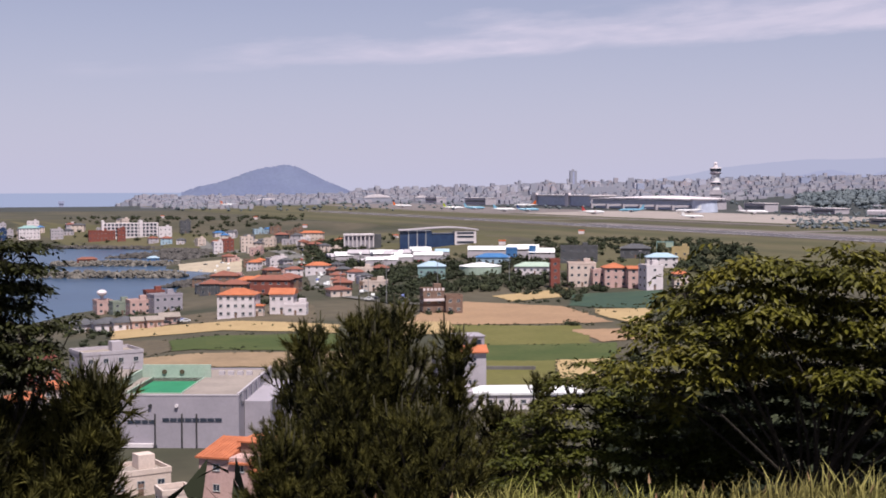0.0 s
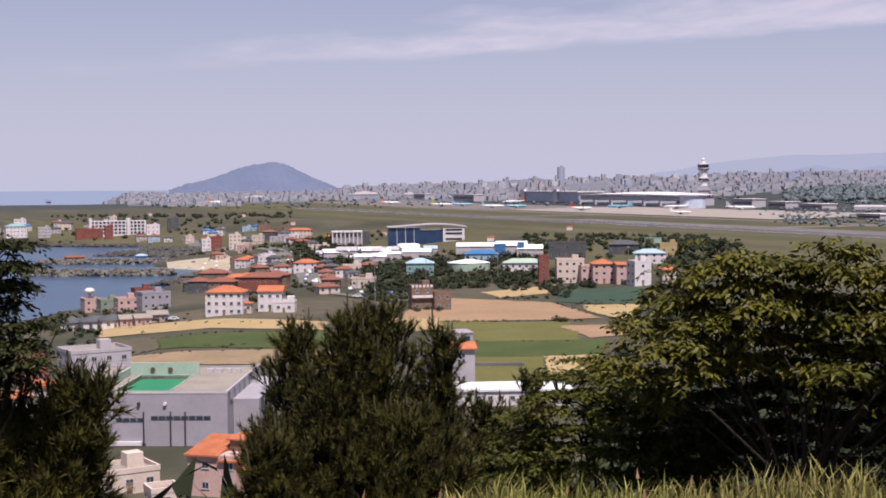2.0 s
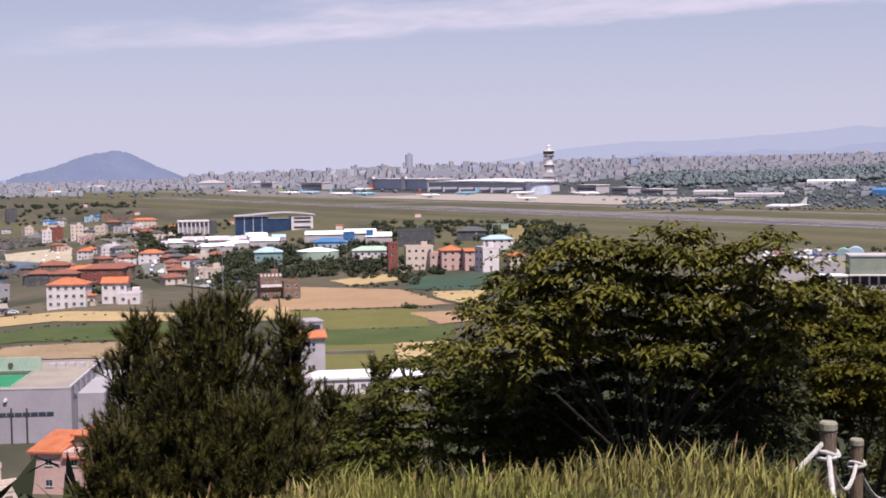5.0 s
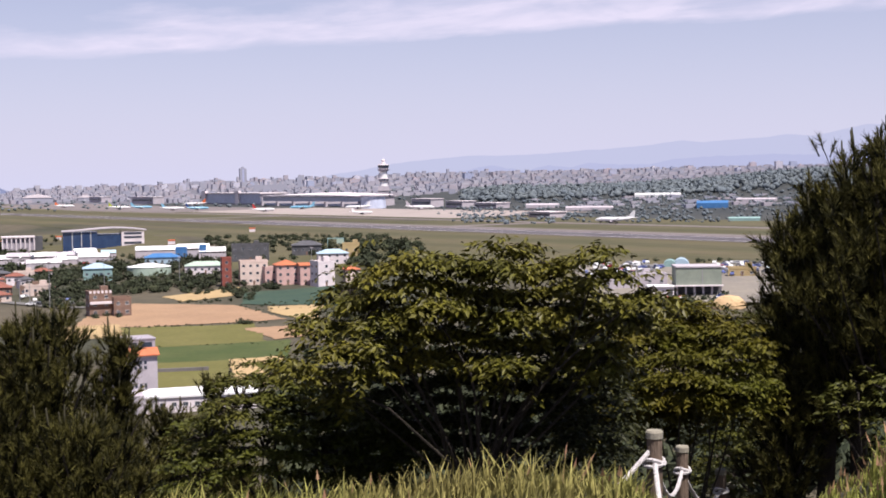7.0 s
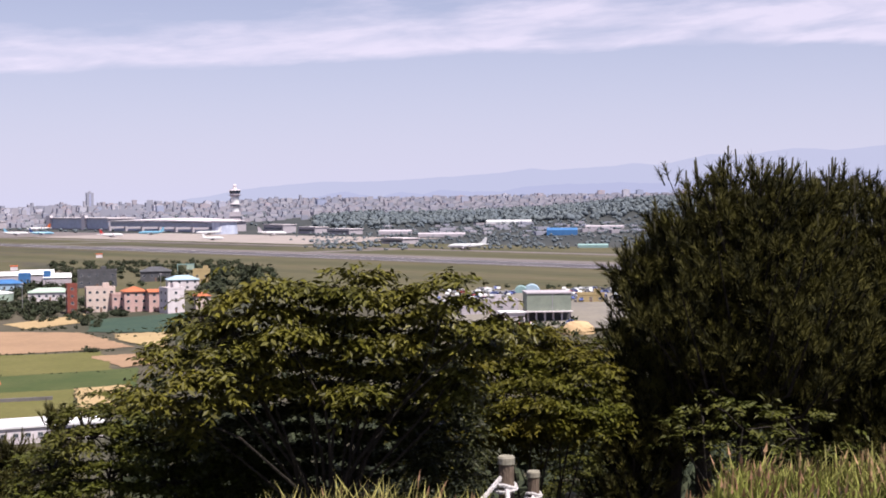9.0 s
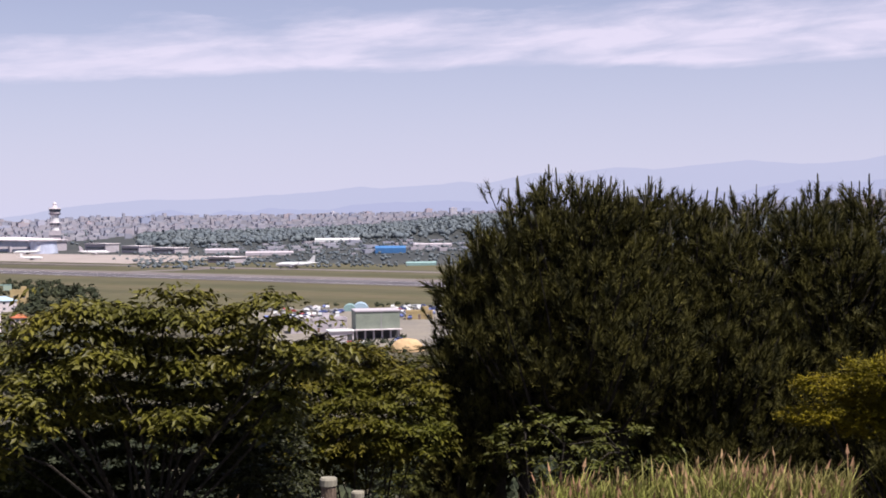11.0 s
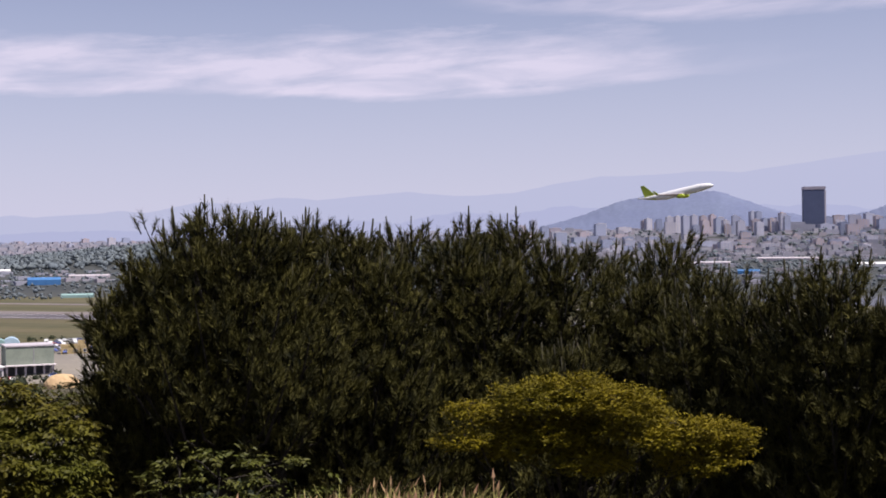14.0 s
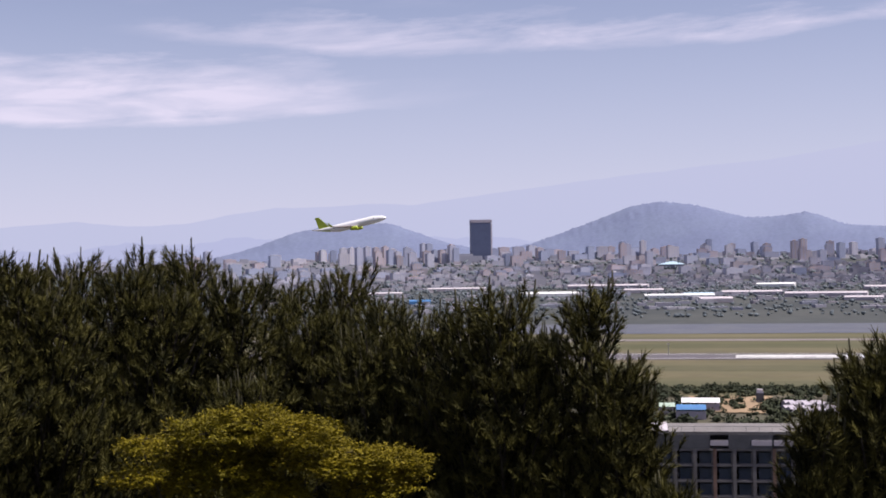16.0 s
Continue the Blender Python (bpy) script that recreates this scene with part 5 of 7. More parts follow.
house(17.6, 330, 8, 7, 5.0, M_CREAM, "cream house with an orange tiled roof", 5, 2, 2, "hip")


def tall_house():
    t = empty("tall_house", base(-1.05, 343, 0, 12), "tall narrow white house with an orange-roofed bay", "house")
    part("wall", boxes((-4, 4, -5, 5, -3, 11)), M_PALEGREY, t)
    part("upper_wall", boxes((-3.4, 4, -3, 5, 11, 14.4)), M_GREY, t)
    part("roof", boxes((-3.6, 4.2, -3.2, 5.2, 14.4, 14.7)), M_GREY, t)
    bm = bmesh.new()
    v = [bm.verts.new(p) for p in ((-4.6, -5.7, 10.8), (4.5, -5.7, 10.8), (4.5, -3, 12.4), (-4.6, -3, 12.4), (-4.6, 5, 11.0), (-0.8, 5, 11.0), (-0.8, -3, 12.4), (-4.6, -5.7, 10.5), (4.5, -5.7, 10.5))]
    bm.faces.new((v[0], v[1], v[2], v[3]))
    bm.faces.new((v[0], v[7], v[8], v[1]))
    bm.faces.new((v[3], v[6], v[5], v[4]))
    part("roof", bm, M_TILE, t, "orange tile lean-to roof")
    for x in (-2.6, -1.4, -0.2, 1.0):
        for z in (7.6, 8.9):
            part("window", boxes((x - 0.35, x + 0.35, -5.1, -4.9, z - 0.4, z + 0.4)), M_GLASS, t)
        for z in (3.0,):
            part("window", boxes((x - 0.3, x + 0.3, -5.1, -4.9, z - 0.6, z + 0.6)), M_GLASS, t)
    part("window", boxes((-2.4, -0.6, -3.1, -2.95, 12.5, 13.7), (0.6, 3.2, -3.1, -2.95, 12.5, 13.7)), M_GLASS, t)
    part("annex", boxes((-8.5, -4.1, -3, 4, -3, 8.5)), M_PALEGREY, t, "lower white annex")
    f = empty("long_building", base(-3.4, 320, 0, 6), "low long white building with a flat pale roof", "building")
    part("wall", boxes((-12, 14, -6, 6, -3, 3.6)), M_WHITE, f)
    part("roof", boxes((-12.4, 14.4, -6.4, 6.4, 3.6, 4.1)), M_TENT, f, "white flat roof")
    part("roof", boxes((-16, -12.1, -7, 5, -3, 4.6)), M_PALEGREY, f, "grey flat-roofed end")
    windows(f, 24, 12, 3.6, 1, 9, (1.2, 1.0), 2)


tall_house()
# the field edge hamlet
house(8.75, 556, 15.5, 11, 9.6, M_WHITE, "white guesthouse with a bright orange hipped roof", -14, 3, 5, "hip", M_TILE)
house(7.95, 553, 5, 3, 4.4, M_CREAM, "porch with an orange roof on the white guesthouse front", -14, 1, 2, "hip", M_TILE)
house(6.85, 562, 10, 10, 8.6, M_WHITE, "white gabled house with a dull red roof", -10, 2, 3, "gable", M_TILE)
house(6.3, 556, 9, 7, 4.0, M_WHITE, "white annex like a garage", -8, 1, 2)
for b, d, w, h, wall, tiles, lab in ((8.3, 800, 15, 6.5, M_CREAM, M_TILE, "cream house with an orange roof"), (9.3, 845, 17, 8, M_BROWN, M_DARKTILE, "brown house with a dark red roof"), (7.3, 690, 20, 8, M_BRICK, M_DARKTILE, "red-brown restaurant with a tiled roof"), (6.6, 700, 12, 8, M_BROWN, M_DARKTILE, "dark red house with tiled roof"), (8.9, 720, 14, 7, M_BROWN, M_DARKTILE, "brown house with a hipped roof"), (7.9, 740, 11, 8, M_BRICK, M_TILE, "red brick house with an orange roof"), (9.9, 800, 12, 7, M_DARKGREY, M_DARKTILE, "dark house with a dull red roof"), (5.35, 868, 15, 6.5, M_WHITE, M_TILE, "white house with an orange roof by the road"), (5.6, 1380, 24, 8, M_CREAM, M_TILE, "low house with a salmon roof"), (6.9, 1390, 14, 9, M_DARKGREY, M_DARKTILE, "dark narrow house by the road")):
    house(b, d, w, 10, h, wall, lab, -12, 2, max(3, int(w / 4)), "hip", tiles)
house(11.85, 646, 14, 10, 7.8, M_GREY, "grey harbour house with round windows", 20, 2, 4)
house(12.95, 650, 10, 9, 6.2, M_PINK, "pink rendered house near the harbour", 14, 2, 3)
house(13.7, 668, 9, 9, 5.6, M_GREENWALL, "grey-green house near the harbour", 14, 2, 2)
house(14.4, 686, 8, 9, 6.4, M_PINK, "dusky pink house near the sea", 14, 2, 2)
house(12.3, 690, 9, 9, 8.2, M_BRICK, "red house near the harbour", 14, 3, 2)
for b, d, w in ((15.1, 575, 10), (14.2, 565, 9), (13.5, 560, 8)):
    house(b, d, w + 3, 10, 3.4, M_WHITE, "low white house with a grey hipped roof", 10, 1, 2, "hip", M_DARKGREY)
for b, d, w in ((12.9, 556, 6), (12.3, 552, 5.5), (11.7, 560, 7)):
    house(b, d, w + 1, 7, 3.4, M_PINK, "small pale pink cottage at the field edge", 8, 1, 2, "gable", M_ROOFDECK)
t = house(0.45, 560, 9, 9, 9.5, M_BROWN, "brown stepped house with a white crenellated roof edge", 10, 3, 2)
for i in range(6):
    part("parapet", boxes((-4.5 + 1.6 * i, -3.6 + 1.6 * i, -4.65, -4.3, 9.55, 10.6)), M_WHITE, t, "white parapet block")
part("balcony_wall", boxes((-4.4, 4.4, -5.6, -4.55, 5.2, 6.2)), M_WHITE, t, "white balcony parapet")
house(-0.45, 557, 7, 8, 7, M_BROWN, "lower brown wing with white parapets", 10, 2, 2)
house(-6.0, 662, 13.5, 10, 11, M_CREAM, "cream villa-like block with red trim", 5, 3, 4, deck=M_BRICK)
t = house(-4.85, 660, 4.6, 9, 13.5, M_BRICK, "red brick stair tower of a villa", 5, 4, 1)
house(-7.4, 652, 11, 10, 9.6, M_PINK, "pink apartment house with orange roof", 10, 3, 3, "hip", M_TILE)
house(-8.15, 646, 5, 10, 9.4, M_PINK, "salmon apartment house wing", 10, 3, 1, "gable", M_TILE)
house(-8.95, 634, 8.5, 9, 11, M_WHITE, "plain white three-storey apartment house", 26, 3, 1)
house(-9.4, 745, 17, 10, 6, M_WHITE, "white house with a pale blue roof", 6, 2, 4, "hip", M_PALEBLUE)
house(-8.3, 820, 18, 12, 6, M_DARKGREY, "dark low hall with hipped roof", 0, 1, 4, "hip", M_DARKGREY)
house(-10.2, 792, 10, 8, 7, M_YELLOW, "ochre block at the airfield edge", 0, 1, 2)
house(-6.7, 655, 6, 8, 8, M_PINK, "pink house between apartment blocks", 10, 2, 2)
house(-10.2, 640, 7, 8, 6.5, M_CREAM, "cream house half behind trees", 10, 2, 2, "hip", M_TILE)


def frame_gate():
    g = empty("steel_gantry", base(-9.55, 865), "pale green steel goal-like gantry", "gantry")
    for r in ((-5.4, -5, -0.2, 0.2, 0, 7), (5, 5.4, -0.2, 0.2, 0, 7), (-5, 5, -0.2, 0.2, 6.4, 7)):
        part("post", boxes(r), M_TEAL, g)
    part("panel", boxes((0.5, 5, -0.1, 0.1, 3.2, 6.4)), M_COURTWALL, g)


frame_gate()


# the market of white tents and sheds
def tent(bearing, dist, w, d, h, label, turn=0.0, roof=None):
    t = empty("tent", base(bearing, dist, 0, turn), label, "tent", "white tents")
    bm = bmesh.new()
    n = max(2, int(d / 9))
    prof = []
    for i in range(n):
        prof += [(-d / 2 + d * i / n, h * 0.72), (-d / 2 + d * (i + 0.5) / n, h)]
    prof.append((d / 2, h * 0.72))
    a = [bm.verts.new((-w / 2, y, z)) for y, z in prof]
    b = [bm.verts.new((w / 2, y, z)) for y, z in prof]
    for i in range(len(prof) - 1):
        bm.faces.new((a[i], b[i], b[i + 1], a[i + 1]))
    for e in (a[::-1], b):
        low = [bm.verts.new((v.co.x, v.co.y, h * 0.6)) for v in (e[0], e[-1])]
        bm.faces.new((*e, low[1], low[0]))
    part("canopy", bm, roof or M_TENT, t)
    for y in (-d / 2 + 0.2, d / 2 - 0.5):
        part("wall", boxes((-w / 2, w / 2, y, y + 0.3, 0, h * 0.6 - 0.02)), M_PALEGREY, t)
    return t


rt = random.Random(12)
for i in range(13):
    tent(4.55 - 0.30 * i, 1015 - 6 * i + rt.uniform(-10, 10), rt.uniform(9, 15), rt.uniform(12, 26), rt.uniform(6.5, 9.0), rt.choice(("white peaked tent in a market row", "white tent with a ridged roof among others")), rt.uniform(-12, 12), rt.choice((None, None, None, M_PALEGREY)))
for i in range(11):
    tent(3.3 - 0.33 * i, 925 + rt.uniform(-14, 14), rt.uniform(6, 11), rt.uniform(8, 14), rt.uniform(4.5, 6.5), "small white market tent beside others", rt.uniform(-20, 20), rt.choice((None, None, M_PALEGREY, M_PALEBLUE)))
tent(2.6, 905, 22, 14, 6, "white tent by the trees")
tent(0.6, 905, 20, 14, 6, "white tent with parked cars near it")
tent(-2.1, 868, 30, 20, 7, "large white tent used as a warehouse")
tent(-4.3, 815, 16, 16, 8, "white warehouse tent with a yellow edge")
tent(-3.5, 838, 20, 14, 9, "white tent beside a blue hall")
house(-3.9, 812, 4, 8, 9, M_BLUE, "blue painted gable of a shop", 0, 1, 1)
house(-3.0, 826, 7, 8, 7.5, M_BLUE, "bright blue painted shop front", 0, 1, 2)
house(-2.2, 800, 20, 10, 5.2, M_PALEBLUE, "blue-roofed low market shed", 0, 1, 5, "hip", M_BLUE)
house(-5.9, 800, 22, 14, 9, M_DARKGREY, "dark blue-grey hall behind white tents", 0, 2, 5)
house(0.46, 734, 15, 12, 7, M_TEAL, "warehouse clad in teal sheets", 0, 1, 4, "hip", M_PALEBLUE)
house(-4.0, 735, 22, 10, 4.5, M_WHITE, "white low shed with pale green roof", 0, 1, 6, "hip", M_COURTWALL)


def round_tank(bearing, dist, r, h):
    t = empty("storage_tank", base(bearing, dist), "round pale green storage tank with a domed white roof", "tank")
    bm = bmesh.new()
    bmesh.ops.create_cone(bm, cap_ends=True, segments=32, radius1=r, radius2=r, depth=h, matrix=pose(0, 0, h / 2))
    part("tank_wall", bm, M_COURTWALL, t)
    bm = bmesh.new()
    bmesh.ops.create_cone(bm, cap_ends=True, segments=32, radius1=r * 1.02, radius2=r * 0.2, depth=1.8, matrix=pose(0, 0, h + 0.9))
    part("tank_roof", bm, M_TENT, t)


round_tank(-1.65, 750, 12, 4.5)


def office():
    t = empty("office_building", base(0.2, 1085, 0, 4), "long blue glass office with white frames and a curved roof", "office")
    part("glass_front", boxes((-31, -5, -8, 8, -2, 13)), M_BLUEGLASS, t)
    part("glass_front", boxes((-5, 14, -7, 8, -2, 11)), M_BLUEGLASS, t)
    part("white_block", boxes((13.5, 31, -9, 8, -2, 12.5)), M_WHITE, t)
    for z in (3, 7.5, 10.5):
        part("window_band", boxes((15.5, 29, -9.2, -8.9, z, z + 1.6)), M_GLASS, t)
    bm = bmesh.new()
    v0 = [bm.verts.new((-32 + 65 * i / 16, -9.5, 13.2 + 2.2 * math.sin(math.pi * (i / 16) ** 1.5))) for i in range(17)]
    v1 = [bm.verts.new((v.co.x, 9, v.co.z)) for v in v0]
    v2 = [bm.verts.new((v.co.x, -9.5, v.co.z + 0.9)) for v in v0]
    v3 = [bm.verts.new((v.co.x, 9, v.co.z + 0.9)) for v in v0]
    for i in range(16):
        bm.faces.new((v0[i], v0[i + 1], v2[i + 1], v2[i]))
        bm.faces.new((v2[i], v2[i + 1], v3[i + 1], v3[i]))
        bm.faces.new((v0[i], v1[i], v1[i + 1], v0[i + 1]))
    part("roof", bm, M_PALEGREY, t, "curved grey roof edge")
    for x in (-24, -17, -10):
        part("mullion", boxes((x - 0.25, x + 0.25, -8.2, -8, -2, 13)), M_FRAME, t)
    c = empty("columned_building", base(3.45, 1130, 0, 2), "pale block with a row of tall columns", "office")
    part("wall", boxes((-15, 10, -5, 6, -2, 12)), M_GREY, c)
    part("end_block", boxes((10.1, 16, -6, 6, -2, 13)), M_DARKGREY, c)
    part("roof", boxes((-16, 10.05, -7, 7, 12, 13.2)), M_WHITE, c)
    for i in range(8):
        x = -15.2 + i * 3.5
        part("column", boxes((x - 0.5, x + 0.5, -6.6, -5.6, -2, 12)), M_WHITE, c)


office()
# far shore of the bay
def shore_hotel():
    t = empty("hotel", base(13.23, 1605, 0, 4), "long white seaside hotel with rows of balconies", "hotel")
    part("wall", boxes((-33, 32, -7, 7, -3, 17)), M_WHITE, t)
    part("stair_tower", boxes((-33, -30, -8, 7.5, -3, 20)), M_WHITE, t)
    part("stair_tower", boxes((10, 14, -8, 7.5, -3, 20)), M_WHITE, t)
    for k in range(4):
        for i in range(14):
            x = -29 + i * 4.4
            part("balcony", boxes((x - 1.5, x + 1.5, -7.2, -6.9, 1.6 + k * 4.0, 4.2 + k * 4.0)), M_GLASS, t, "dark balcony opening")


shore_hotel()
house(14.4, 1592, 30, 14, 11, M_BRICK, "dark red brick seaside building", 4, 2, 7)
house(13.6, 1575, 9, 10, 14, M_BRICK, "red brick tower on a seaside building", 4, 3, 2)
house(17.3, 1640, 24, 14, 13, M_WHITE, "white seaside hall with a teal hipped roof", 4, 3, 6, "hip", M_TEAL)
house(16.2, 1630, 14, 12, 11, M_PALEGREY, "pale grey block by the sea", 4, 3, 4)
house(18.4, 1640, 12, 12, 13, M_BLUEGLASS, "dark blue seaside block", 4, 3, 3)
house(11.8, 1588, 15, 12, 11, M_WHITE, "white block by the coast road", 4, 2, 3)
house(10.96, 1612, 12.5, 11, 14, M_DARKGREY, "dark grey tower-like house", 4, 4, 3)
house(8.4, 1310, 11.5, 10, 14, M_CREAM, "pale house of four storeys", 6, 4, 3)
house(9.2, 1342, 12, 10, 12, M_BRICK, "red block near the shore road", 6, 3, 3)
house(9.6, 1332, 9, 9, 11, M_WHITE, "white block near the shore road", 6, 3, 2)
rg = random.Random(31)
for i in range(34):
    b, d = rg.uniform(5.8, 12.5), rg.uniform(1330, 1560)
    if float(shore(*at(b, d))) > 25:
        house(b, d, rg.uniform(8, 13), rg.uniform(7, 10), rg.uniform(4, 8), rg.choice((M_WHITE, M_CREAM, M_PALEGREY, M_BROWN, M_PALEBLUE)), "small coastal town house", rg.uniform(-25, 25), 2, 2, rg.choice(("flat", "hip")), rg.choice((M_DARKTILE, M_DARKGREY, M_BLUE)))
for i in range(16):
    b, d = rg.uniform(13, 19), rg.uniform(1640, 1760)
    house(b, d, rg.uniform(8, 16), 9, rg.uniform(5, 10), rg.choice((M_WHITE, M_CREAM, M_PALEGREY)), "house behind the seaside hotels", rg.uniform(-15, 15), 2, 3, rg.choice(("flat", "hip")), rg.choice((M_DARKTILE, M_DARKGREY, M_BLUE)))
for i in range(44):
    b, d = rg.uniform(4.2, 9.6), rg.uniform(870, 1300)
    if float(shore(*at(b, d))) > 20 and abs(b - np.interp(d, (700, 950, 1120, 1250, 1330), (5.0, 5.6, 6.4, 7.6, 8.9))) > 0.7:
        house(b, d, rg.uniform(7, 12), rg.uniform(7, 10), rg.uniform(3.5, 6.5), rg.choice((M_WHITE, M_CREAM, M_PALEGREY, M_BROWN, M_PINK)), "small low house in the harbour town", rg.uniform(-25, 25), 2, 2, rg.choice(("flat", "hip")), rg.choice((M_DARKTILE, M_DARKGREY, M_TILE)))
for i in range(16):
    b, d = rg.uniform(9.0, 11.2), rg.uniform(800, 1000)
    if float(shore(*at(b, d))) > 8:
        house(b, d, rg.uniform(7, 11), 8, rg.uniform(4, 6.5), rg.choice((M_BROWN, M_DARKGREY, M_BRICK, M_PALEGREY)), "dark harbour house with a low roof", rg.uniform(-25, 25), 2, 2, "hip", rg.choice((M_DARKTILE, M_DARKGREY)))
for i in range(12):
    b, d = rg.uniform(2.4, 5.2), rg.uniform(620, 860)
    house(b, d, rg.uniform(7, 12), 8, rg.uniform(3.5, 6), rg.choice((M_WHITE, M_CREAM, M_BROWN)), "low house near the shore road", rg.uniform(-20, 20), 1, 3, rg.choice(("flat", "hip")), rg.choice((M_DARKTILE, M_DARKGREY)))


def rock_bank(name, a, b, width, height, count, mat, label, seed, size=(1.0, 2.6)):
    """A bank of piled boulders between two places given by bearing and distance."""
    rg = np.random.default_rng(seed)
    bm = bmesh.new()
    bmesh.ops.create_icosphere(bm, subdivisions=1, radius=1.0)
    core = np.array([v.co[:] for v in bm.verts])
    cf = np.array([[v.index for v in f.verts] for f in bm.faces])
    bm.free()
    p, q = np.array(at(*a)), np.array(at(*b))
    side = np.array([-(q - p)[1], (q - p)[0]]) / np.linalg.norm(q - p)
    t, s = rg.uniform(0, 1, count), rg.normal(0, 0.4, count).clip(-1, 1)
    c = p + (q - p) * t[:, None] + side * (s * width / 2)[:, None]
    z = -25.4 + height * (1 - np.abs(s)) * rg.uniform(0.5, 1, count)
    S = rg.uniform(*size, count)
    V = core[None] * S[:, None, None] * rg.uniform(0.65, 1.15, (count, len(core), 1)) * np.array([1, 1, 0.75]) + np.concatenate([c, z[:, None]], 1)[:, None]
    F = (cf[None] + (np.arange(count) * len(core))[:, None, None]).reshape(-1, 3)
    return tagged(arrays(name, V.reshape(-1, 3), F, mat), label, "rocks", "", "stuff")


rock_bank("breakwater", (17.2, 1040), (11.0, 1010), 18, 5.5, 700, M_BREAK, "breakwater of piled grey boulders", 1)
rock_bank("breakwater", (16.4, 1190), (11.2, 1165), 16, 5.0, 600, M_BREAK, "inner breakwater of piled boulders", 2)
rock_bank("shore_rocks", (13.2, 1330), (9.4, 1260), 70, 3.5, 700, M_ROCK, "black lava rocks along the shore", 3, (1.5, 4))
rock_bank("shore_rocks", (11.6, 1430), (9.6, 1360), 60, 3.5, 450, M_ROCK, "black lava rocks along the shore", 4, (1.5, 4))
rock_bank("shore_rocks", (19, 1585), (11.5, 1480), 30, 3, 500, M_ROCK, "black rocks at the far side of the bay", 5, (1.5, 3.5))
rock_bank("shore_rocks", (11.3, 900), (9.6, 985), 30, 4.5, 300, M_ROCK, "dark rocks by the harbour", 6, (1.2, 3))
sheet("quay", ((11.3, 1130), (8.6, 1130), (8.6, 1010), (11.0, 1040)), M_SAND, "pale sandy harbour quay", 1.2, 10, category="quay")
house(15.0, 1186, 17, 8, 5, M_BRICK, "red-roofed shed on the breakwater", 0, 1, 4, "hip", M_DARKTILE, lift=8)
house(12.3, 1172, 10, 7, 4, M_BLUE, "blue shed on the breakwater", 0, 1, 2, "hip", M_PALEBLUE, lift=7)


def water_tank():
    t = empty("water_tank", base(14.43, 690, 0), "small white onion-shaped water tank on a stem", "tank")
    bm = bmesh.new()
    bmesh.ops.create_uvsphere(bm, u_segments=14, v_segments=8, radius=2.6, matrix=pose(0, 0, 10.5) @ Matrix.Diagonal((1, 1, 0.6, 1)))
    part("bowl", bm, M_WHITE, t)
    bm = bmesh.new()
    tube(bm, [(0, 0, 0), (0, 0, 9.5)], 0.8, 8)
    part("stem", bm, M_PALEGREY, t)


water_tank()


# roads
def road(name, rows, width, label):
    pts = [np.array(at(*r)) for r in rows]
    fine = []
    for a, b in zip(pts, pts[1:]):
        for k in range(8):
            fine.append(a + (b - a) * k / 8)
    fine.append(pts[-1])
    V, F = [], []
    for i, p in enumerate(fine):
        d = fine[min(i + 1, len(fine) - 1)] - fine[max(i - 1, 0)]
        s = np.array([-d[1], d[0]]) / np.linalg.norm(d) * width / 2
        for e in (-1, 1):
            q = p + s * e
            V.append((q[0], q[1], float(ground(*q)) + 0.5))
        if i:
            F.append((2 * i - 2, 2 * i - 1, 2 * i + 1, 2 * i))
    return tagged(arrays(name, V, F, M_ROAD), label, "road", "", "structure")


road("road", ((5.0, 700), (5.2, 800), (5.6, 950), (6.4, 1120), (7.6, 1250), (8.9, 1330), (10.0, 1420), (10.4, 1520)), 14, "grey coast road through the town")
road("road", ((4.2, 640), (3.0, 620), (1.8, 600), (0.5, 596)), 7, "pale lane at the field edge")


def car_mesh():
    bm = bmesh.new()
    prof = [(-2.2, 0.35), (-2.25, 0.85), (-1.7, 0.95), (-1.2, 1.45), (0.6, 1.48), (1.2, 1.0), (2.1, 0.85), (2.2, 0.35)]
    a = [bm.verts.new((-0.88, y, z)) for y, z in prof]
    b = [bm.verts.new((0.88, y, z)) for y, z in prof]
    for i in range(len(prof) - 1):
        bm.faces.new((a[i], a[i + 1], b[i + 1], b[i]))
    bm.faces.new(a[::-1])
    bm.faces.new(b)
    bm.faces.new((a[0], b[0], b[-1], a[-1]))
    return bm


def car(place):
    t = empty("car", place, "parked car with dark windows", "car", "parked cars")
    part("body", car_mesh(), M_CAR, t)
    part("cabin_glass", boxes((-0.9, 0.9, -1.1, 0.75, 1.0, 1.36)), M_GLASS, t)
    for x in (-0.85, 0.85):
        for y in (-1.35, 1.35):
            bm = bmesh.new()
            bmesh.ops.create_cone(bm, cap_ends=True, segments=10, radius1=0.33, radius2=0.33, depth=0.2, matrix=pose(x, y, 0.33, 0, 90))
            part("wheel", bm, M_TYRE, t)
    return t


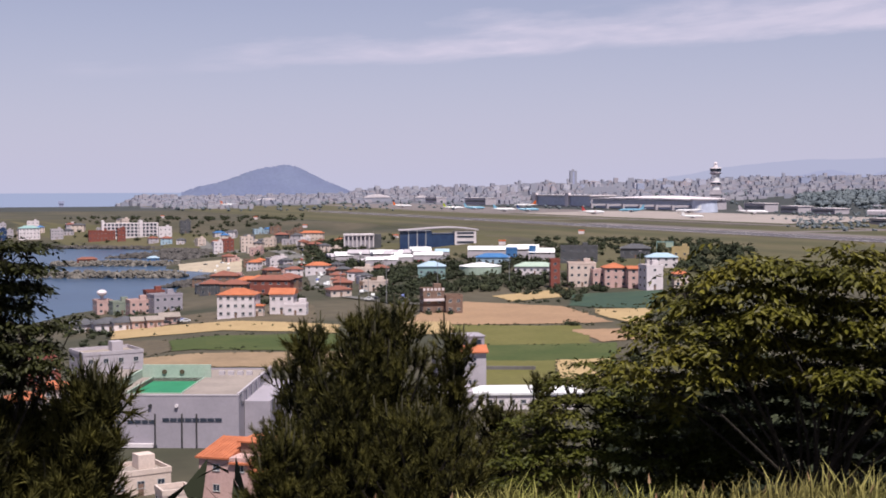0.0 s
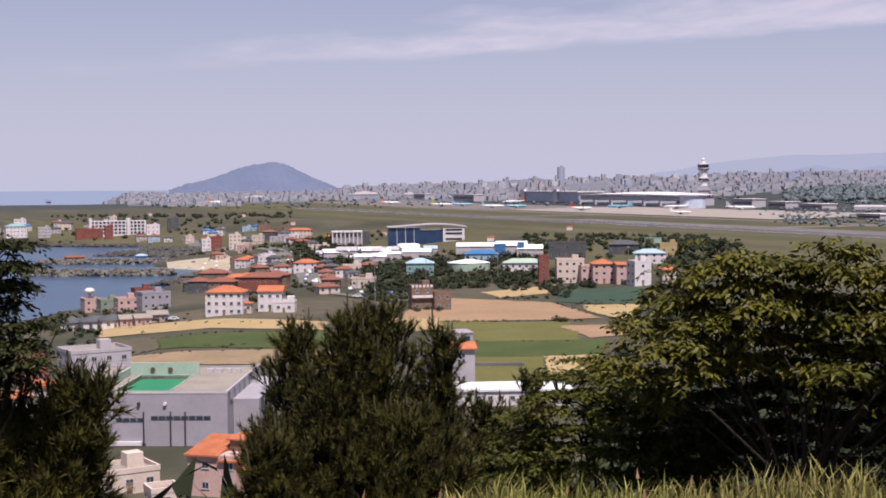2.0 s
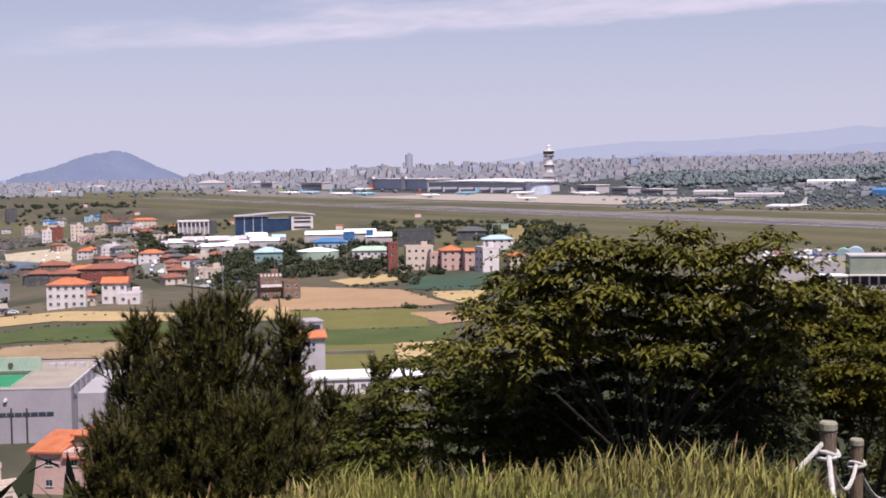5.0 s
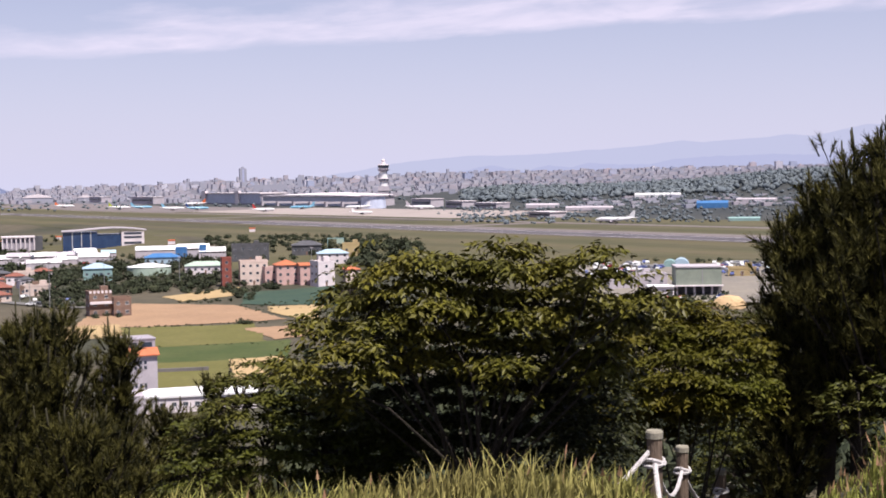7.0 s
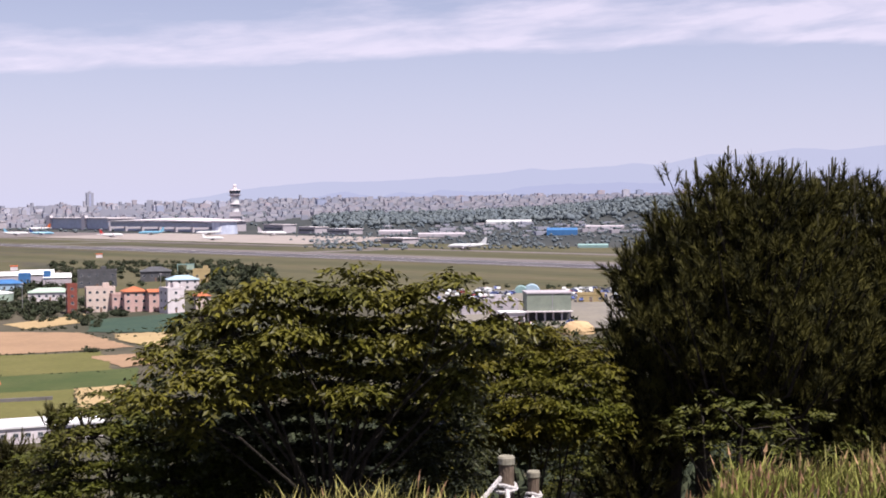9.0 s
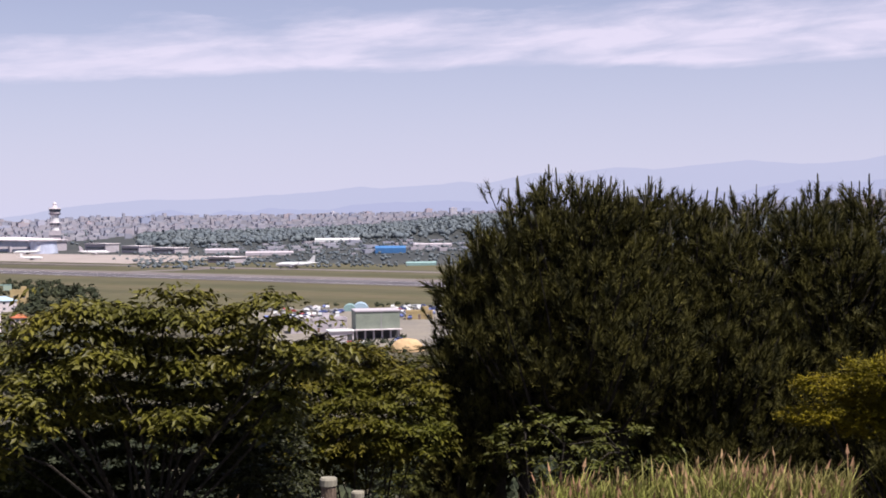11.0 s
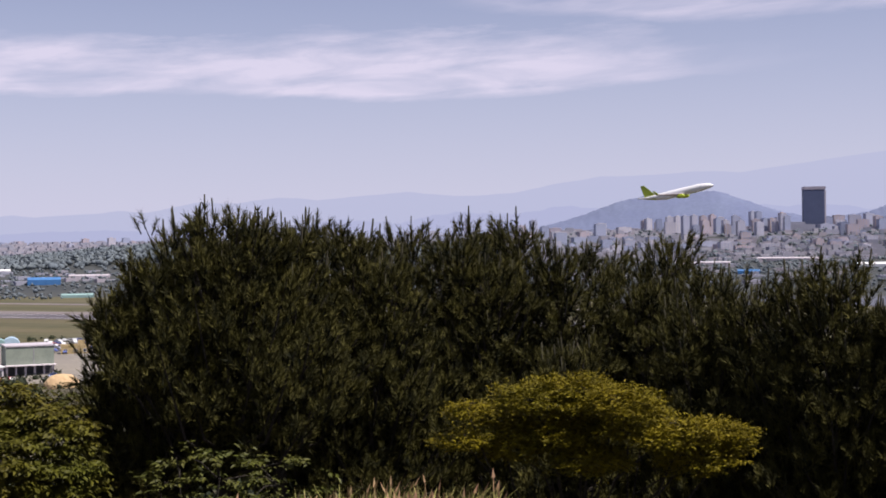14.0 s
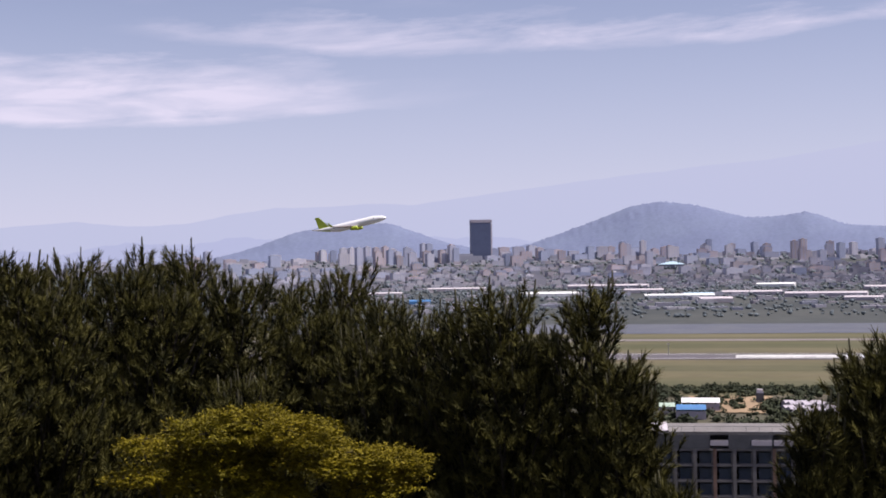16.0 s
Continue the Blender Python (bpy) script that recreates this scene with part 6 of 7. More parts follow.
first_car = car(base(5.05, 760, 0.55, 10))
rg = random.Random(4)
for i in range(26):
    b, d = 5.05 + i * 0.05 + rg.uniform(-0.25, 0.25), 740 + i * 17
    copy_thing(first_car, base(b, d, 0.55, rg.uniform(-12, 12)))
for b0, b1, d0, d1, n in ((-20.2, -23.6, 585, 665, 84), (-25.4, -28.5, 590, 655, 52), (-23.5, -26.2, 500, 512, 8), (1.6, 4.6, 610, 700, 12), (11.0, 12.9, 552, 560, 5), (1.2, -0.5, 880, 900, 10), (9.0, 10.8, 1040, 1110, 10)):
    for _ in range(n):
        copy_thing(first_car, base(rg.uniform(b0, b1), rg.uniform(d0, d1), 0.6, rg.choice((0, 0, 90, 45)) + rg.uniform(-8, 8)))

# yard by the airfield: grey-green hall, sheds and a heap of sand
sheet("yard", ((-19.6, 670), (-29, 650), (-28.5, 495), (-21, 500)), M_YARD, "dusty yard used as a car park", 0.35, 16, category="yard")


def hall():
    t = empty("workshop_hall", base(-25.0, 528, 0, 8), "grey-green clad workshop hall over dark open bays", "hall")
    part("wall", boxes((-8.7, 8.7, -7, 7, 4.2, 11)), M_GREENWALL, t)
    part("canopy", boxes((-9.3, 9.3, -8.5, -6.8, 3.8, 4.25)), M_WHITE, t)
    part("roof", boxes((-9, 9, -7.3, 7.3, 11, 11.5)), M_PALEGREY, t)
    part("seam", boxes((1.2, 1.4, -7.1, -6.98, 4.3, 11)), M_GREY, t)
    part("wall", boxes((-8.7, 8.7, -2, 7, -3, 4.2)), M_DARKGREY, t, "dark back wall of the bays")
    for i in range(6):
        x = -8.4 + i * 3.36
        part("pillar", boxes((x - 0.35, x + 0.35, -7, -6.3, -3, 4.2)), M_PALEGREY, t)
    s = empty("low_shed", base(-23.5, 520, 0, 8), "white shed with a sliding door beside the hall", "shed")
    part("wall", boxes((-5, 4.5, -4, 4, -2, 4.6)), M_WHITE, s)
    part("roof", boxes((-5.4, 4.9, -4.6, 4.4, 4.6, 5)), M_TENT, s)
    part("door", boxes((-2, 1.5, -4.1, -3.9, 0, 3.4)), M_PALEGREY, s)
    part("door", boxes((2, 4, -4.1, -3.9, 0, 3.4)), M_DARKGREY, s)


hall()
house(-22.5, 560, 24, 10, 5, M_PALEGREY, "long pale shed roof behind the tree", 6, 1, 5, deck=M_TENT)
for b, mat, lab, r in ((-24.37, M_PALEBLUE, "pale blue arched metal shed", 4), (-23.9, M_TEAL, "dull green arched metal shed", 3.4)):
    t = empty("arched_shed", base(b, 648), lab, "shed")
    bm = bmesh.new()
    v0 = [bm.verts.new((-r * math.cos(math.pi * i / 10), -6, r * math.sin(math.pi * i / 10))) for i in range(11)]
    v1 = [bm.verts.new((v.co.x, 6, v.co.z)) for v in v0]
    for i in range(10):
        bm.faces.new((v0[i], v0[i + 1], v1[i + 1], v1[i]))
    bm.faces.new(v0[::-1])
    bm.faces.new(v1)
    part("shell", bm, mat, t)
house(-26.9, 592, 12, 6, 3.2, M_YELLOW, "yellow site office in a container", 0, 1, 3)
t = empty("sand_heap", base(-26.35, 486), "smooth heap of pale orange sand", "heap")
bm = bmesh.new()
bmesh.ops.create_uvsphere(bm, u_segments=24, v_segments=12, radius=1, matrix=Matrix.Diagonal((6.5, 5, 4.6, 1)))
for v in bm.verts:
    v.co *= 1 + 0.07 * noise.noise(v.co * 0.6)
part("sand_mound", bm, M_SANDHEAP, t)


# unfinished building at the end of the turn
def raw_building():
    t = empty("unfinished_building", base(-68.4, 286, -4, 4), "unfinished dark grey concrete apartment block with empty openings", "building")
    w0, w1, h = -15.5, 17.0, 23.4
    part("floor_slab", boxes(*[(w0, w1, -8, 8, z, z + 0.4) for z in (9.1, 12.3, 15.5, 18.7)]), M_CONCRETE, t)
    part("back_wall", boxes((w0, w1, 2, 8, 0, 22)), M_DARKGREY, t)
    for i in range(9):
        x = w0 + i * (w1 - w0 - 0.7) / 8
        part("pier", boxes((x, x + 0.7, -8.05, -7, 0, 19.1)), M_CONCRETE if i % 3 else M_BROWN, t)
    for k, z in enumerate((9.5, 12.7, 15.9)):
        for i in range(8):
            x = w0 + 0.75 + i * (w1 - w0 - 0.7) / 8
            part("opening", boxes((x + 0.5, x + 2.9, -7.4, -7.2, z + 0.2, z + 2.4)), M_GLASS, t, "dark unglazed opening")
            part("infill", boxes((x, x + 3.3, -7.7, -7.5, z - 0.3, z + 0.2)), M_CONCRETE, t)
            part("infill", boxes((x + 2.9, x + 3.35, -7.7, -7.5, z, z + 2.8)), M_CONCRETE, t)
    for x0, x1 in ((-15.5, -12.3), (-11.9, -4.2), (-0.4, 8.4)):
        part("upper_wall", boxes((x0, x1, -8.1, -7.6, 19.15, 22)), M_DARKGREY, t, "dark insulated upper wall")
    for x0, x1 in ((-4.1, -0.5), (4.2, 8.2), (8.6, 12.4)):
        part("window_band", boxes((x0, x1, -8.3, -8.12, 19.8, 20.9)), M_PALEGREY, t, "pale balcony board")
    part("roof_deck", boxes((w0 + 3, w1, -8, 8, 22, 22.6)), M_CONCRETE, t, "dusty grey roof deck")
    part("roof_rail", boxes((w0 - 0.3, w0 + 3, -8.5, 8, 22.2, 22.9)), M_PALEGREY, t, "pale roof edge")
    for i in range(12):
        x = w0 + 3 + i * 2.6
        part("rail_post", boxes((x, x + 0.08, -7.9, -7.8, 22.6, 23.7)), M_METAL, t)
    part("rail", boxes((w0 + 3, w1, -7.9, -7.8, 23.62, 23.7)), M_METAL, t)


raw_building()
tent(-66.9, 415, 9, 6, 4.2, "blue tarpaulin tent on a plot", 0, M_BLUE)
tent(-67.3, 432, 12, 6, 4.0, "white tarpaulin tent on a plot")
tent(-65.9, 425, 5, 5, 3.4, "small green-grey shelter on a plot", 0, M_COURTWALL)
sheet("field", ((-66.8, 468), (-70.2, 470), (-70.0, 425), (-67.2, 428)), M_DIRT, "bare brown plot behind the tents", 0.4)
for i in range(7):
    glasshouse(-71.0 - (i % 4) * 0.55, 428 + (i // 4) * 12, 3.4, 10, 2.4, M_GREY, "small grey plastic tunnel", 20, "greenhouse")
t = empty("small_turret", base(-69.75, 452), "small dark hut with a white cap", "hut")
part("wall", boxes((-1.3, 1.3, -1.3, 1.3, 0, 3.4)), M_DARKGREY, t)
part("cap", boxes((-1.0, 1.0, -1.0, 1.0, 3.4, 4.6)), M_WHITE, t)


def lamp_pole(bearing, dist, h, label="tall thin grey floodlight pole"):
    t = empty("light_pole", base(bearing, dist), label, "pole", "light poles")
    bm = bmesh.new()
    tube(bm, [(0, 0, 0), (0, 0, h)], [0.22, 0.12], 6)
    part("shaft", bm, M_METAL, t)
    part("lamp_head", boxes((-0.8, 0.8, -0.2, 0.2, h, h + 0.4)), M_PALEGREY, t)


lamp_pole(2.42, 594, 20.5)
for b, d, h in ((3.2, 620, 11), (3.6, 640, 10), (4.4, 660, 10), (-2.9, 680, 14), (-8.5, 700, 13), (0.2, 690, 14), (5.6, 900, 10), (-66.0, 700, 6), (-24.9, 560, 8)):
    lamp_pole(b, d, h, "thin grey street lamp pole")
t = empty("harbour_beacon", base(16.0, 4300), "dark beacon tower on a far mole", "beacon")
part("shaft", boxes((-7, 7, -6, 6, 0, 30), (-9, 9, -8, 8, 26, 34)), M_HAZYCITYWIN, t)
for b, d in ((-6.0, 1180), (2.0, 1250), (-2.6, 1020), (8.0, 1780), (11.9, 1900), (5.9, 1560)):
    t = empty("runway_hut", base(b, d), "small orange and white airfield hut", "hut", "airfield huts")
    part("wall", boxes((-2.6, 2.6, -2, 2, 0, 3)), M_WHITE, t)
    part("roof", boxes((-2.8, 2.8, -2.2, 2.2, 3, 3.8)), M_PLANEORANGE, t)


# ---- plants near the viewpoint ----
def turned(axis, rng):
    """Frames whose third axis runs along the given unit vectors, with a random spin."""
    n = len(axis)
    a = np.cross(axis, rng.normal(size=(n, 3)))
    a /= np.linalg.norm(a, axis=1, keepdims=True)
    return np.stack([a, np.cross(axis, a), axis], 2)


def spread(template, faces, frames, places, sizes):
    """Many copies of a small template as arrays of corners and faces."""
    V = np.einsum("nij,kj->nki", frames, template) * sizes[:, None, None] + places[:, None]
    F = faces[None] + (np.arange(len(places)) * len(template))[:, None, None]
    return V.reshape(-1, 3), F.reshape(-1, faces.shape[1])


def shoot_template(seed, needles=32):
    """A pine shoot along z: a brush of needles that stand out at its foot and close up towards its tip."""
    rng = np.random.default_rng(seed)
    V, F = [], []
    # core of the brush, coloured near black for the shade inside it
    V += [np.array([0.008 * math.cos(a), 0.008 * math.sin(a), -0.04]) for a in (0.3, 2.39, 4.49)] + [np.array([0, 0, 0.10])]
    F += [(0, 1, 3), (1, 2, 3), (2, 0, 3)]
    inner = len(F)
    for i in range(needles):
        w = (i + 0.5) / needles
        a, lean = i * 2.4 + rng.uniform(-0.4, 0.4), 0.9 - 0.45 * w + rng.uniform(-0.18, 0.18)
        ln = rng.uniform(0.05, 0.075)
        d = np.array([math.cos(a) * math.sin(lean), math.sin(a) * math.sin(lean), math.cos(lean)])
        side = np.cross(d, np.array([0, 0, 1.0]) + rng.normal(size=3) * 0.5)
        side = side / np.linalg.norm(side) * 0.0042
        p = np.array([0, 0, 0.10 * w - 0.01])
        k = len(V)
        V += [p - side, p + side, p + d * ln]
        F.append((k, k + 1, k + 2))
    return np.array(V), np.array(F), np.array([1] * inner + [0] * needles)


def candle_template():
    """An upright young shoot: a thin tapered bud, knobbly at its tip."""
    V, F = [], []
    for z, r in ((0, 0.006), (0.5, 0.0065), (0.9, 0.006), (1.0, 0.003)):
        V += [(r * math.cos(a), r * math.sin(a), z * 0.12) for a in (0, 1.57, 3.14, 4.71)]
    for i in range(3):
        for k in range(4):
            a, b = i * 4 + k, i * 4 + (k + 1) % 4
            F += [(a, b, b + 4), (a, b + 4, a + 4)]
    return np.array(V), np.array(F)


SHOOTS = [shoot_template(s) for s in (1, 2, 3)]
CANDLE = candle_template()


def pine(x, y, top, reach, label, seed, whorls=13, density=1.0, crown_from=0.12, lean=(0, 0), fullness=0.75):
    rng = np.random.default_rng(seed)
    g = float(ground(x, y))
    h = top - g
    t = empty("pine_tree", pose(x, y, g), label, "tree", "pine trees")
    bm = bmesh.new()
    stem = [(lean[0] * f * f + 0.06 * math.sin(5 * f + seed), lean[1] * f * f + 0.05 * math.cos(4 * f + seed), h * 0.96 * f - 0.3 * (f == 0)) for f in (0, 0.2, 0.4, 0.6, 0.8, 1.0)]
    tube(bm, [(p[0], p[1], p[2] * (h - 0.3) / h) for p in stem], [0.11, 0.095, 0.075, 0.055, 0.035, 0.012], 8)
    part("trunk", bm, M_BARK, t)
    limbs = bmesh.new()
    C, D, U, Z = [], [], [], []

    def shoots(p, d, u, size):
        C.append(p)
        D.append(d / np.linalg.norm(d, axis=1, keepdims=True))
        U.append(np.full(len(p), u) if np.isscalar(u) else u)
        Z.append(rng.uniform(0.8, 1.15, len(p)) * size)

    up = np.array([0, 0, 1.0])
    for w in range(whorls):
        f = crown_from + (1 - crown_from) * (w + 0.5) / whorls
        z = h * f * 0.97
        r = reach * ((1 - f) / (1 - crown_from)) ** fullness * rng.uniform(0.9, 1.08) + 0.10
        sx, sy = (np.interp(z, [p[2] for p in stem], [p[k] for p in stem]) for k in (0, 1))
        n = int(5 + 3 * rng.random()) + (2 if f < 0.6 else 0)
        foot = np.array([sx, sy, z])
        for b in range(n):
            a = 2 * math.pi * (b + rng.uniform(-0.3, 0.3)) / n + w * 0.9
            rr = r * rng.uniform(0.62, 1.15)
            rise = rr * rng.uniform(0.35, 0.75) * (1 + 0.8 * f) + 0.10 * f
            out = np.array([math.cos(a), math.sin(a), 0])
            across = np.array([-out[1], out[0], 0])
            tip = foot + out * rr + up * rise
            mid = foot + out * rr * 0.6 + up * rise * 0.25
            tube(limbs, [(sx, sy, z - 0.05), tuple(mid), tuple(tip)], [0.02 * (1.3 - f) + 0.006, 0.014 * (1.3 - f) + 0.004, 0.004], 4)
            nb = max(2, int((1.3 + 3.6 * rr) * density * 0.66))
            u = np.sort(rng.uniform(0.35, 1.0, nb)) ** 0.6
            u[-1] = 1.0
            e = (1 - u)[:, None] ** 2 * foot + (2 * u * (1 - u))[:, None] * mid + (u ** 2)[:, None] * tip
            e = e + across * (rng.normal(0, 0.3, nb) * min(1.0, rr + 0.2) * (1.25 - u))[:, None] + rng.normal(size=(nb, 3)) * 0.03
            # each twig ends in a leading shoot with shorter ones round it
            k = 3
            m = nb * k
            ring = np.tile(np.arange(k), nb)
            spin = np.repeat(rng.uniform(0, 6.28, nb), k) + ring * 2.1
            side = np.stack([np.cos(spin), np.sin(spin), np.zeros(m)], 1) * (ring > 0)[:, None]
            shoots(np.repeat(e, k, 0) + side * 0.075 - up * (0.06 * (ring > 0))[:, None] + rng.normal(size=(m, 3)) * 0.012,
                   out * 0.35 + up + side * 0.5 + rng.normal(size=(m, 3)) * 0.18, np.repeat(u, k) * (0.3 + f) * np.where(ring > 0, 0.8, 1.0), 1.35)
            # shaded old growth near the stem
            m = 3 if rr > 0.3 else 1
            v = rng.uniform(0.1, 0.55, m)[:, None]
            shoots(foot + (mid - foot) * v + rng.normal(size=(m, 3)) * 0.08, rng.normal(size=(m, 3)) + out + up * 0.3, 0.0, 1.9)
    m = 9
    spin = np.arange(m) * 2.4
    q = np.stack([np.cos(spin), np.sin(spin), np.zeros(m)], 1)
    shoots(np.array(stem[-1]) + q * (0.02 + 0.035 * (np.arange(m) / m))[:, None] - up * (0.05 * np.arange(m))[:, None], up + q * 0.3, 1.3, 1.0)
    C, D, U, Z = np.concatenate(C), np.concatenate(D), np.concatenate(U), np.concatenate(Z)
    squash = (h - 0.24) / np.quantile(C[:, 2], 0.997)
    C[:, 2] *= squash
    bmesh.ops.scale(limbs, vec=(1, 1, squash), verts=limbs.verts)
    part("branchwork", limbs, M_BARK, t)
    V, F, I, off = [], [], [], 0
    kind = rng.integers(0, 3, len(C))
    for k in range(3):
        q = kind == k
        v, fc = spread(*SHOOTS[k][:2], turned(D[q], rng), C[q], Z[q])
        V.append(v)
        F.append(fc + off)
        I.append(np.tile(SHOOTS[k][2], q.sum()))
        off += len(v)
    arrays("needle_foliage", np.concatenate(V), np.concatenate(F), [M_NEEDLE, M_NEEDLESHADE], t, np.concatenate(I))["kind"] = "stuff"
    q = (U > 1.08) & (rng.random(len(U)) < 0.6) | (U > 1.0) & (rng.random(len(U)) < 0.06)
    axis = D[q] * 0.3 + up + rng.normal(size=(q.sum(), 3)) * 0.05
    axis /= np.linalg.norm(axis, axis=1, keepdims=True)
    v, fc = spread(*CANDLE, turned(axis, rng), C[q] + D[q] * 0.08, rng.uniform(0.6, 1.35, q.sum()) * np.clip(U[q], 0.7, 1.2))
    tagged(arrays("young_growth", v, fc, M_CANDLE, t), "pale upright young shoots", "", "", "stuff")
    return t


# the pine in the first view and its small neighbours
pine(-0.65, 14.25, 40.85, 1.10, "dense young dark green pine on the slope", 101, 17, 1.4, 0.12, (0, 0), 0.72)
pine(-0.94, 13.93, 40.81, 0.45, "side leader of a dense young pine", 130, 13, 1.3, 0.3)
pine(-1.56, 14.48, 40.63, 0.42, "dark pine leaning beside a taller one", 102, 13, 1.3, 0.2, (0, 0), 0.8)
pine(-0.01, 14.36, 40.59, 0.12, "dark slim pine beside a taller one", 103, 13, 1.3, 0.2, (0, 0), 0.8)
pine(1.31, 18.41, 39.48, 0.26, "lone small pine top below the slope", 104, 9, 1.0)
pine(0.53, 14.85, 39.71, 0.60, "low dark pine on the slope", 105, 11, 1.3)
pine(-0.30, 13.26, 39.90, 0.95, "low dark pine filling the slope", 126, 12, 1.4)
pine(1.24, 13.49, 39.32, 0.60, "low dark pine under broadleaf branches", 106, 10, 1.3)
pine(-1.63, 12.87, 39.77, 0.36, "low pine before orange roofs", 107, 10, 1.3)
pine(-2.50, 8.73, 40.92, 0.05, "slim pine top close to the viewpoint", 108, 10, 1.5, 0.45, (0.12, 0))
pine(-2.98, 8.69, 40.76, 0.26, "bushy pine close to the viewpoint", 109, 12, 1.6, 0.2)
pine(-3.20, 8.30, 40.91, 0.36, "bushy pine among broadleaf branches", 132, 12, 1.6, 0.2)
pine(-2.52, 8.62, 40.41, 0.06, "low pine close to the viewpoint", 133, 9, 1.5, 0.3)
pine(-1.16, 13.62, 40.20, 1.00, "broad low dark pine on the slope", 128, 12, 1.5)
# the long group of pines
pine(7.09, 10.77, 42.53, 1.30, "tall broad dark pine with upright young shoots", 111, 20, 1.5, 0.45, (0, 0), 0.68)
pine(7.58, 10.55, 42.40, 0.60, "second leader of a broad dark pine", 134, 15, 1.5, 0.5, (0, 0), 0.6)
pine(6.72, 10.88, 42.26, 0.50, "side leader of a broad dark pine", 135, 14, 1.5, 0.5, (0, 0), 0.6)
pine(6.44, 11.05, 42.06, 0.45, "low side stem of a broad dark pine", 112, 13, 1.5, 0.42)
pine(6.09, 11.13, 41.69, 0.30, "slim lower stem beside a broad pine", 136, 12, 1.5, 0.3)
pine(8.51, 11.24, 42.44, 1.23, "tall dark pine in a dense row", 113, 17, 1.5, 0.2, (0, 0), 0.62)
pine(8.59, 10.67, 42.37, 0.90, "tall dark pine in a dense row", 114, 16, 1.5, 0.2, (0, 0), 0.62)
pine(9.89, 11.41, 42.40, 1.12, "tall dark pine in a dense row", 115, 17, 1.5, 0.2, (0, 0), 0.62)
pine(9.90, 10.60, 42.27, 1.01, "dark pine in a dense row", 137, 16, 1.5, 0.2, (0, 0), 0.62)
pine(10.93, 11.27, 42.47, 1.12, "tall dark pine in a dense row", 116, 17, 1.5, 0.2, (0, 0), 0.62)
pine(11.12, 10.81, 42.43, 1.12, "tall dark pine in a dense row", 138, 17, 1.4, 0.2, (0, 0), 0.62)
pine(10.84, 9.94, 42.17, 1.12, "dark pine in a dense row", 118, 16, 1.5, 0.2, (0, 0), 0.62)
pine(11.93, 10.22, 42.14, 1.23, "dark pine in a dense row", 117, 16, 1.5, 0.2, (0, 0), 0.62)
pine(12.40, 9.64, 42.25, 1.23, "dark pine in a dense row", 119, 16, 1.5, 0.2, (0, 0), 0.62)
pine(11.90, 8.64, 41.91, 1.06, "dark pine in a dense row", 129, 15, 1.5, 0.2, (0, 0), 0.62)
pine(11.48, 7.85, 41.77, 1.06, "dark pine in a dense row", 120, 15, 1.5, 0.2, (0, 0), 0.62)
pine(11.21, 7.14, 41.88, 0.70, "low pine near the open end of the row", 139, 14, 1.5, 0.15, (0, 0), 0.6)
pine(11.14, 6.68, 42.01, 0.75, "pine at the open end of the row", 121, 15, 1.5, 0.15, (0, 0), 0.6)
pine(11.21, 5.96, 42.01, 0.66, "pine with a crooked top at the open end of the row", 122, 14, 1.0, 0.15, (0.0, -0.2), 0.7)
pine(11.04, 5.41, 41.38, 0.42, "low pine at the open end of the row", 140, 12, 1.3, 0.15)
pine(11.20, 5.29, 41.27, 0.20, "slim low pine at the open end of the row", 141, 11, 1.2, 0.15)
pine(11.30, 6.41, 41.63, 0.62, "lower pine at the open end of the row", 144, 14, 1.5, 0.15, (0, 0), 0.6)
pine(11.64, 9.48, 41.87, 1.05, "dark pine in a dense row", 145, 15, 1.5, 0.2, (0, 0), 0.55)
pine(11.17, 8.29, 41.66, 0.95, "dark pine in a dense row", 146, 14, 1.5, 0.2, (0, 0), 0.55)
pine(10.06, 10.16, 42.02, 1.0, "dark pine in a dense row", 147, 15, 1.5, 0.2, (0, 0), 0.55)
pine(8.66, 10.36, 42.03, 0.9, "dark pine in a dense row", 148, 15, 1.5, 0.25, (0, 0), 0.55)
pine(9.90, 8.89, 41.18, 0.90, "lower pine in front of the row", 142, 13, 1.5, 0.15)
pine(10.67, 3.02, 41.58, 0.62, "separate bushy pine past the gap", 124, 14, 1.5, 0.15, (0, 0), 0.7)
pine(10.95, 2.76, 41.65, 0.70, "bushy pine past the gap", 143, 14, 1.3, 0.15, (0, 0), 0.7)
pine(10.35, 3.39, 41.10, 0.35, "low pine past the gap", 125, 10, 1.5, 0.15)
pine(10.59, 4.71, 40.36, 0.35, "low pine below the gap in the row", 127, 11, 1.5, 0.15)

# leaf: two halves folded along the midrib, pointed
LEAF_V = np.array([(0, 0, 0), (0.21, -0.05, 0.42), (0, 0, 1.0), (-0.21, -0.05, 0.42)])
LEAF_F = np.array([(0, 1, 2), (0, 2, 3)])


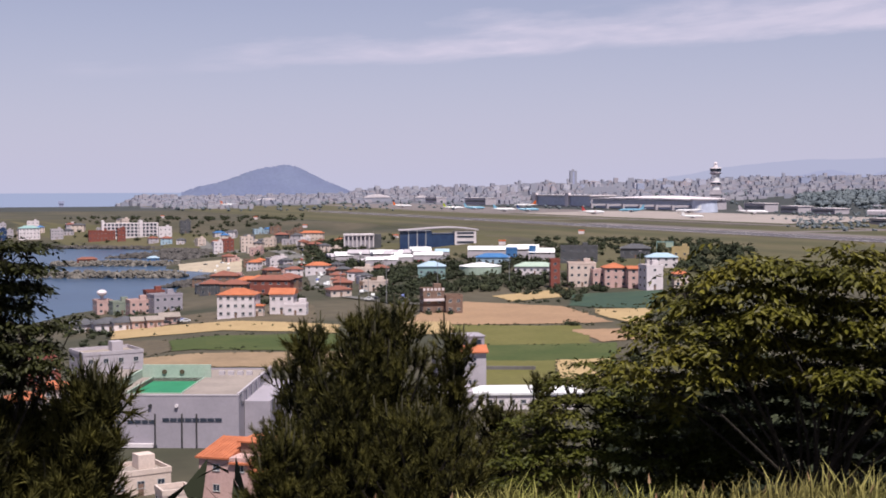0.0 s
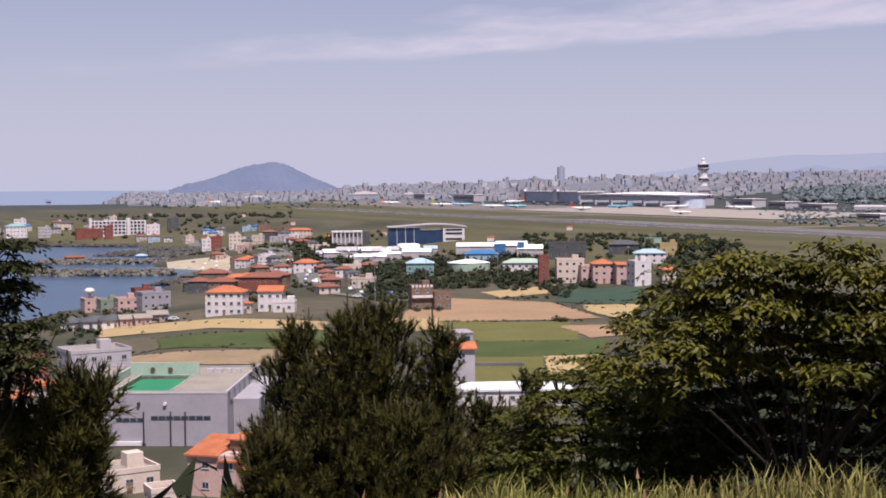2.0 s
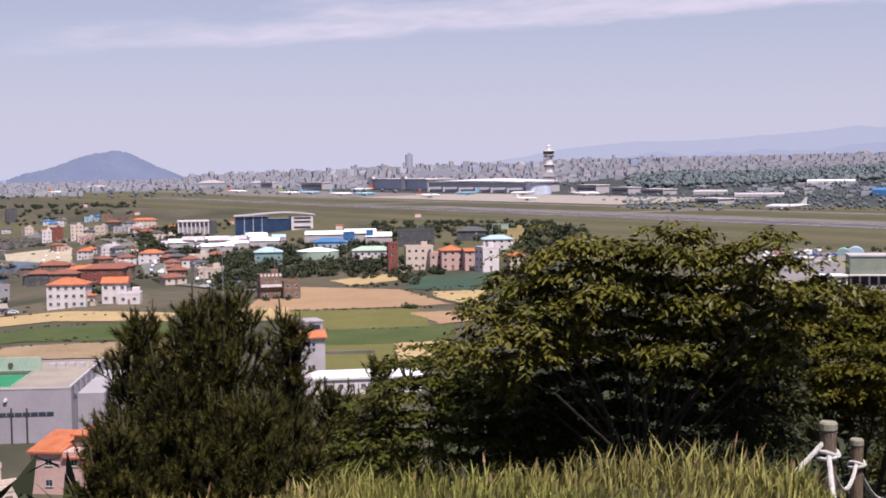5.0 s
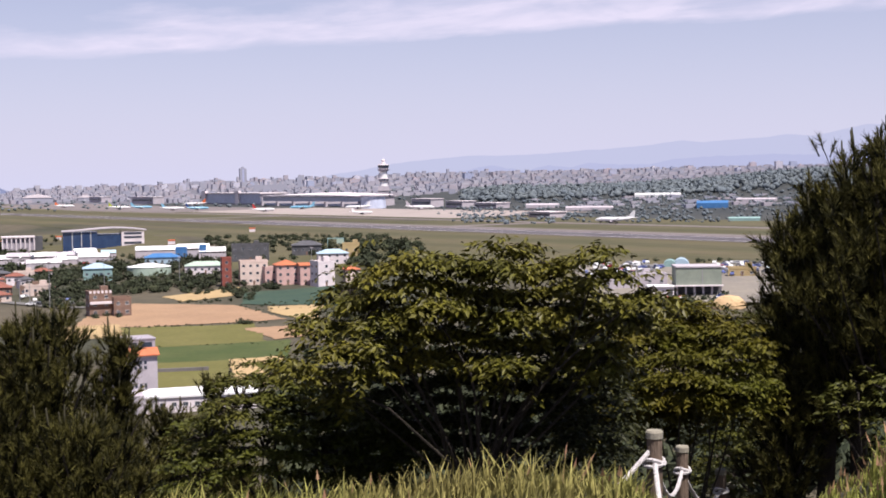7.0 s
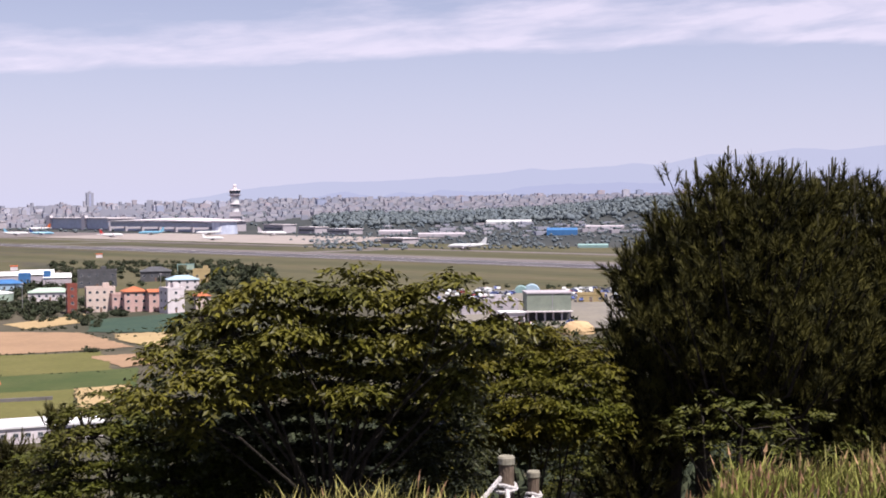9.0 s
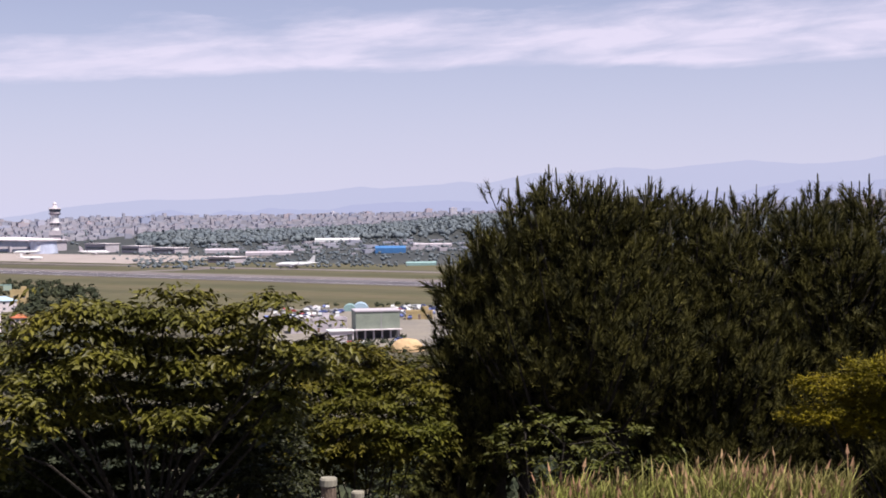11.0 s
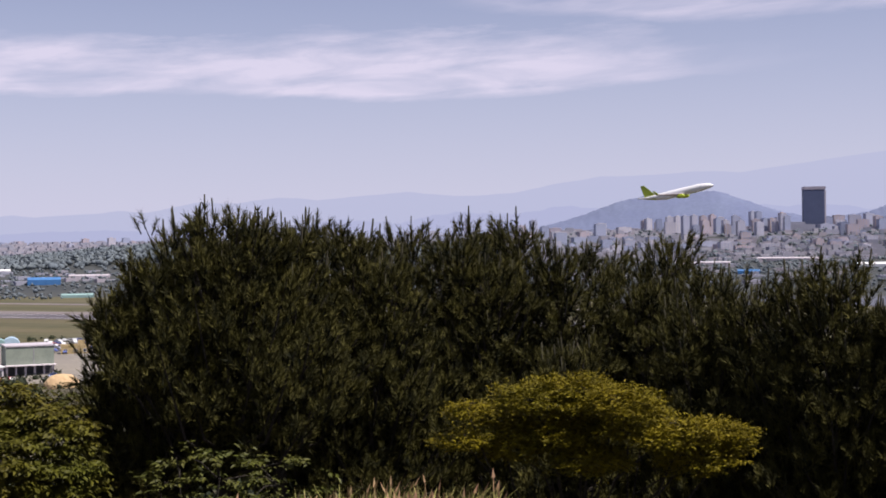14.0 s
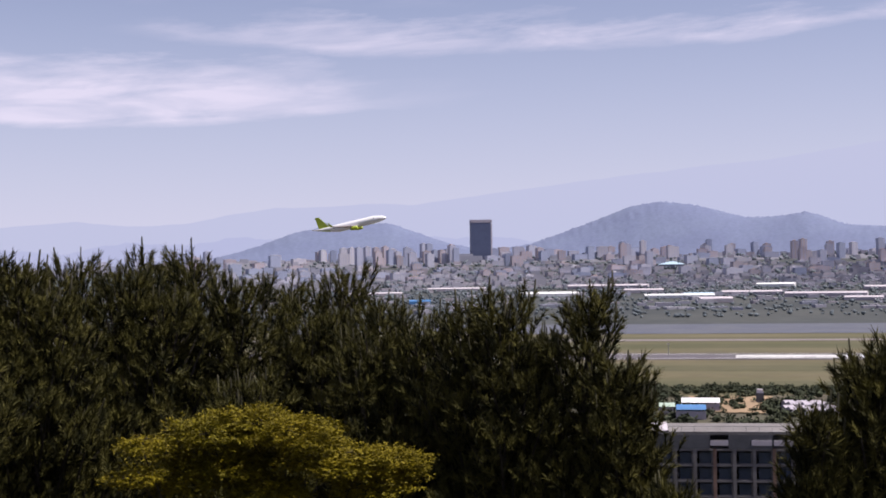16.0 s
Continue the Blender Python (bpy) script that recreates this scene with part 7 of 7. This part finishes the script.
def leafy(name, lobes, root, mat, label, category, leaf, density, seed, stems=True, droop=0.45, per=12, flat=1.0, bark=None, rim=0.55):
    """A broadleaf tree or shrub: stems from a root to crown lobes (x, y, z, radius), and leaf sprays over the lobes."""
    rng = np.random.default_rng(seed)
    g = float(ground(*root))
    t = empty(name, pose(root[0], root[1], g), label, category)
    o = np.array([root[0], root[1], g])
    C, A, S = [], [], []
    wood = bmesh.new()
    for x, y, z, r in lobes:
        c = np.array([x, y, z]) - o
        if stems:
            k = rng.uniform(-0.12, 0.12, 3)
            m1 = c * np.array([0.25, 0.25, 0.4]) + k
            m2 = c * np.array([0.65, 0.65, 0.72]) + k * 1.4
            tube(wood, [(k[0] * 0.5, k[1] * 0.5, -0.15), tuple(m1), tuple(m2), tuple(c)], [0.013, 0.011, 0.008, 0.004], 6)
        n = int(density * r * r)
        d = rng.normal(size=(n, 3))
        d[:, 2] = d[:, 2] * 0.8 + 0.25
        d /= np.linalg.norm(d, axis=1, keepdims=True)
        lump = np.array([noise.noise(Vector(v * 2.1) + Vector((seed, x * 3, y * 3))) for v in d])
        p = c + d * (r * (1.0 + 0.55 * lump) * rng.uniform(rim, 1.05, n) ** 0.6)[:, None] * np.array([1, 1, flat])
        tier = leaf * 2.6
        if leaf > 0.04:
            p[:, 2] = (np.round(p[:, 2] / tier + 0.35 * np.sin(p[:, 0] * 5) + 0.35 * np.cos(p[:, 1] * 4.3)) - 0.35 * np.sin(p[:, 0] * 5) - 0.35 * np.cos(p[:, 1] * 4.3)) * tier + rng.normal(0, leaf * 0.3, n)
        out = d * np.array([1, 1, 0.2]) + rng.normal(size=(n, 3)) * np.array([0.35, 0.35, 0.12]) + np.array([0, 0, 0.06])
        out /= np.linalg.norm(out, axis=1, keepdims=True)
        if stems:
            for i in range(0, n, 9 if leaf > 0.04 else 60):
                tube(wood, [tuple(c + (p[i] - c) * 0.1), tuple(c + (p[i] - c) * 0.6 + np.array([0, 0, 0.03])), tuple(p[i])], [0.009, 0.006, 0.003], 4)
        length = rng.uniform(2.6, 4.8, n) * leaf
        for j in range(per):
            u = (j + 0.5) / per
            side = np.cross(out, np.array([0, 0, 1.0]))
            side /= np.linalg.norm(side, axis=1, keepdims=True) + 1e-6
            q = p + out * (length * (u - 0.4))[:, None] - np.array([0, 0, 1.0]) * (droop * 0.5 * length * u * u)[:, None]
            ax = out * 0.7 + side * (0.9 if j % 2 else -0.9) - np.array([0, 0, droop]) + rng.normal(size=(n, 3)) * 0.3
            C.append(q + rng.normal(size=(n, 3)) * leaf * 0.15)
            A.append(ax / np.linalg.norm(ax, axis=1, keepdims=True))
            S.append(leaf * rng.uniform(0.7, 1.25, n))
    if stems:
        part("branchwork", wood, bark or M_BARK, t)
    else:
        wood.free()
    C, A, S = np.concatenate(C), np.concatenate(A), np.concatenate(S)
    # leaves lie with their upper faces towards the sky
    x = np.cross(A, np.array([0, 0, 1.0]) + rng.normal(size=A.shape) * 0.45)
    x /= np.linalg.norm(x, axis=1, keepdims=True) + 1e-6
    fr = np.stack([x, np.cross(A, x), A], 2)
    v, f = spread(LEAF_V, LEAF_F, fr, C, S)
    arrays("foliage", v, f, mat, t)["kind"] = "stuff"
    return t


leafy("cherry_tree", ((1.83, 8.56, 41.44, 0.18), (2.18, 8.69, 41.41, 0.17), (2.46, 8.50, 41.43, 0.18), (2.70, 8.62, 41.51, 0.09), (2.94, 8.52, 41.36, 0.19), (3.06, 8.08, 41.47, 0.11), (3.30, 7.90, 41.29, 0.11), (1.57, 9.00, 41.25, 0.16), (1.69, 8.54, 41.17, 0.18), (2.00, 8.46, 41.20, 0.18), (2.47, 8.89, 41.15, 0.20), (2.69, 8.43, 41.14, 0.20), (3.14, 8.56, 41.15, 0.19), (3.25, 8.21, 41.07, 0.14), (1.34, 8.84, 41.02, 0.13), (1.50, 8.43, 40.92, 0.17), (1.93, 8.70, 40.91, 0.16), (2.29, 8.78, 40.89, 0.16), (2.51, 8.44, 40.80, 0.18), (2.91, 8.49, 40.86, 0.15), (3.17, 8.33, 40.81, 0.14), (1.12, 8.40, 40.82, 0.12), (1.42, 8.82, 40.63, 0.12)), (2.35, 8.75), M_LEAF, "low spreading cherry tree with glossy drooping leaves", "tree", 0.062, 4000, 201, True, 0.65, 12, 0.55)
leafy("shrub", ((1.14, 9.82, 40.54, 0.26), (0.86, 9.61, 40.40, 0.25), (0.64, 9.77, 40.13, 0.25), (1.34, 9.80, 40.28, 0.28), (1.66, 9.65, 40.33, 0.25), (1.89, 9.73, 40.11, 0.28), (1.01, 9.55, 40.07, 0.28), (1.46, 9.73, 39.98, 0.29), (0.52, 9.62, 39.91, 0.23), (2.14, 9.69, 40.06, 0.26), (1.80, 9.72, 39.81, 0.26)), (1.2, 9.9), M_SHRUBLEAF, "fresh green shrub at the foot of the cherry tree", "shrub", 0.05, 2600, 202, True, 0.45, 12, 0.7)
leafy("shrub", ((4.33, 11.49, 40.34, 0.30), (4.71, 11.47, 40.45, 0.34), (5.08, 11.37, 40.63, 0.29), (5.40, 11.38, 40.54, 0.31), (4.61, 11.51, 40.00, 0.37), (4.33, 11.81, 39.65, 0.31), (4.79, 10.66, 40.27, 0.34), (5.42, 10.85, 40.47, 0.27), (4.97, 11.58, 39.76, 0.31), (5.27, 11.12, 40.03, 0.30), (4.07, 11.88, 39.92, 0.28), (5.30, 10.51, 40.12, 0.26)), (5.0, 11.1), M_OCHRELEAF, "shrub with green and ochre leaves beside the cherry tree", "shrub", 0.065, 2200, 203, True, 0.6, 12, 0.7)
leafy("shrub", ((6.73, 13.60, 40.02, 0.53), (7.00, 13.73, 39.36, 0.59), (6.60, 13.20, 38.70, 0.53)), (6.7, 13.5), M_SHRUBLEAF, "dark green shrub between tree and pines", "shrub", 0.06, 1500, 213)
# leaf mass added behind the stems, coloured as dark as the shade there
leafy("shrub", ((1.81, 9.72, 40.80, 0.30), (1.78, 9.53, 40.49, 0.29), (1.79, 9.86, 39.89, 0.30), (2.04, 9.43, 40.73, 0.29), (2.09, 9.33, 40.48, 0.29), (2.15, 9.45, 40.07, 0.29), (2.52, 9.40, 40.70, 0.29), (2.57, 9.63, 40.34, 0.30), (2.44, 9.67, 39.88, 0.30), (2.84, 9.32, 40.70, 0.29), (2.71, 9.26, 40.46, 0.29), (2.73, 9.54, 40.00, 0.30), (3.01, 9.29, 40.73, 0.29), (3.08, 9.35, 40.31, 0.29), (3.12, 9.48, 39.96, 0.30), (3.23, 9.01, 40.70, 0.29), (3.33, 8.97, 40.36, 0.29), (3.45, 9.29, 40.00, 0.30)), (2.7, 9.9), M_SHADELEAF, "added undergrowth in shade-dark leaves behind the cherry stems", "shrub", 0.06, 1500, 204, False)
leafy("broadleaf_tree", ((-2.81, 8.66, 41.55, 0.13), (-2.89, 8.39, 41.53, 0.17), (-3.12, 8.47, 41.50, 0.20), (-2.90, 8.64, 41.34, 0.17), (-3.06, 8.49, 41.28, 0.22), (-2.97, 8.65, 41.14, 0.18), (-2.59, 8.43, 41.09, 0.09), (-2.52, 8.71, 41.11, 0.04), (-2.75, 8.42, 40.98, 0.16), (-3.04, 8.63, 40.90, 0.21), (-2.88, 8.65, 40.78, 0.15), (-3.03, 8.10, 41.00, 0.21), (-2.60, 8.27, 40.87, 0.09)), (-3.1, 8.6), M_SHADELEAF, "dark broadleaf tree edge with drooping branches", "tree", 0.05, 3200, 205, True, 0.6, 12, 0.75)
leafy("yellow_shrub", ((7.99, 7.17, 40.85, 0.35), (7.66, 7.27, 40.82, 0.29), (7.99, 6.70, 40.83, 0.29), (8.50, 6.83, 40.68, 0.20), (7.77, 7.76, 40.64, 0.25), (7.21, 7.55, 40.76, 0.16), (8.15, 7.19, 40.59, 0.30), (7.80, 7.23, 40.54, 0.30), (8.09, 6.67, 40.59, 0.19), (8.43, 6.38, 40.58, 0.24), (8.79, 6.37, 40.54, 0.25), (8.92, 6.29, 40.46, 0.17), (8.20, 6.43, 40.54, 0.21), (7.68, 7.54, 40.45, 0.30), (7.16, 7.56, 40.53, 0.19), (8.68, 6.46, 40.34, 0.30), (7.97, 6.97, 40.36, 0.30)), (8.2, 7.3), M_YELLOWLEAF, "flat-topped shrub with small yellow-green leaves", "shrub", 0.032, 6500, 206, True, 0.1, 10, 0.42, M_BARK)
leafy("leafy_bush", ((5.74, 8.79, 40.25, 0.34), (6.11, 8.54, 40.2, 0.34), (5.48, 8.96, 40.35, 0.2), (5.3, 8.95, 40.2, 0.18), (5.9, 8.7, 39.9, 0.4)), (5.8, 8.7), M_SHRUBLEAF, "bush with arching sprays of bright green leaves", "shrub", 0.055, 300, 207)


# ---- grass on the crest ----
def grass():
    rng = np.random.default_rng(301)
    rows = ((8, -22.5, 5.6, 7.6, 11000, 0.06, 0.23), (-32, -45, 6.4, 8.6, 7500, 0.08, 0.19), (8, -50, 3.0, 5.8, 2500, 0.08, 0.15), (-22, -33, 5.6, 9.0, 3500, 0.05, 0.13))
    P, H = [], []
    for b0, b1, d0, d1, n, h0, h1 in rows:
        b, d = np.radians(rng.uniform(b1, b0, n)), rng.uniform(d0, d1, n)
        x, y = -np.sin(b) * d, np.cos(b) * d
        clump = np.array([noise.noise(Vector((px * 1.7, py * 1.7, 0))) for px, py in zip(x, y)])
        P.append(np.stack([x, y, ground(x, y) - 0.02], 1))
        H.append(rng.uniform(h0, h1, n) * (0.85 + 0.8 * clump) * rng.lognormal(0, 0.2, n) * (np.clip(0.9 - (np.degrees(b) + 12) / 24 * 0.5, 0.45, 0.9) if b0 == 8 else 1.0))
    P, H = np.concatenate(P), np.minimum(np.concatenate(H), 0.27)
    n = len(P)
    a = rng.uniform(0, 2 * math.pi, n)
    lean = np.stack([np.cos(a), np.sin(a), np.zeros(n)], 1) * (rng.uniform(0.05, 0.75, n) * H)[:, None] + np.array([0.012, -0.005, 0])
    side = np.stack([-np.sin(a), np.cos(a), np.zeros(n)], 1) * rng.uniform(0.003, 0.006, n)[:, None]
    up = np.array([0, 0, 1.0])
    mid = P + lean * 0.3 + up * (H * 0.6)[:, None]
    tip = P + lean + up * (H * 0.95)[:, None]
    V = np.stack([P - side, P + side, mid + side * 0.8, mid - side * 0.8, tip], 1).reshape(-1, 3)
    k = (np.arange(n) * 5)[:, None]
    F = np.concatenate([k + np.array([0, 1, 2]), k + np.array([0, 2, 3]), k + np.array([3, 2, 4])])
    tagged(arrays("grass", V, F, M_GRASS), "long tufted green and straw-coloured hill grass", "grass", "", "stuff")
    # seed heads on thin stalks
    far_patch = np.degrees(np.arctan2(-P[:, 0], P[:, 1])) < -30
    weight = np.where(far_patch, 1.0, 0.12)
    q = rng.choice(n, 1500, replace=False, p=weight / weight.sum())
    p, hh = P[q], H[q] * rng.uniform(0.75, 1.05, len(q))
    s = side[q] * 0.4
    bend = lean[q] * 0.8
    top = p + up * hh[:, None] + bend
    drop = top + bend * 0.35 + up * (0.05)
    wide = s * 4.5
    V = np.stack([p - s, p + s, top + s, top - s, top - wide, top + wide, drop], 1).reshape(-1, 3)
    k = (np.arange(len(q)) * 7)[:, None]
    F = np.concatenate([k + np.array([0, 1, 2]), k + np.array([0, 2, 3]), k + np.array([4, 5, 6])])
    tagged(arrays("seed_heads", V, F, M_SEED), "reddish straw seed heads above the grass", "grass", "", "stuff")


grass()


# ---- rope fence beside the steps ----
POSTS = ((3.26, 7.68, 40.42), (4.50, 10.0, 39.80), (5.5, 11.34, 39.26), (6.43, 13.0, 38.7))


def fence_post(x, y, top, height=1.05):
    g = top - height
    t = empty("fence_post", pose(x, y, g), "round weathered wooden post with a white rope tied on", "post", "rope fence posts")
    bm = bmesh.new()
    tube(bm, [(0, 0, -0.3), (0, 0, 0.5), (0, 0, height - 0.05)], [0.053, 0.052, 0.05], 14)
    part("post_shaft", bm, M_WOOD, t)
    bm = bmesh.new()
    tube(bm, [(0, 0, height - 0.05), (0, 0, height - 0.012), (0, 0, height)], [0.056, 0.056, 0.048], 14)
    part("post_cap", bm, M_ENDGRAIN, t, "pale grey worn post top")
    bm = bmesh.new()
    tube(bm, [(0.06 * math.cos(a), 0.06 * math.sin(a), height - 0.19 + 0.012 * math.sin(2 * a)) for a in [i * 2 * math.pi / 14 for i in range(15)]], 0.014, 6)
    tube(bm, [(0.066 * math.cos(a), 0.066 * math.sin(a), height - 0.215 + 0.01 * math.cos(a)) for a in [i * 2 * math.pi / 14 for i in range(15)]], 0.013, 6)
    part("rope_loop", bm, M_ROPE, t, "white rope wound round the post")


def rope(a, b, sag, drop=0.2):
    bm = bmesh.new()
    pts = []
    for i in range(15):
        u = i / 14
        p = Vector(a).lerp(Vector(b), u)
        p.z -= drop + sag * 4 * u * (1 - u)
        pts.append(tuple(p))
    tube(bm, pts, 0.016, 8)
    tagged(link_mesh("rope", bm, M_ROPE), "sagging white rope between wooden posts", "rope", "rope fence")


for x, y, z in POSTS:
    fence_post(x, y, z)
rope(POSTS[0], POSTS[1], 0.22)
rope(POSTS[1], POSTS[2], 0.20)
rope(POSTS[2], POSTS[3], 0.18)
rope(POSTS[0], (2.75, 6.2, 39.75), 0.02, 0.18)
rope((3.0, 7.62, 40.2), POSTS[0], 0.0, 0.1)
